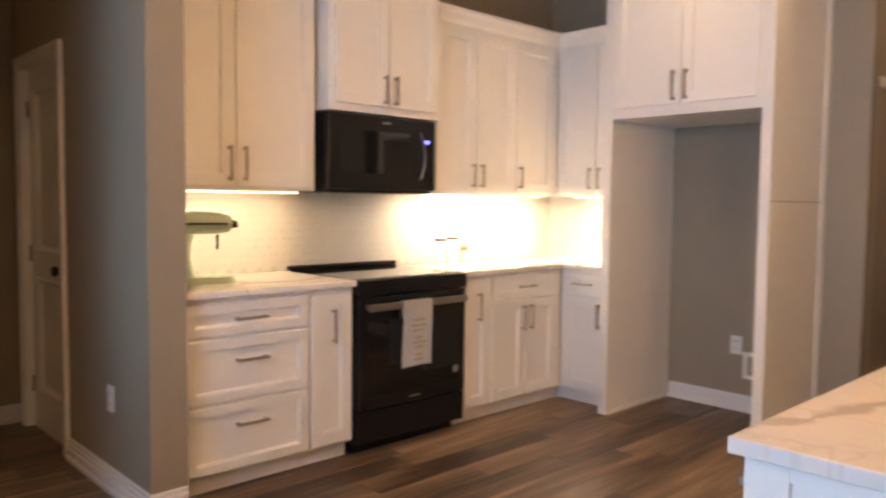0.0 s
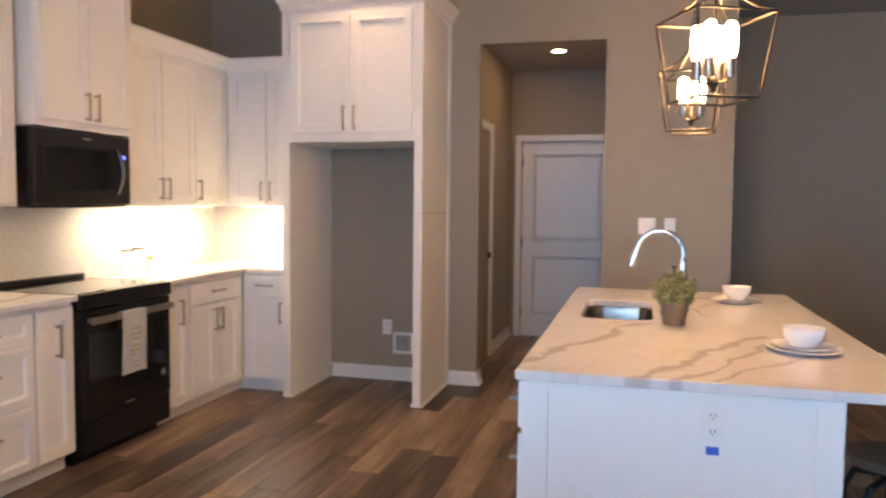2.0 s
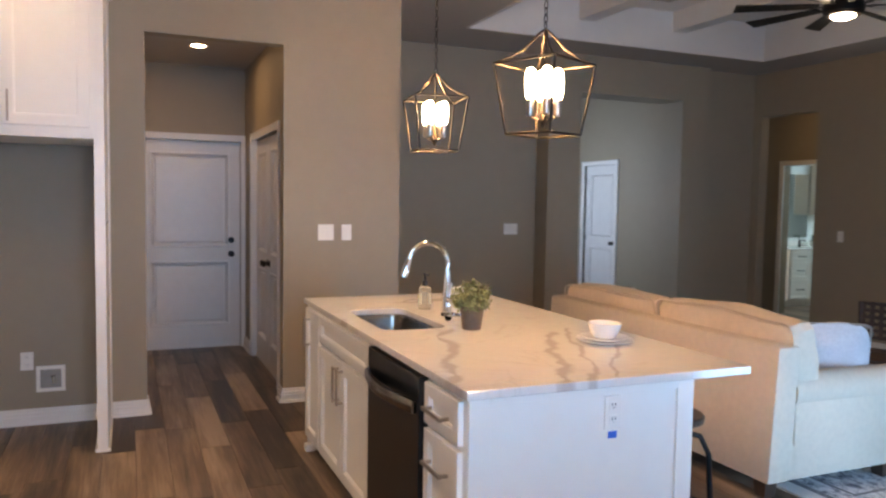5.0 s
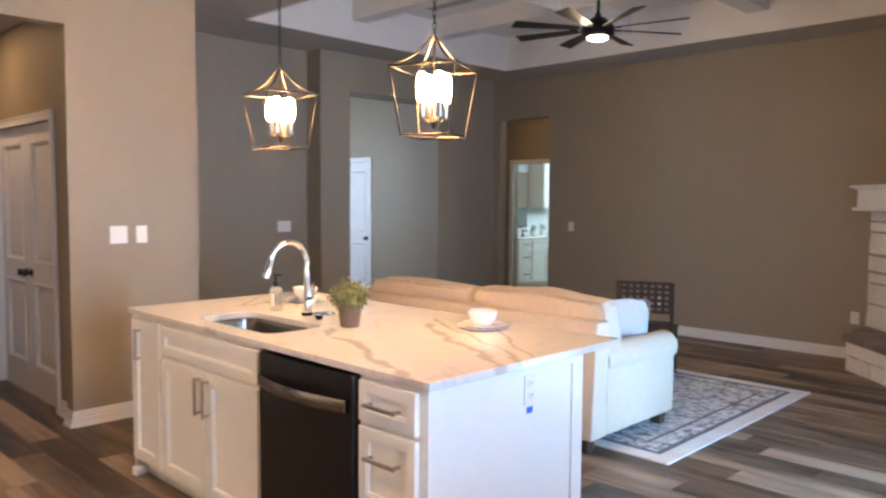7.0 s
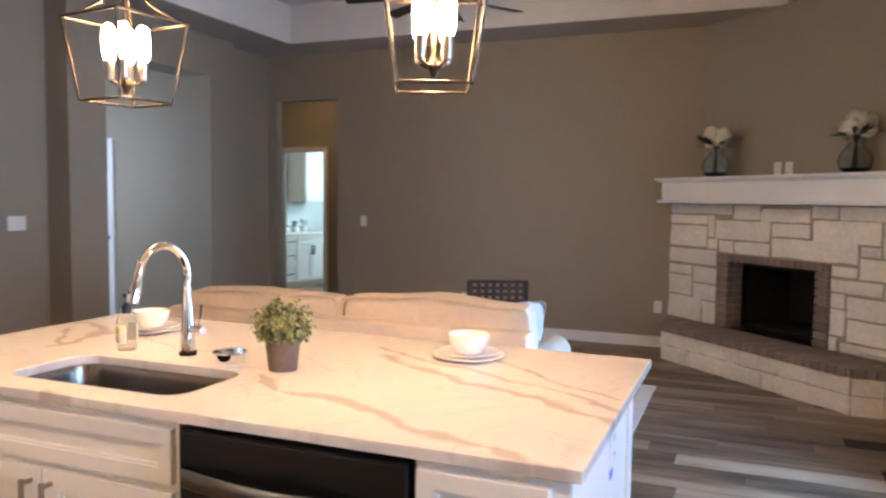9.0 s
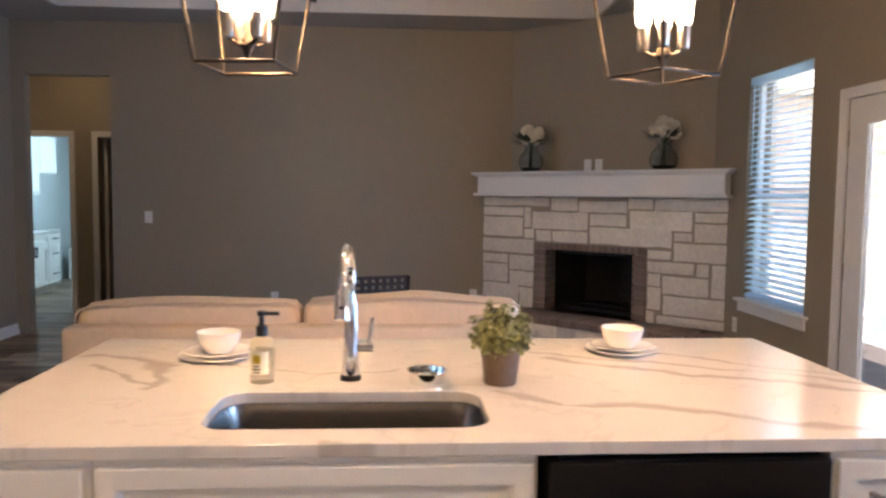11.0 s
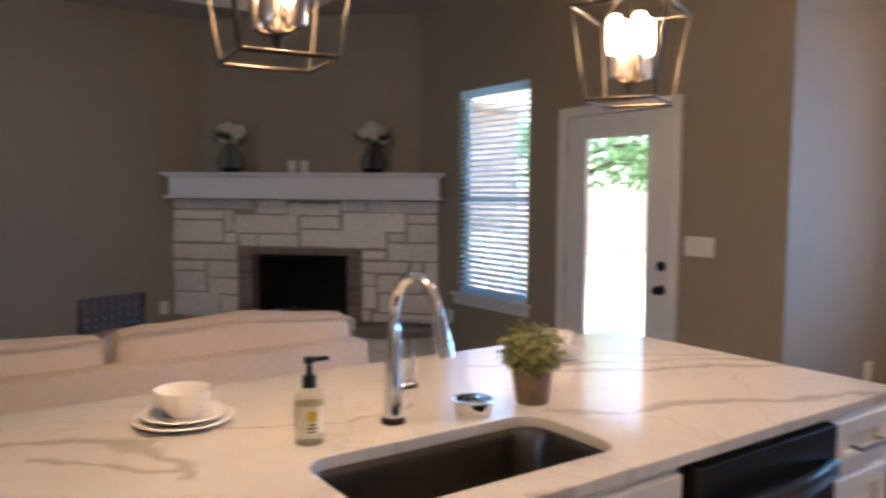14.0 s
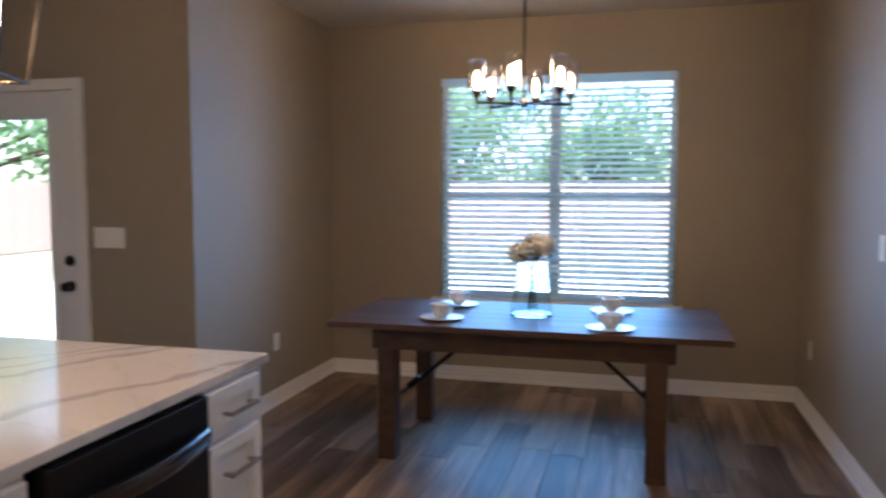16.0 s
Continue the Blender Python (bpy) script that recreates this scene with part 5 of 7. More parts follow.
# patio door with a large glass light
pdr = tagged(thing("door_5", pose(XW, DY0, 0, 0, 0, 90), "white patio door with full glass light and black hardware", "door"), kind="structure")
W5 = DY1 - DY0
bm = bmesh.new()
for a in ((0.004, 0.175, 0.01, DZ - 0.004), (W5 - 0.18, W5 - 0.004, 0.01, DZ - 0.004), (0.175, W5 - 0.18, 0.01, 0.27), (0.175, W5 - 0.18, 1.88, DZ - 0.004)):
    box(bm, a[0], a[1], 0.004, 0.046, a[2], a[3])
lf = part("leaf", bm, DOORW, pdr)
bm = bmesh.new()
for a in ((0.165, 0.19, 0.255, 1.895), (W5 - 0.195, W5 - 0.17, 0.255, 1.895), (0.19, W5 - 0.195, 0.255, 0.28), (0.19, W5 - 0.195, 1.87, 1.895)):
    box(bm, a[0], a[1], -0.004, 0.0038, a[2], a[3], bev=0.002)
part("glass_stop", bm, DOORW, lf)
gp = part("glass_pane", boxes((0.176, W5 - 0.181, 0.022, 0.028, 0.271, 1.879)), WGLASS, lf)
gp.visible_shadow = False
knob(lf, W5 - 0.07, 0.90, 0.004)
deadbolt(lf, W5 - 0.07, 1.05, 0.004)
for z in (0.25, 1.0, 1.8):
    bm = bmesh.new()
    rod(bm, (0.006, 0.0, z - 0.05), (0.006, 0.0, z + 0.05), 0.007, seg=8)
    part("hinge", bm, NICKEL, lf)
bm = bmesh.new()
box(bm, -0.02, 0.0, 0.001, 0.10, 0, DZ + 0.02), box(bm, W5, W5 + 0.02, 0.001, 0.10, 0, DZ + 0.02), box(bm, 0, W5, 0.001, 0.10, DZ, DZ + 0.02)
part("jamb", bm, TRIM, pdr)
bm = bmesh.new()
casing(bm, W5, DZ)
part("casing", bm, TRIM, pdr)
part("threshold", boxes((0, W5, 0.0, 0.12, 0.0005, 0.012)), STEEL, pdr)

SLAT = mat("sky_tinted_white_slat", (0.84, 0.85, 0.85), 0.45, vary=0.02)
sn, slk = SLAT.node_tree.nodes, SLAT.node_tree.links
tl, mxs = sn.new("ShaderNodeBsdfTranslucent"), sn.new("ShaderNodeMixShader")
# Blue sky light is put into the translucent tint; the slats are white.
tl.inputs["Color"].default_value, mxs.inputs[0].default_value = (0.76, 0.91, 1.0, 1), 0.82
slk.new(sn["Principled BSDF"].outputs[0], mxs.inputs[1]), slk.new(tl.outputs[0], mxs.inputs[2]), slk.new(mxs.outputs[0], sn["Material Output"].inputs[0])
VINYL = mat("white_vinyl", (0.78, 0.78, 0.76), 0.4, vary=0.02)


def window(name, m, w, z0, z1, sashes, label, tilt):
    """A single-hung window with a slatted blind; the room is on the -y side, wall face at y = 0."""
    c = tagged(thing(name, m, label, "window"), kind="structure")
    h = z1 - z0
    bm = bmesh.new()
    f = 0.045
    for a in ((0, f, z0, z1), (w - f, w, z0, z1), (f, w - f, z0, z0 + f), (f, w - f, z1 - f, z1)):
        box(bm, a[0], a[1], 0.075, 0.115, a[2], a[3])
    part("window_frame", bm, VINYL, c)
    for k in range(sashes):
        x0, x1 = f + k * (w - 2 * f) / sashes, f + (k + 1) * (w - 2 * f) / sashes
        if k:
            part("mullion", boxes((x0 - 0.04, x0 + 0.04, 0.07, 0.118, z0 + f, z1 - f)), VINYL, c)
            x0 += 0.04
        if k + 1 < sashes:
            x1 -= 0.04
        zm = z0 + h * 0.47
        part("meeting_rail", boxes((x0, x1, 0.078, 0.112, zm - 0.022, zm + 0.022)), VINYL, c)
        for a, b in ((z0 + f, zm - 0.022), (zm + 0.022, z1 - f)):
            p = part("pane", boxes((x0, x1, 0.092, 0.097, a, b)), WGLASS, c)
            p.visible_shadow = False
    # sill and apron
    bm = bmesh.new()
    box(bm, -0.06, w + 0.06, -0.045, 0.0, z0 - 0.022, z0, bev=0.004), box(bm, 0.001, w - 0.001, 0.0, 0.074, z0 - 0.022 + 0.02, z0 + 0.004)
    part("window_sill", bm, TRIM, c)
    part("apron", boxes((-0.035, w + 0.035, -0.02, -0.001, z0 - 0.10, z0 - 0.0225), bev=0.004), TRIM, c)
    # blind
    bl = thing("window_blind", m, "white slatted window blind hanging open", "blind", "window blinds")
    part("headrail", boxes((0.006, w - 0.006, 0.004, 0.062, z1 - 0.062, z1 - 0.002), bev=0.003), SLAT, bl)
    bm = bmesh.new()
    box(bm, 0.008, w - 0.008, -0.025, 0.025, -0.0015, 0.0015)
    for v in bm.verts:
        v.co.z += 0.003 * (1 - (v.co.y / 0.025) ** 2)
    sl = mesh_of("slat", bm, SLAT)
    z = z0 + 0.045
    while z < z1 - 0.075:
        o = new("slat", sl)
        o.parent, o.matrix_local = bl, pose(0, 0.034, z, tilt)
        z += 0.0445
    part("bottom_rail", boxes((0.008, w - 0.008, 0.012, 0.056, z0 + 0.012, z0 + 0.03), bev=0.003), SLAT, bl)
    for x in [w * (i + 0.5) / (2 * sashes) for i in range(2 * sashes)]:
        for y in (0.008, 0.060):
            bm = bmesh.new()
            rod(bm, (x, y, z0 + 0.03), (x, y, z1 - 0.06), 0.0012, seg=5)
            part("ladder_cord", bm, SLAT, bl)
    bm = bmesh.new()
    rod(bm, (0.09, -0.004, z1 - 0.75), (0.09, -0.004, z1 - 0.06), 0.004, seg=8)
    part("wand", bm, SLAT, bl)
    return c


window("window_1", pose(-1.845, WY0, 0, 0, 0, 90), WY1 - WY0, WZ0, WZ1, 2, "white double window with slatted blind over dining table", 24)
window("window_2", pose(XW, LY0, 0, 0, 0, 90), LY1 - LY0, LZ0, LZ1, 1, "white window with slatted blind beside the fireplace", 22)


def baseboard(label, runs, h=0.105):
    """Stepped baseboard along straight runs: axis, fixed face, from, to, way into the room."""
    bm = bmesh.new()
    for axis, at, a, b, way in runs:
        for d, z0, z1 in ((0.018, 0.02, 0.056), (0.007, 0.056, 0.064), (0.015, 0.064, h - 0.024), (0.006, h - 0.024, h - 0.017), (0.011, h - 0.017, h), (0.028, 0, 0.02)):
            lo, hi = sorted((at, at + way * d))
            if axis == "x":
                box(bm, a, b, lo, hi, z0, z1)
            else:
                box(bm, lo, hi, a, b, z0, z1)
    return setting("baseboard", bm, TRIM, label, "baseboard")


baseboard("white stepped baseboard of dining nook", [("y", -1.845, -0.42, 3.05, 1), ("x", -0.42, -1.83, XW - 0.0, 1), ("x", 3.05, -1.83, 0.45, -1), ("y", 0.45, 3.05, 5.05, 1), ("x", 5.05, 0.45, 1.44, -1)])
baseboard("white stepped baseboard beside pantry door", [("y", 1.44, 3.154, 4.17, -1), ("x", 3.17, 1.424, 1.595, -1)])
baseboard("white stepped baseboard of kitchen wall", [("y", XE, 1.915, 2.80, -1), ("y", XE, HY1, 1.83, -1), ("x", HY1, 4.871, 5.007, -1), ("y", XE, -0.21, HY0, -1), ("x", HY0, 4.871, 5.007, 1), ("x", 1.75, 5.007, 5.35, -1), ("x", 1.75, 6.09, 7.15, -1), ("x", 0.63, 5.007, 5.25, 1), ("x", 0.63, 6.70, 7.15, 1)])
baseboard("white stepped baseboard of living room", [("x", YS, 1.93, 5.64, 1), ("y", XW, -3.50, -2.16, 1), ("y", XW, -1.10, -0.42, 1), ("y", 6.70, -2.45, -0.21, -1), ("x", -0.21, 4.887, 6.69, -1), ("y", 6.45, -2.85, -2.45, -1), ("y", 6.45, -4.63, -4.24, -1), ("x", -4.63, 6.45, 6.6, -1), ("y", 6.6, -5.47, -4.64, -1), ("x", -4.62, 6.83, 8.1, 1)])

# ---- fireplace ----
FM = pose(1.891, -5.471, 0, 0, 0, 135)   # x along the face, -y into the room
fp = thing("fireplace", FM, "corner fireplace of pale limestone with brick surround", "fireplace")
part("core", boxes((0.005, 0.645, 0.015, 0.20, 0.33, 1.43), (1.84, 2.545, 0.015, 0.20, 0.33, 1.43), (0.645, 1.84, 0.015, 0.20, 0.985, 1.43)), MORTAR, fp)
UPPER = ((0, 76, 0, 9), (78, 107, 0, 13), (108, 158, 3, 14), (159, 184, 0, 10), (185, 255, 0, 11), (0, 47, 10, 19), (48, 56, 10, 30), (57, 118, 14, 31), (120, 158, 15, 26),
         (161, 222, 11, 28), (224, 255, 12, 20), (224, 255, 21, 37), (0, 47, 20, 40), (48, 60, 31, 41), (62, 79, 32, 43), (80, 118, 32, 43), (120, 203, 27, 43), (205, 222, 29, 37), (205, 255, 38, 54))
LOWER = ((0, 60, 42, 56), (180, 203, 45, 53), (0, 30, 58, 67), (32, 60, 58, 73), (180, 225, 55, 65), (227, 239, 55, 66), (241, 255, 55, 83), (180, 193, 66, 77), (195, 239, 67, 83),
         (0, 30, 68, 87), (32, 60, 74, 89), (180, 194, 78, 98), (196, 255, 84, 101), (0, 43, 88, 110), (44, 60, 90, 110), (180, 188, 99, 110), (190, 255, 102, 110))
rs = random.Random(11)


def stone(x0, x1, z0, z1, y0, y1, parent, name="stone", material=None, rough=0.006, m=None):
    """A split-faced block: its face at y0 bulges and its outline is a little uneven."""
    bm = bmesh.new()
    nx, nz = max(2, min(7, int((x1 - x0) / 0.07))), max(2, min(4, int((z1 - z0) / 0.05)))
    g = []
    for i in range(nx + 1):
        col = []
        for j in range(nz + 1):
            edge = i in (0, nx) or j in (0, nz)
            jx, jz = rs.uniform(-1, 1) * 0.004, rs.uniform(-1, 1) * 0.004
            y = y0 + (0.012 if edge else 0) + rs.uniform(-1, 1) * rough
            col.append(bm.verts.new((x0 + (x1 - x0) * i / nx + jx, y, z0 + (z1 - z0) * j / nz + jz)))
        g.append(col)
    for i in range(nx):
        for j in range(nz):
            bm.faces.new((g[i][j], g[i + 1][j], g[i + 1][j + 1], g[i][j + 1]))
    rim = [g[i][0] for i in range(nx + 1)] + [g[nx][j] for j in range(1, nz + 1)] + [g[i][nz] for i in range(nx - 1, -1, -1)] + [g[0][j] for j in range(nz - 1, 0, -1)]
    back = [bm.verts.new((v.co.x, y1, v.co.z)) for v in rim]
    for i in range(len(rim)):
        bm.faces.new((rim[i], back[i], back[(i + 1) % len(rim)], rim[(i + 1) % len(rim)]))
    if m is not None:
        bmesh.ops.transform(bm, matrix=m, verts=bm.verts)
    return part(name, bm, material or STONE, parent, smooth=True)


def along(x):
    """Place along the face of a joint x centimetres from the south wall's corner."""
    u = x / 255
    return 2.55 * u * 1.10 / (1 + u * 0.10)


for x0, x1, a, b in UPPER + LOWER:
    stone(along(x0) + 0.005, along(x1) - 0.005, 1.43 - b / 100 + 0.002, 1.43 - a / 100 - 0.005, -0.004, 0.02, fp)
# brick surround: soldiers over the opening, headers up the jambs, returning inwards
bk = boxes((-0.5, 0.5, -0.5, 0.5, -0.5, 0.5), bev=0.06)
bkm = mesh_of("brick", bk, BRICK)


def brick(x0, x1, y0, y1, z0, z1, parent, m=Matrix()):
    o = new("brick", bkm)
    o.parent = parent
    o.matrix_local = m @ Matrix.Translation(((x0 + x1) / 2, (y0 + y1) / 2, (z0 + z1) / 2)) @ Matrix.Diagonal((x1 - x0, y1 - y0, z1 - z0, 1))
    return o


sr = part("surround", boxes((0.648, 0.77, 0.03, 0.34, 0.33, 0.93), (1.715, 1.836, 0.03, 0.34, 0.33, 0.93), (0.648, 1.836, 0.03, 0.34, 0.93, 0.985)), MORTAR, fp)
x = 0.650
while x < 1.79:
    brick(x, x + 0.058, 0.004, 0.08, 0.925, 0.984, sr)
    x += 0.0663
z = 0.334
while z < 0.88:
    for x0, x1 in ((0.650, 0.781), (1.705, 1.834)):
        brick(x0, x1, 0.004, 0.09, z, z + 0.057, sr)
    for y in (0.10, 0.21):
        brick(0.666, 0.781, y, y + 0.10, z, z + 0.057, sr)
        brick(1.705, 1.82, y, y + 0.10, z, z + 0.057, sr)
    z += 0.0657
part("firebox", boxes((0.781, 0.796, 0.20, 0.75, 0.335, 0.925), (1.69, 1.705, 0.20, 0.75, 0.335, 0.925), (0.781, 1.705, 0.75, 0.77, 0.335, 0.925), (0.781, 1.705, 0.20, 0.77, 0.926, 0.94), (0.781, 1.705, 0.20, 0.77, 0.331, 0.345)), SOOT, fp, "soot-black metal firebox")
part("firebox_frame", boxes((0.782, 0.811, 0.185, 0.199, 0.335, 0.922), (1.675, 1.704, 0.185, 0.199, 0.335, 0.922), (0.811, 1.675, 0.185, 0.199, 0.885, 0.922), (0.811, 1.675, 0.185, 0.199, 0.335, 0.36)), DARK, fp)
bm = bmesh.new()
for i in range(9):
    rod(bm, (0.95 + i * 0.06, 0.36, 0.38), (0.95 + i * 0.06, 0.666, 0.38), 0.006, seg=6)
rod(bm, (0.90, 0.36, 0.38), (1.48, 0.36, 0.38), 0.009, seg=8), rod(bm, (0.90, 0.666, 0.38), (1.48, 0.666, 0.38), 0.009, seg=8)
for xx in (0.92, 1.46):
    for yy in (0.36, 0.62):
        rod(bm, (xx, yy, 0.345), (xx, yy, 0.38), 0.008, seg=6)
part("fire_grate", bm, DARK, fp, "black iron grate")
# raised hearth: stone courses under a brick cap
he = thing("hearth", FM, "raised hearth of limestone blocks with brown brick cap", "hearth")
plan = [(0.03, 0.0), (0.41, -0.385), (2.37, -0.385), (2.64, -0.13), (2.53, 0.0)]
bm = bmesh.new()
lo, hi = [bm.verts.new((*p, 0.0)) for p in plan], [bm.verts.new((*p, 0.262)) for p in plan]
bm.faces.new(lo[::-1]), bm.faces.new(hi)
for i in range(5):
    bm.faces.new((lo[i], lo[(i + 1) % 5], hi[(i + 1) % 5], hi[i]))
part("core", bm, MORTAR, he)
for row, cuts in ((0, (0.41, 0.79, 1.18, 1.60, 2.37)), (1, (0.41, 0.73, 1.17, 1.37, 1.75, 2.02, 2.37))):
    z0, z1 = (0.003, 0.135) if row == 0 else (0.143, 0.258)
    for a, b in zip(cuts, cuts[1:]):
        stone(a + 0.004, b - 0.004, z0, z1, -0.41, -0.38, he)
ang = math.degrees(math.atan2(-0.385, 0.38))
ME = pose(0.03, 0, 0, 0, 0, ang)
MW = pose(2.37, -0.385, 0, 0, 0, math.degrees(math.atan2(0.255, 0.27)))
for z0, z1, cut in ((0.003, 0.135, 0.25), (0.143, 0.258, 0.36)):
    for a, b in ((0.0, cut), (cut, 0.535)):
        stone(a + 0.004, b - 0.004, z0, z1, -0.022, 0.004, he, m=ME)
    for a, b in ((0.0, 0.2), (0.2, 0.37)):
        stone(a + 0.004, b - 0.004, z0, z1, -0.022, 0.004, he, m=MW)
cap = part("cap_bed", boxes((0.42, 2.36, -0.40, -0.005, 0.2625, 0.322)), MORTAR, he)
x = 0.405
while x < 2.33:
    brick(x, x + 0.06, -0.435, -0.245, 0.265, 0.33, cap)
    brick(x, x + 0.06, -0.24, -0.055, 0.265, 0.329, cap)
    x += 0.0672
brick(0.42, 2.36, -0.05, 0.0, 0.265, 0.327, cap)
for k in range(6):
    brick(0.02 + k * 0.0672, 0.08 + k * 0.0672, -0.03, 0.16, 0.265, 0.329, cap, ME)
    brick(0.06 + k * 0.0672, 0.12 + k * 0.0672, 0.165, 0.28, 0.264, 0.328, cap, ME) if k < 5 else None
for k in range(5):
    brick(0.02 + k * 0.0672, 0.08 + k * 0.0672, -0.03, 0.16, 0.265, 0.329, cap, MW)
# mantel shelf
mt = thing("mantel", FM, "white painted box mantel shelf over the fireplace", "mantel")
part("box", boxes((0.05, 2.57, -0.15, 0.205, 1.465, 1.63), bev=0.003), TRIM, mt)
part("shelf", boxes((-0.0, 2.63, -0.20, 0.205, 1.648, 1.672), bev=0.004), TRIM, mt)
part("cove", boxes((0.025, 2.60, -0.175, 0.205, 1.631, 1.6475), bev=0.006), TRIM, mt)
part("lower_lip", boxes((0.02, 2.605, -0.185, 0.205, 1.435, 1.4645), bev=0.006), TRIM, mt)


def bouquet(m, label, vase_r, seed, heads, tall):
    c = thing("flower_vase", m, label, "vase", "flower vases")
    bm = bmesh.new()
    if tall > 1.2:
        prof = [(0, 0), (0.088, 0), (0.092, 0.006), (0.062, 0.27), (0.066, 0.28), (0.062, 0.28), (0.058, 0.27), (0.086, 0.012), (0, 0.010)]
    else:
        prof = [(0, 0), (0.05, 0), (0.078, 0.03), (0.088, 0.07), (0.078, 0.11), (0.045, 0.145), (0.038, 0.165), (0.052, 0.185), (0.048, 0.185), (0.034, 0.165), (0.041, 0.145), (0.073, 0.11), (0.082, 0.07), (0.072, 0.032), (0, 0.006)]
    lathe(bm, [(r * vase_r, z) for r, z in prof], 28)
    part("vase", bm, glass_mat("vase_glass", (0.86, 0.93, 0.94)), c, "clear glass vase", smooth=True)
    rnd = random.Random(seed)
    top = 0.28 if tall > 1.2 else 0.185
    bs, bl, bf = bmesh.new(), bmesh.new(), bmesh.new()
    for i in range(heads):
        a = 6.283 * i / heads + rnd.uniform(-0.3, 0.3)
        rr = (rnd.uniform(0.03, 0.095) if i else 0.01) * (1.35 if tall > 1.2 else 1.0)
        ctr = Vector((rr * math.cos(a), rr * math.sin(a), top + rnd.uniform(0.05, 0.12)))
        tube(bs, [(-ctr.x * 0.3, -ctr.y * 0.3, 0.02), (0, 0, top * 0.9), tuple(ctr)], 0.0028, 6)
        R = rnd.uniform(0.042, 0.055) * (1.3 if tall > 1.2 else 1.0)
        for k in range(120):
            n = Vector((rnd.gauss(0, 1), rnd.gauss(0, 1), rnd.gauss(0.25, 1))).normalized()
            q = ctr + n * R * rnd.uniform(0.75, 1.0)
            t1 = n.orthogonal().normalized()
            t1.rotate(Matrix.Rotation(rnd.uniform(0, 6.28), 3, n))
            t2, w = n.cross(t1), rnd.uniform(0.010, 0.016)
            vs = [bf.verts.new(q - t1 * w - n * 0.004), bf.verts.new(q + t2 * w), bf.verts.new(q + t1 * w - n * 0.004), bf.verts.new(q - t2 * w)]
            bf.faces.new(vs)
    for i in range(26):
        a = rnd.uniform(0, 6.283)
        d = Vector((math.cos(a), math.sin(a), rnd.uniform(-0.1, 0.7)))
        p = Vector((d.x * 0.05, d.y * 0.05, top + 0.02))
        s1 = Vector((-d.y, d.x, 0)) * 0.02
        vs = [bl.verts.new(p), bl.verts.new(p + d * 0.05 + s1), bl.verts.new(p + d * 0.105), bl.verts.new(p + d * 0.05 - s1)]
        bl.faces.new(vs)
    part("stems", bs, mat("flower_stem", (0.06, 0.09, 0.03), 0.6, vary=0.15), c)
    part("leaves", bl, mat("flower_leaf", (0.035, 0.055, 0.03), 0.55, vary=0.3), c)
    part("petals", bf, mat("cream_petal", (0.82, 0.76, 0.64), 0.7, vary=0.12, scale=40, per_object=0.3, island=True), c, "cream hydrangea heads")
    return c


bouquet(pose(1.47, -5.06, 1.672) @ Matrix.Scale(1.4, 4), "cream hydrangeas in round glass vase on mantel", 1.0, 3, 10, 1.0)
bouquet(pose(0.45, -4.20, 1.672) @ Matrix.Scale(1.4, 4), "cream hydrangeas in glass vase at mantel's end", 1.0, 8, 10, 1.0)
for s in (1.11, 1.23):
    wall_plate("outlet", FM @ pose(s, 0.21, 1.735), "outlet", label="white outlet on the wall over mantel")

# ---- living room ----
ru = thing("area_rug", pose(0, 0, 0), "distressed grey and cream patterned area rug", "rug")
RUG = mat("rug_pile", (0.5, 0.48, 0.45), 0.95, vary=0.1, scale=40, bump=0.5, bump_scale=500)
n, l = RUG.node_tree.nodes, RUG.node_tree.links
co, mp = n.new("ShaderNodeTexCoord"), n.new("ShaderNodeMapping")
mp.inputs["Scale"].default_value = (38, 52, 1)
l.new(co.outputs["Object"], mp.inputs["Vector"])
n1 = n.new("ShaderNodeTexNoise")
n1.inputs["Scale"].default_value, n1.inputs["Detail"].default_value, n1.inputs["Roughness"].default_value = 1.0, 8, 0.75
br = n.new("ShaderNodeTexVoronoi")
br.distance, br.inputs["Scale"].default_value = "MANHATTAN", 0.45
l.new(mp.outputs[0], n1.inputs["Vector"]), l.new(mp.outputs[0], br.inputs["Vector"])
ad = n.new("ShaderNodeMath")
ad.operation = "MULTIPLY_ADD"
ad.inputs[1].default_value = 0.25
l.new(br.outputs["Distance"], ad.inputs[0]), l.new(n1.outputs[0], ad.inputs[2])
rp = n.new("ShaderNodeValToRGB")
rp.color_ramp.elements[0].position, rp.color_ramp.elements[0].color = 0.63, (0.70, 0.68, 0.65, 1)
rp.color_ramp.elements[1].position, rp.color_ramp.elements[1].color = 0.86, (0.10, 0.105, 0.125, 1)
l.new(ad.outputs[0], rp.inputs[0]), l.new(rp.outputs[0], n["Principled BSDF"].inputs["Base Color"])
CREAM = mat("rug_border", (0.68, 0.65, 0.60), 0.95, vary=0.1, scale=30, bump=0.5, bump_scale=500)
CHAR = mat("rug_band", (0.16, 0.155, 0.16), 0.95, vary=0.4, scale=60, bump=0.5, bump_scale=500)
RX0, RX1, RY0, RY1 = 1.80, 4.83, -3.78, -1.47


def ring_of(x0, x1, y0, y1, w, z0, z1):
    return boxes((x0, x1, y0, y0 + w, z0, z1), (x0, x1, y1 - w, y1, z0, z1), (x0, x0 + w, y0 + w, y1 - w, z0, z1), (x1 - w, x1, y0 + w, y1 - w, z0, z1))


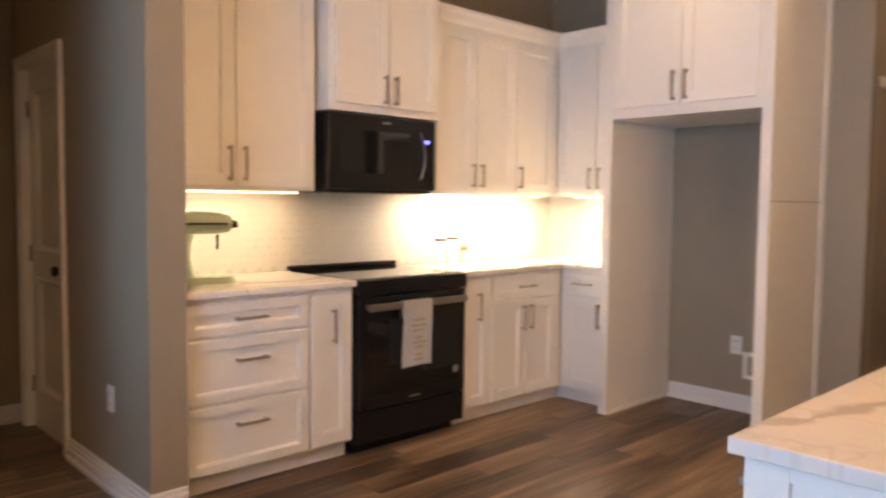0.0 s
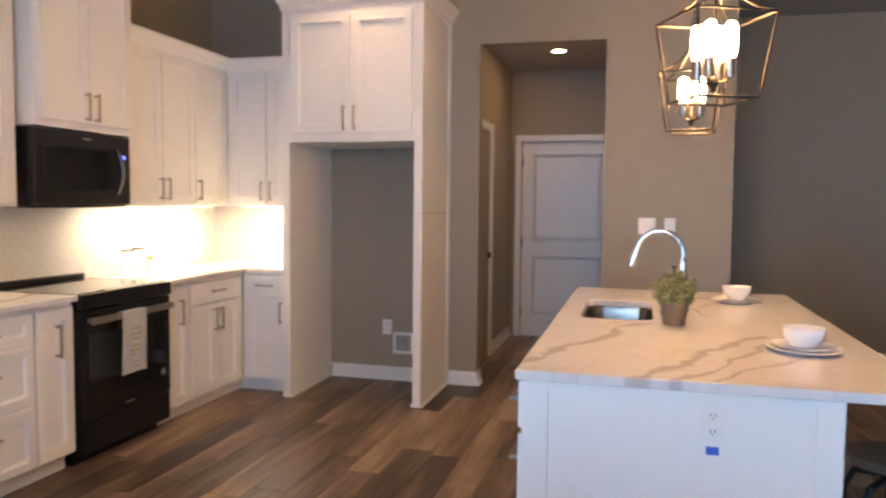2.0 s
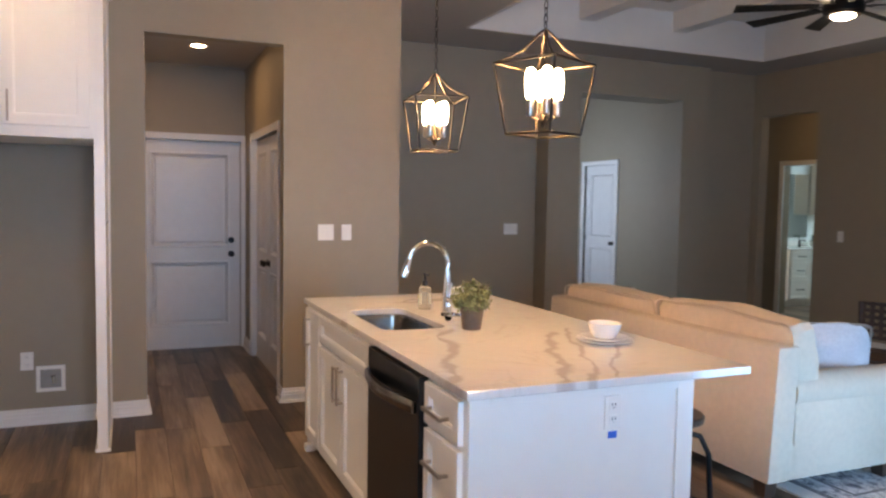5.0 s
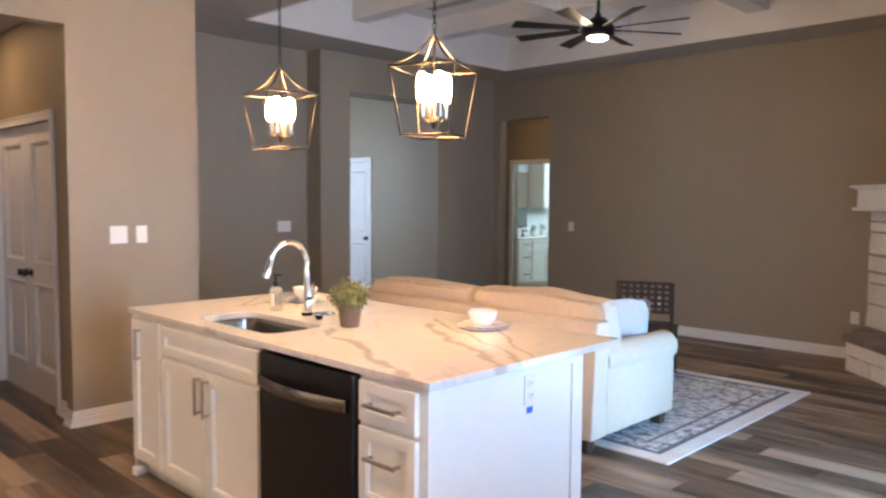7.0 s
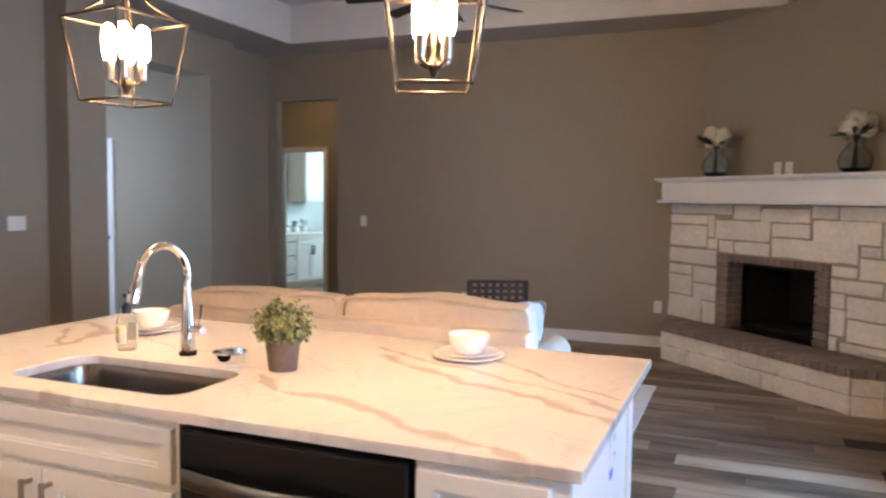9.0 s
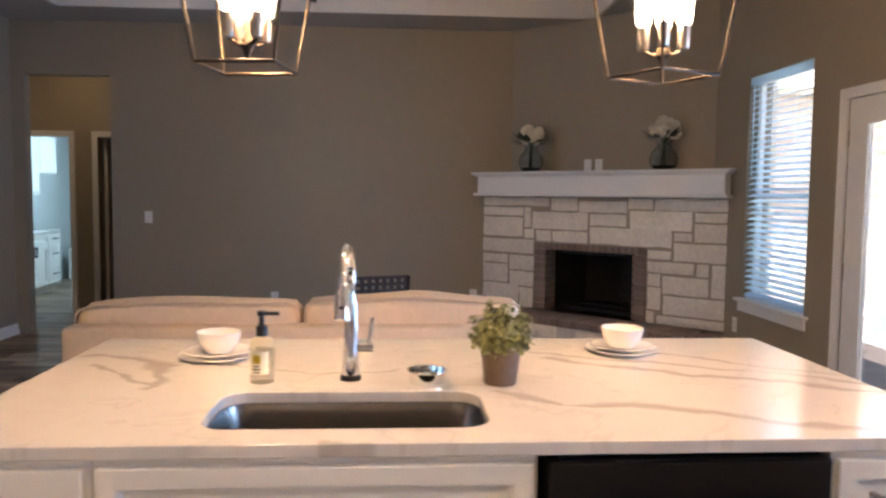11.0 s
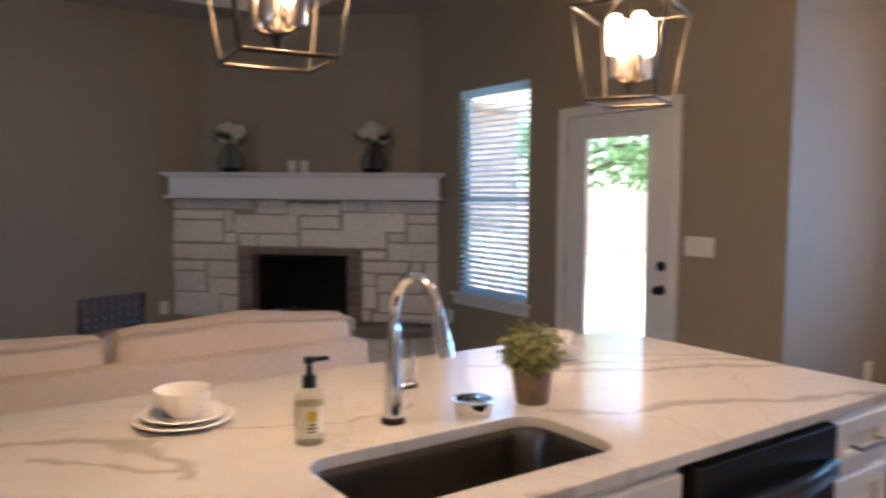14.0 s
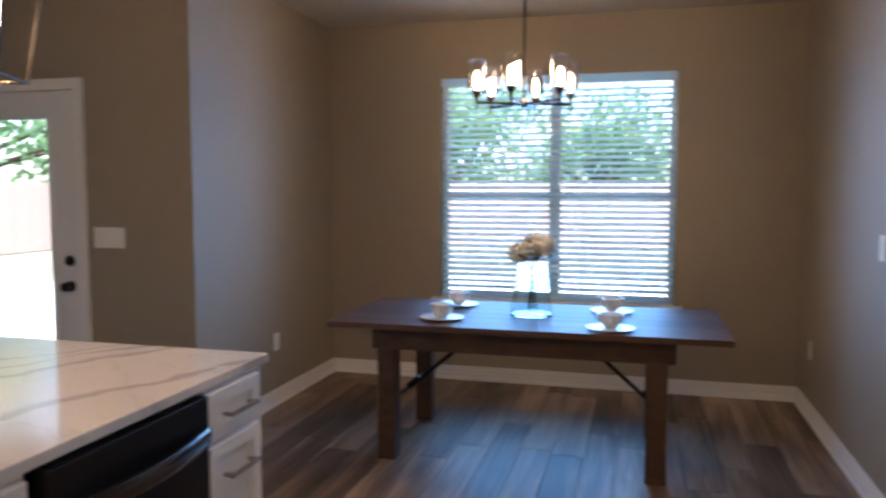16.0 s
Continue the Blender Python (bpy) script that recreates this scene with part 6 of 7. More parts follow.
part("border", ring_of(RX0, RX1, RY0, RY1, 0.11, 0, 0.010), CREAM, ru)
part("dark_band", ring_of(RX0 + 0.112, RX1 - 0.112, RY0 + 0.112, RY1 - 0.112, 0.035, 0, 0.0102), CHAR, ru)
part("field", boxes((RX0 + 0.148, RX1 - 0.148, RY0 + 0.148, RY1 - 0.148, 0, 0.010)), RUG, ru, "faded medallion field")
part("inner_band", ring_of(RX0 + 0.27, RX1 - 0.27, RY0 + 0.27, RY1 - 0.27, 0.022, 0.010, 0.0106), CHAR, ru)


def soft_box(bm, w, d, h, m, puff=0.25, cuts=9, sharp=8.0):
    """An upholstered cushion: a box whose faces swell and whose edges are round."""
    tmp = bmesh.new()
    bmesh.ops.create_cube(tmp, size=2.0)
    bmesh.ops.subdivide_edges(tmp, edges=tmp.edges[:], cuts=cuts, use_grid_fill=True)
    for v in tmp.verts:
        p = v.co.copy()
        k = sharp
        ln = (abs(p.x) ** k + abs(p.y) ** k + abs(p.z) ** k) ** (1 / k)
        p /= ln
        fx, fy, fz = (1 - 0.10 * puff * (p.y ** 2 + p.z ** 2)), (1 - puff * 0.5 * (p.x ** 4 + p.z ** 4)), (1 - 0.10 * puff * (p.x ** 2 + p.y ** 2))
        v.co = Vector((p.x * fx * w / 2, p.y * fy * d / 2, p.z * fz * h / 2)) + noise.noise_vector(p * 2.3 + Vector((w, d, h)) * 5) * 0.007
    me = bpy.data.meshes.new("tmp")
    tmp.to_mesh(me)
    tmp.free()
    k = len(bm.verts)
    bm.from_mesh(me)
    bpy.data.meshes.remove(me)
    bm.verts.ensure_lookup_table()
    bmesh.ops.transform(bm, matrix=m, verts=bm.verts[k:])


so = thing("sofa", pose(3.255, -1.72, 0, 0, 0, 0), "cream upholstered two-seat sofa with loose back cushions", "sofa")
SW = 2.20
for x in (-1, 1):
    for y in (-0.44, 0.42):
        bm = bmesh.new()
        bmesh.ops.create_cone(bm, cap_ends=True, segments=4, radius1=0.045, radius2=0.06, depth=0.088, matrix=pose(x * (SW / 2 - 0.09), y, 0.056, 0, 0, 45))
        part("foot", bm, WALNUT, so, "dark wooden foot")
bm = bmesh.new()
box(bm, -SW / 2 + 0.01, SW / 2 - 0.01, -0.48, 0.46, 0.10, 0.30, bev=0.02)
part("base", bm, SOFA, so, smooth=True)
bm = bmesh.new()
box(bm, -SW / 2, SW / 2, 0.33, 0.485, 0.10, 0.80, bev=0.022)
for v in bm.verts:
    v.co.y -= (v.co.z - 0.3) * 0.06
part("back", bm, SOFA, so, smooth=True)
for s in (-1, 1):
    bm = bmesh.new()
    x0, x1 = sorted((s * (SW / 2), s * (SW / 2 - 0.20)))
    box(bm, x0, x1, -0.50, 0.328, 0.10, 0.58, bev=0.03)
    rod(bm, ((x0 + x1) / 2 + s * 0.01, -0.51, 0.535), ((x0 + x1) / 2 + s * 0.01, 0.328, 0.55), 0.10, seg=24)
    part("arm", bm, SOFA, so, smooth=True)
    bm = bmesh.new()
    soft_box(bm, 0.89, 0.72, 0.17, pose(s * 0.45, -0.20, 0.385), 0.1)
    part("seat_cushion", bm, SOFA, so, smooth=True)
    bm = bmesh.new()
    soft_box(bm, 1.085, 0.20, 0.45, pose(s * 0.545, 0.235, 0.695, -8, -s * 0.5, 0), 0.22, sharp=14)
    for v in bm.verts:
        top = max(0, v.co.z - 0.55)
        v.co.z += top * (0.10 * noise.noise(Vector((v.co.x * 2.2, 0.4, s))) - 0.16 * max(0, s * v.co.x - 0.62) * (1 if s > 0 else 0.4))
    cu = part("back_cushion", bm, SOFA, so, smooth=True)
    bm = bmesh.new()
    for dy in (0.088,):
        pts = [(s * 0.545 + px, 0.235 + dy + (pz - 0.672) * 0.14, pz + 0.023) for px, pz in [(0.53 * math.copysign(abs(math.cos(t)) ** 0.16, math.cos(t)), 0.672 + 0.216 * math.copysign(abs(math.sin(t)) ** 0.16, math.sin(t))) for t in [2 * math.pi * k / 72 for k in range(72)]]]
        pts = [(x, y, z + max(0, z - 0.55) * (0.10 * noise.noise(Vector((x * 2.2, 0.4, s))) - 0.16 * max(0, s * x - 0.62) * (1 if s > 0 else 0.4))) for x, y, z in pts]
        tube(bm, pts, 0.006, 6, closed=True)
    part("piping", bm, PIPING, cu, smooth=True)
LAV = mat("pale_pillow", (0.50, 0.47, 0.47), 0.9, vary=0.1, scale=20, bump=0.3, bump_scale=300)
for x, y, z, rz, ry in ((2.40, -1.90, 0.66, 62, 0), (3.05, -1.83, 0.67, 8, 0), (4.05, -1.86, 0.66, -30, 0)):
    pw = thing("throw_pillow", pose(x, y, z, -14, ry, rz), "pale grey throw pillow with fringed edge on sofa", "pillow", "throw pillows")
    bm = bmesh.new()
    soft_box(bm, 0.43, 0.17, 0.43, pose(0, 0, 0), 1.3)
    part("cover", bm, LAV, pw, smooth=True)
    bm = bmesh.new()
    tube(bm, [(0.205 * math.copysign(abs(math.cos(t)) ** 0.2, math.cos(t)), 0, 0.205 * math.copysign(abs(math.sin(t)) ** 0.2, math.sin(t))) for t in [2 * math.pi * k / 48 for k in range(48)]], 0.007, 6, closed=True)
    part("fringe", bm, mat("brown_fringe", (0.25, 0.18, 0.14), 0.9, vary=0.3, scale=80), pw)

# accent chair with a pierced back
ac = thing("accent_chair", pose(2.99, -3.33, 0, 0, 0, 23), "dark brown wooden chair with square-pierced back on rug", "chair")
CHW = mat("dark_brown_wood", (0.055, 0.032, 0.022), 0.65, vary=0.3, scale=9, bump=0.15, spec=0.2)
for x in (-0.215, 0.215):
    bm = bmesh.new()
    tube(bm, [(x, 0.19, 0.01), (x, 0.20, 0.43), (x, 0.235, 0.845)], 0.016, 4)
    part("rear_leg", bm, CHW, ac)
    part("front_leg", boxes((x - 0.016, x + 0.016, -0.24, -0.208, 0.01, 0.41), bev=0.003), CHW, ac)
    part("side_stretcher", boxes((x - 0.010, x + 0.010, -0.209, 0.185, 0.035, 0.06)), CHW, ac)
part("front_stretcher", boxes((-0.20, 0.20, -0.232, -0.212, 0.035, 0.06)), CHW, ac)
part("seat", boxes((-0.235, 0.235, -0.25, 0.21, 0.41, 0.437), bev=0.006), CHW, ac)
bk2 = bmesh.new()
NX, NZ, X0, X1, Z0, Z1 = 7, 5, -0.20, 0.20, 0.60, 0.835
xs = [X0 + (X1 - X0) * i / NX for i in range(NX + 1)]
zs = [Z0 + (Z1 - Z0) * i / NZ for i in range(NZ + 1)]
for x in xs:
    box(bk2, x - 0.0135, x + 0.0135, 0.215, 0.233, Z0 - 0.014, Z1 + 0.014)
for z in zs:
    for a, b in zip(xs, xs[1:]):
        box(bk2, a + 0.0135, b - 0.0135, 0.215, 0.233, z - 0.0115, z + 0.0115)
part("backrest", bk2, CHW, ac, "pierced lattice backrest")
part("lower_rail", boxes((-0.20, 0.20, 0.205, 0.225, 0.50, 0.525)), CHW, ac)

# bar stool under the overhang
bs = thing("bar_stool", pose(1.93, -0.40, 0), "round dark wood stool on black metal frame", "stool")
bm = bmesh.new()
lathe(bm, [(0, 0.585), (0.135, 0.585), (0.145, 0.592), (0.147, 0.612), (0.14, 0.62), (0.11, 0.616), (0, 0.612)], 32)
part("seat", bm, mat("stool_wood", (0.09, 0.055, 0.035), 0.45, vary=0.4, scale=10, stretch=(1, 6, 1)), bs, smooth=True)
bm = bmesh.new()
lathe(bm, [(0.02, 0.40), (0.024, 0.40), (0.024, 0.584), (0.0, 0.584)], 14)
part("column", bm, DARK, bs, smooth=True)
for i in range(4):
    a = radians(45 + 90 * i)
    bm = bmesh.new()
    tube(bm, [(0.02 * math.cos(a), 0.02 * math.sin(a), 0.55), (0.13 * math.cos(a), 0.13 * math.sin(a), 0.53), (0.165 * math.cos(a), 0.165 * math.sin(a), 0.46), (0.20 * math.cos(a), 0.20 * math.sin(a), 0.0)], 0.012, 10)
    part("leg", bm, DARK, bs, smooth=True)
bm = bmesh.new()
tube(bm, [(0.188 * math.cos(t), 0.188 * math.sin(t), 0.20) for t in [2 * math.pi * k / 32 for k in range(32)]], 0.009, 8, closed=True)
part("foot_ring", bm, DARK, bs, smooth=True)

# ceiling register in the tray
vt = thing("ceiling_register", pose(5.25, -3.12, TZ), "white slatted ceiling air register", "register")
part("frame", ring_of(-0.30, 0.30, -0.15, 0.15, 0.025, -0.012, -0.0005), mat("grey_register", (0.45, 0.43, 0.40), 0.5, vary=0.05), vt)
for i in range(9):
    bm = bmesh.new()
    box(bm, -0.275, 0.275, -0.011, 0.011, -0.001, 0.001, m=pose(0, -0.11 + i * 0.0275, -0.008, 35))
    part("slat", bm, CEIL, vt)

# ---- dining ----
tb = thing("dining_table", pose(-0.44, 1.378, 0), "dark stained farmhouse dining table with folding braces", "table")
for i in range(6):
    x0 = -0.47 + i * 0.1575
    part("tabletop_board", boxes((x0, x0 + 0.1565, -1.035, 1.035, 0.728, 0.760), bev=0.002), TABLE, tb)
for y in (-0.72, 0.69):
    for x in (-0.37, 0.355):
        part("leg", boxes((x - 0.05, x + 0.05, y - 0.05, y + 0.05, 0, 0.62), bev=0.004), TABLE, tb)
bm = bmesh.new()
for x in (-0.42, 0.38):
    box(bm, x - 0.018, x + 0.022, -0.80, 0.77, 0.61, 0.726, bev=0.002)
part("side_apron", bm, TABLE, tb)
bm = bmesh.new()
for y in (-0.80, 0.755):
    box(bm, -0.40, 0.36, y - 0.005, y + 0.025, 0.61, 0.726, bev=0.002)
part("end_apron", bm, TABLE, tb)
for y, s in ((-0.72, 1), (0.69, -1)):
    bm = bmesh.new()
    rod(bm, (-0.32, y, 0.30), (0.31, y, 0.30), 0.012, seg=8)
    part("stretcher", bm, DARK, tb, "black iron stretcher")
    bm = bmesh.new()
    rod(bm, (0.0, y + s * 0.012, 0.30), (0.0, y + s * 0.43, 0.66), 0.012, seg=8)
    rod(bm, (0.0, y, 0.30), (0.0, y + s * 0.07, 0.36), 0.02, seg=8)
    part("brace", bm, DARK, tb, "black folding iron brace")
bouquet(pose(-0.45, 1.385, 0.7605) @ Matrix.Scale(1.03, 4), "cream hydrangeas in tall clear glass vase on table", 1.25, 21, 6, 1.5)
SAUCER = [(0, 0), (0.05, 0), (0.055, 0.004), (0.118, 0.013), (0.12, 0.015), (0.116, 0.016), (0.055, 0.008), (0, 0.007)]
CUP = [(0, 0), (0.028, 0), (0.032, 0.006), (0.058, 0.035), (0.066, 0.072), (0.067, 0.074), (0.063, 0.074), (0.054, 0.036), (0.028, 0.012), (0, 0.010)]
for x, y in ((-0.19, 0.93), (-0.68, 0.905), (-0.10, 1.835), (-0.66, 1.82)):
    dish("saucer", SAUCER, pose(x, y, 0.7605), "white saucer on dark dining table", "table place settings")
    c = thing("cup", pose(x, y, 0.770), "white ceramic cup on a saucer", "cup", "table place settings")
    bm = bmesh.new()
    lathe(bm, CUP, 28)
    part("bowl", bm, CERAMIC, c, smooth=True)
    bm = bmesh.new()
    tube(bm, [(0.060, 0, 0.058), (0.088, 0, 0.062), (0.098, 0, 0.045), (0.084, 0, 0.026), (0.052, 0, 0.026)], 0.005, 8)
    part("handle", bm, CERAMIC, c, smooth=True)

# ---- entry and bathroom seen through openings ----
panel_door("door_6", pose(9.02, -4.62, 0, 0, 0, 180), 0.78, 2.06, "white two-panel closet door in entry", 0.70)
DARKD = mat("dark_front_door", (0.035, 0.045, 0.06), 0.35, vary=0.1)
panel_door("door_7", pose(9.25, -3.70, 0, 0, 0, -90), 0.86, 2.06, "dark front door with lever set", 0.79, bolt=True, material=DARKD)
bd = tagged(thing("door_8", pose(0, 0, 0), "white cased bathroom doorway", "doorway"), kind="structure")
bm = bmesh.new()
casing(bm, 0.694, 2.075)
bmesh.ops.transform(bm, matrix=pose(7.27, -6.74, 0, 0, 0, 180), verts=bm.verts)
part("casing", bm, TRIM, bd)
bd = tagged(thing("door_9", pose(0, 0, 0), "white cased bedroom doorway with door ajar", "doorway"), kind="structure")
bm = bmesh.new()
casing(bm, 0.76, 2.075)
bmesh.ops.transform(bm, matrix=pose(6.255, -6.74, 0, 0, 0, 180), verts=bm.verts)
part("casing", bm, TRIM, bd)
part("leaf", boxes((6.20, 6.238, -7.62, -6.872, 0.01, 2.06)), DOORW, bd)
va = thing("bath_vanity", pose(7.72, -7.40, 0, 0, 0, -90) @ Matrix.Diagonal((0.9, 1, 1, 1)), "white shaker bathroom vanity with black pulls", "vanity")
part("body", boxes((0, 1.85, 0, 0.52, 0.09, 0.845)), WHITE, va)
part("toe_kick", boxes((0, 1.85, 0.06, 0.075, 0, 0.09)), WHITE, va)
for x0, x1 in ((0.03, 0.44), (1.41, 1.82)):
    for a, b in ((0.69, 0.83), (0.42, 0.675), (0.115, 0.405)):
        bm = bmesh.new()
        shaker(bm, x0, x1, a, b, rail=0.04)
        f = part("drawer", bm, WHITE, va)
        pull(f, (x0 + x1) / 2, (a + b) / 2, 0.15, False, material=KNOBM)
for x0, x1, hx in ((0.46, 0.92, 0.89), (0.93, 1.39, 0.96)):
    bm = bmesh.new()
    shaker(bm, x0, x1, 0.115, 0.675)
    f = part("door", bm, WHITE, va)
    pull(f, hx, 0.60, 0.14, True, material=KNOBM)
bm = bmesh.new()
shaker(bm, 0.46, 1.39, 0.69, 0.83, rail=0.04)
part("false_front", bm, WHITE, va)
tagged(part("vanity_top", boxes((7.69, 8.258, -9.08, -7.385, 0.846, 0.876), (8.243, 8.258, -9.08, -7.385, 0.8765, 0.97)), QUARTZ), "white quartz vanity top with backsplash", "worktop")
mr = mat("mirror_silver", (0.9, 0.92, 0.92), 0.02, metal=1.0)
tagged(part("bath_mirror", boxes((8.246, 8.259, -8.33, -7.45, 1.02, 2.02)), mr), "large frameless wall mirror over vanity", "mirror")
cabinet("bath_wall_cabinet", "white shaker cabinet hung beside bathroom mirror", pose(7.93, -8.38, 0, 0, 0, -90), 0.56, 0.328, 1.38, 2.25, [("door", 0.015, 0.545, 1.395, 2.235, None)], group="bath wall cabinets")
cabinet("bath_wall_cabinet", "short white shaker cabinet with black pull in bathroom", pose(7.93, -8.945, 0, 0, 0, -90), 0.54, 0.328, 1.70, 2.25, [("door", 0.015, 0.525, 1.715, 2.235, None)], group="bath wall cabinets")
for x, y in ((8.04, -7.95),):
    fa = thing("bath_faucet", pose(x, y, 0.876), "black bathroom faucet on vanity top", "faucet", "bath faucets")
    bm = bmesh.new()
    lathe(bm, [(0, 0), (0.024, 0), (0.02, 0.02), (0.014, 0.11), (0, 0.115)], 14)
    tube(bm, [(0, 0, 0.10), (-0.05, 0, 0.12), (-0.11, 0, 0.10)], 0.01, 8)
    part("spout", bm, KNOBM, fa, smooth=True)
    bm = bmesh.new()
    rod(bm, (0, 0, 0.115), (0.03, 0.0, 0.15), 0.006)
    part("lever", bm, KNOBM, fa)
for k, (x, y, s) in enumerate(((8.08, -8.30, 1.0), (8.09, -8.58, 1.1))):
    pl = thing("bath_plant", pose(x, y, 0.876), "small dark plant in white pot on vanity", "plant", "bath plants")
    bm = bmesh.new()
    lathe(bm, [(0, 0), (0.05 * s, 0), (0.06 * s, 0.09 * s), (0.055 * s, 0.09 * s), (0, 0.08 * s)], 16)
    part("pot", bm, CERAMIC, pl, smooth=True)
    bm, rnd = bmesh.new(), random.Random(k)
    for i in range(60):
        a, r = rnd.uniform(0, 6.28), rnd.uniform(0.01, 0.06) * s
        p = Vector((r * math.cos(a), r * math.sin(a), 0.09 * s + rnd.uniform(0, 0.09) * s))
        d = Vector((rnd.gauss(0, 1), rnd.gauss(0, 1), rnd.gauss(0.6, 0.6))).normalized() * 0.03
        e = d.orthogonal().normalized() * 0.008
        bm.faces.new([bm.verts.new(p), bm.verts.new(p + d * 0.5 + e), bm.verts.new(p + d), bm.verts.new(p + d * 0.5 - e)])
    part("leaves", bm, mat("dark_leaf", (0.03, 0.05, 0.03), 0.6, vary=0.3), pl)
tu = thing("bathtub", pose(7.55, -11.0, 0), "white alcove bathtub with tiled apron", "bathtub")
part("tub", boxes((-0.75, 0.55, -0.02, 0.06, 0.0, 0.52), (-0.75, 0.55, 0.68, 0.75, 0.0, 0.52), (-0.75, -0.68, 0.06, 0.68, 0.0, 0.52), (0.48, 0.55, 0.06, 0.68, 0.0, 0.52), (-0.68, 0.48, 0.06, 0.68, 0.0, 0.1), bev=0.01), CERAMIC, tu)
sh = thing("shower_head", pose(7.65, -11.14, 2.02), "black wall-mounted shower head", "shower head")
bm = bmesh.new()
tube(bm, [(0, 0, 0), (0, 0.12, 0.03), (0, 0.2, -0.02)], 0.012, 8)
lathe(bm, [(0, 0), (0.05, 0), (0.02, 0.04), (0, 0.04)], 16, (0, 0.21, -0.06))
part("head", bm, KNOBM, sh, smooth=True)
for z in (0.95, 0.72):
    tp = thing("bath_tap", pose(7.65, -11.14, z), "black tub spout and valve on wall", "tap", "bath taps")
    bm = bmesh.new()
    rod(bm, (0, 0, 0), (0, 0.03, 0), 0.06, seg=18), rod(bm, (0, 0.03, 0), (0, 0.14, -0.01), 0.02, seg=10)
    part("valve", bm, KNOBM, tp, smooth=True)

# ---- outdoors ----
GRASS = mat("dry_lawn", (0.26, 0.25, 0.17), 0.95, vary=0.35, scale=2, bump=0.6, bump_scale=60)
CONC = mat("patio_concrete", (0.64, 0.63, 0.61), 0.85, vary=0.1, scale=2, bump=0.2, bump_scale=50)
setting("ground", boxes((-400, 400, -400, 400, -0.45, -0.16)), GRASS, "dry grass yard behind the house", "ground")
setting("patio", boxes((-9.5, -0.04, -7.5, -0.53, -0.159, -0.06), (-9.5, -1.98, -0.53, 5.4, -0.159, -0.06)), CONC, "sunlit concrete patio slab", "patio")
FENCE = mat("cedar_fence", (0.44, 0.33, 0.28), 0.8, vary=0.12, scale=4, per_object=0.25, stretch=(6, 6, 0.5))
fe = thing("fence", pose(-17.0, 0, -0.16), "weathered cedar picket fence round yard", "fence")
bm = bmesh.new()
box(bm, -0.009, 0.009, -0.068, 0.068, 0.03, 1.83)
for v in bm.verts:
    if v.co.z > 1 and abs(v.co.y) > 0.05:
        v.co.z -= 0.03
pk = mesh_of("picket", bm, FENCE)
for i in range(162):
    o = new("picket", pk)
    o.parent, o.matrix_local = fe, pose(0, -13 + i * 0.142, 0.0, 0, 0, 0)
for i in range(132):
    o = new("picket", pk)
    o.parent, o.matrix_local = fe, pose(0.07 + i * 0.142, -13.1, 0.0, 0, 0, 90)
for z in (0.35, 0.95, 1.55):
    part("rail", boxes((-0.05, -0.010, -13.05, 10.0, z - 0.04, z + 0.04)), FENCE, fe)
    part("rail", boxes((0.06, 18.8, -13.15, -13.11, z - 0.04, z + 0.04)), FENCE, fe)
BARK = mat("tree_bark", (0.10, 0.075, 0.055), 0.9, vary=0.3, scale=8, bump=0.8)
LEAF = mat("tree_leaf", (0.16, 0.27, 0.14), 0.6, vary=0.4, scale=2, per_object=0.8, island=True)
ln, lk = LEAF.node_tree.nodes, LEAF.node_tree.links
ltr, lmx = ln.new("ShaderNodeBsdfTranslucent"), ln.new("ShaderNodeMixShader")
ltr.inputs["Color"].default_value, lmx.inputs[0].default_value = (0.36, 0.52, 0.24, 1), 0.45
lk.new(ln["Principled BSDF"].outputs[0], lmx.inputs[1]), lk.new(ltr.outputs[0], lmx.inputs[2]), lk.new(lmx.outputs[0], ln["Material Output"].inputs[0])


def tree(m, h, spread, seed, leaves=3400):
    c = thing("tree", m, "broad leafy green tree behind fence", "tree", "yard trees")
    rnd = random.Random(seed)
    bt = bmesh.new()
    tips = []
    tube(bt, [(0, 0, 0), (0.05, 0.03, h * 0.2), (0.0, 0.1, h * 0.42)], [0.24, 0.19, 0.14], 10)
    for i in range(9):
        a, up = 6.283 * i / 9 + rnd.uniform(-0.3, 0.3), rnd.uniform(0.05, 0.9)
        p0 = Vector((0, 0.1, h * rnd.uniform(0.16, 0.42)))
        p2 = p0 + Vector((math.cos(a) * spread * (1.05 - up * 0.6), math.sin(a) * spread * (1.05 - up * 0.6), h * 0.55 * up))
        p1 = p0.lerp(p2, 0.5) + Vector((0, 0, 0.3))
        tube(bt, [p0, p1, p2], [0.09, 0.055, 0.02], 7)
        tips += [p1.lerp(p2, k / 4) for k in range(5)]
    part("trunk", bt, BARK, c, smooth=True)
    verts, faces = [], []
    clumps = [t + Vector((rnd.gauss(0, 0.35), rnd.gauss(0, 0.35), rnd.gauss(0.1, 0.3))) * spread * 0.5 for t in tips for _ in range(2)]
    for i in range(leaves):
        t = rnd.choice(clumps)
        p = t + Vector((rnd.gauss(0, 1), rnd.gauss(0, 1), rnd.gauss(0, 0.7))) * spread * 0.16
        n = Vector((rnd.gauss(0, 1), rnd.gauss(0, 1), rnd.gauss(0.4, 1))).normalized()
        s = n.orthogonal().normalized()
        q, w = n.cross(s), rnd.uniform(0.10, 0.21)
        k = len(verts)
        verts += [p - s * w, p + q * w * 0.55, p + s * w, p - q * w * 0.55]
        faces.append((k, k + 1, k + 2, k + 3))
    me = bpy.data.meshes.new("crown")
    me.from_pydata([tuple(v) for v in verts], [], faces)
    me.materials.append(LEAF)
    o = new("crown", me)
    o.parent = c
    return c


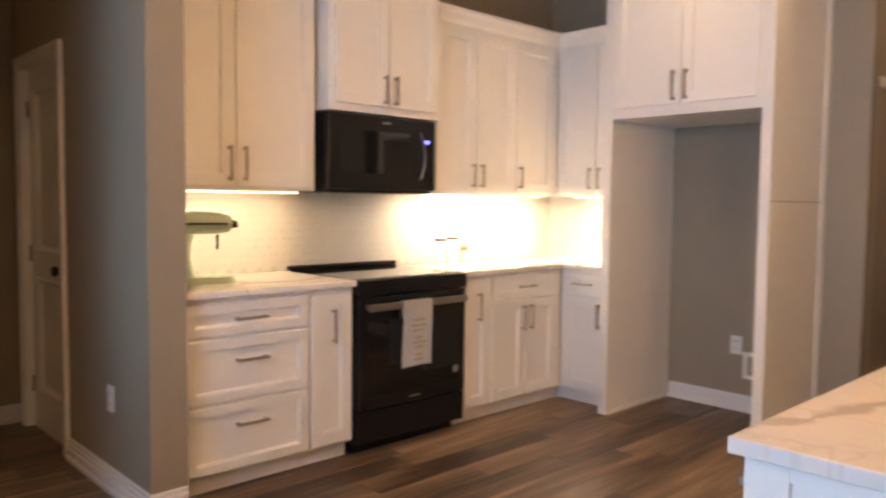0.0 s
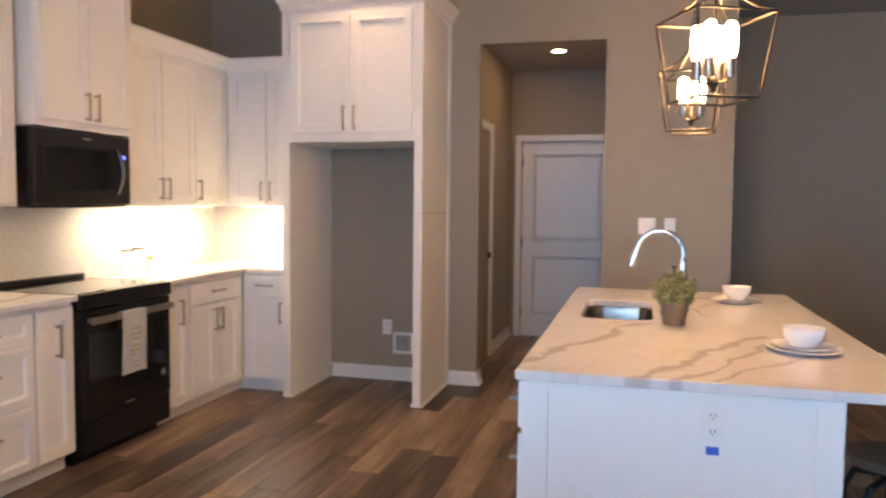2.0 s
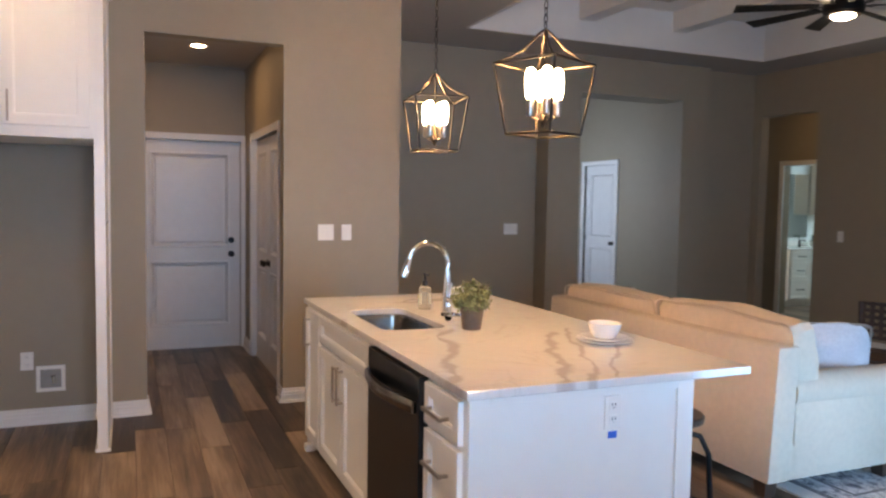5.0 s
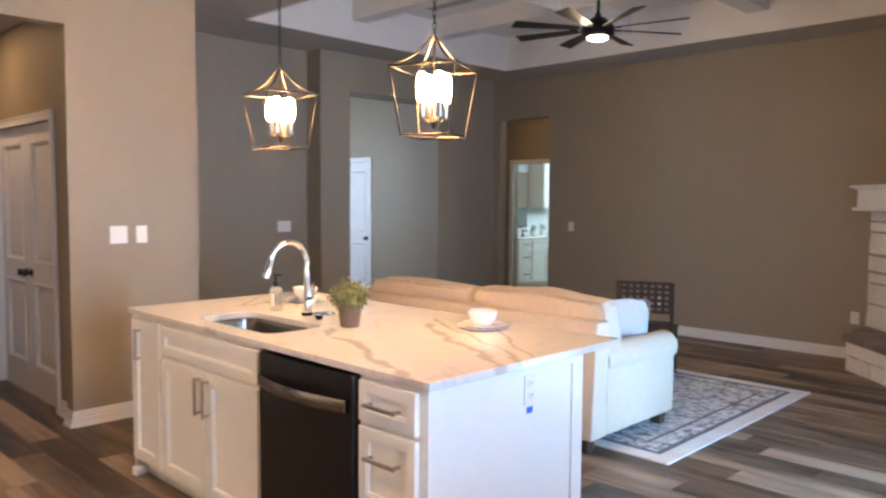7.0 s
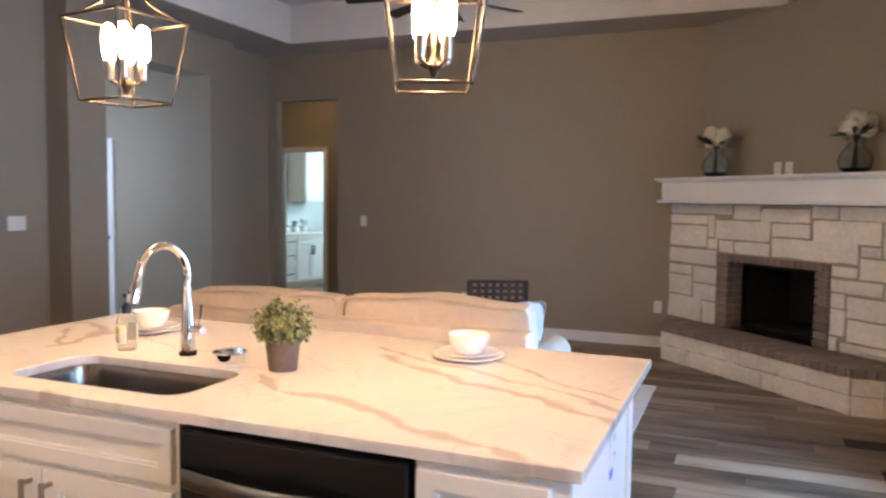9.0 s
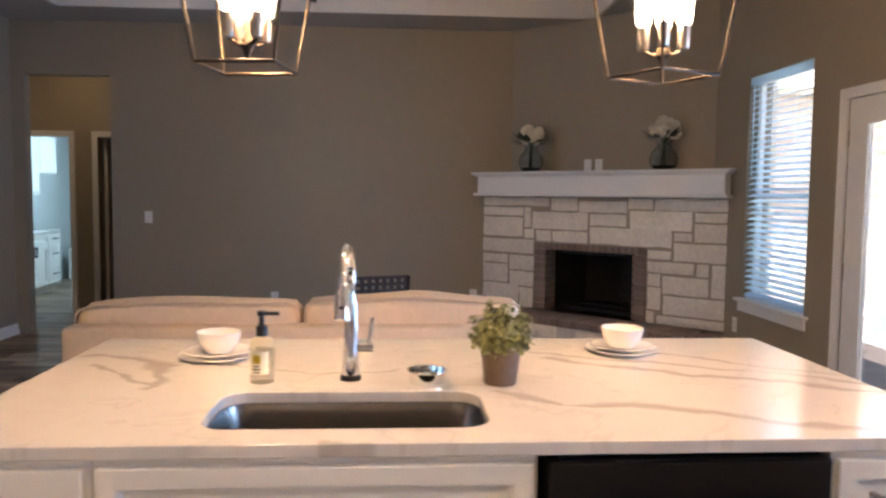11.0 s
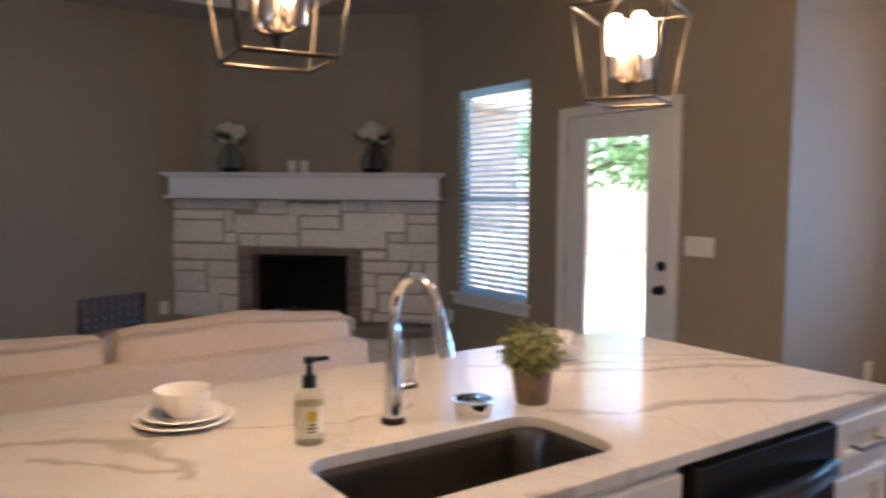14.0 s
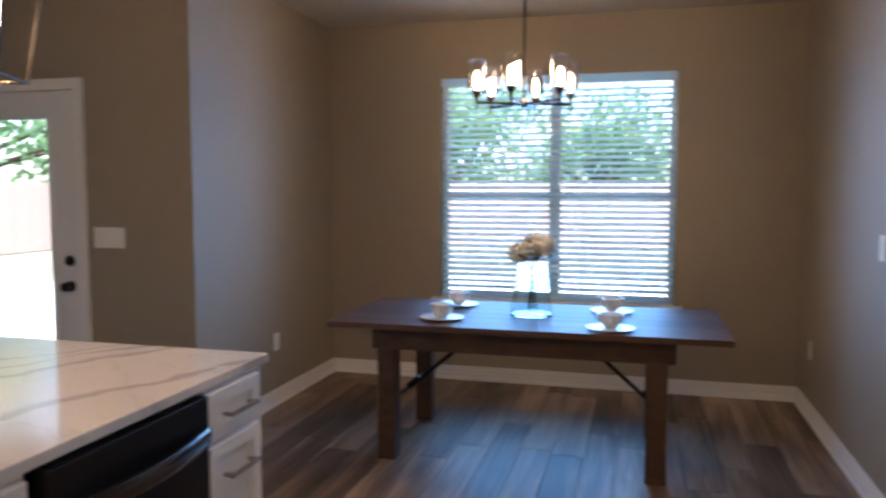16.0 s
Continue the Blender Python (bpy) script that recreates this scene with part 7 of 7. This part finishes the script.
for i, (x, y, h, s) in enumerate(((-20.5, -4.5, 7.0, 3.4), (-24.5, 0.4, 5.2, 2.9), (-22.5, 6.6, 5.6, 3.0), (-14.5, -17.0, 8.5, 3.8), (-21.0, -15.0, 9.0, 4.2), (-8.0, -18.0, 7.5, 3.6), (-23.0, 12.5, 7.0, 3.4))):
    tree(pose(x, y, -0.16, 0, 0, 40 * i), h, s, i + 1)

# brick wing of the house beyond the living room window
PBRICK = mat("pale_house_brick", (0.62, 0.50, 0.41), 0.85, vary=0.2, scale=8, bump=0.4, per_object=0.5, island=True)
SOFFIT = mat("tan_soffit", (0.62, 0.54, 0.42), 0.7, vary=0.05)
wing = thing("house_wing", pose(0, 0, -0.16), "pale tan brick wing of house with tan eave", "house")
part("wall", boxes((-2.5, -0.2, -9.0, -5.62, 0.0, 2.72)), MORTAR, wing)
bm = bmesh.new()
for i in range(35):
    for k in range(11):
        x = -2.5 + k * 0.213 + (i % 2) * 0.106
        box(bm, max(-2.499, x), min(-0.21, x + 0.203), -5.625, -5.608, 0.004 + i * 0.0765, 0.07 + i * 0.0765)
tagged(part("brickwork", bm, PBRICK, wing), kind="stuff")
part("eave", boxes((-2.85, -0.2, -9.0, -5.2, 2.725, 2.92)), SOFFIT, wing)

# ---- wood plank floor, joined far off and piece by piece along the walk ----
PW, PL = 0.178, 1.22
rp2 = random.Random(7)
fl = setting("floor", boxes((-1.99, 9.9, -11.4, 5.4, -0.0119, -0.0105)), GAP, "brown wood-look plank floor", "floor")
near, far = [], []
row = 0
y = -11.3
while y < 5.2:
    x = -2.0 - rp2.uniform(0, PL)
    while x < 9.9:
        x0, x1 = max(x, -1.99), min(x + PL, 9.9)
        if x1 - x0 > 0.05:
            cx, cy = (x0 + x1) / 2, y + PW / 2
            if not (cx < -1.9 or (cx < XW and cy < -0.5)):
                (near if -1.9 < cx < 5.3 and -3.9 < cy < 3.4 else far).append((x0, x1, y))
        x += PL
    y += PW
near.sort(key=lambda p: abs((p[0] + p[1]) / 2 - 2.0) + abs(p[2] - 1.2))
far += near[298:]


def plank_faces(x0, x1, y0, verts, faces):
    k, g, b, z = len(verts), 0.0009, 0.0016, 0.0
    for dx, zz in ((g, -0.0104), (g, -0.0016), (g + b, z)):
        verts += [(x0 + dx, y0 + dx, zz), (x1 - dx, y0 + dx, zz), (x1 - dx, y0 + PW - dx, zz), (x0 + dx, y0 + PW - dx, zz)]
    faces.append((k + 8, k + 9, k + 10, k + 11))
    for r in (0, 4):
        for i in range(4):
            j = (i + 1) % 4
            faces.append((k + r + i, k + r + j, k + r + 4 + j, k + r + 4 + i))


shared = {}
for x0, x1, y0 in near[:298]:
    key = round(x1 - x0, 2)
    if key not in shared:
        vs, fs = [], []
        plank_faces(-key / 2, key / 2, -PW / 2, vs, fs)
        me = bpy.data.meshes.new("plank")
        me.from_pydata(vs, [], fs)
        me.materials.append(FLOORP)
        shared[key] = me
    o = new("plank", shared[key])
    o.parent, o.matrix_local = fl, Matrix.Translation(((x0 + x1) / 2, y0 + PW / 2, 0))
vs, fs = [], []
for p in far:
    plank_faces(*p, vs, fs)
me = bpy.data.meshes.new("planks")
me.from_pydata(vs, [], fs)
me.materials.append(FLOORR)
o = new("planks", me)
o.parent = fl
tagged(o, "brown wood-look floor planks", "", kind="stuff")
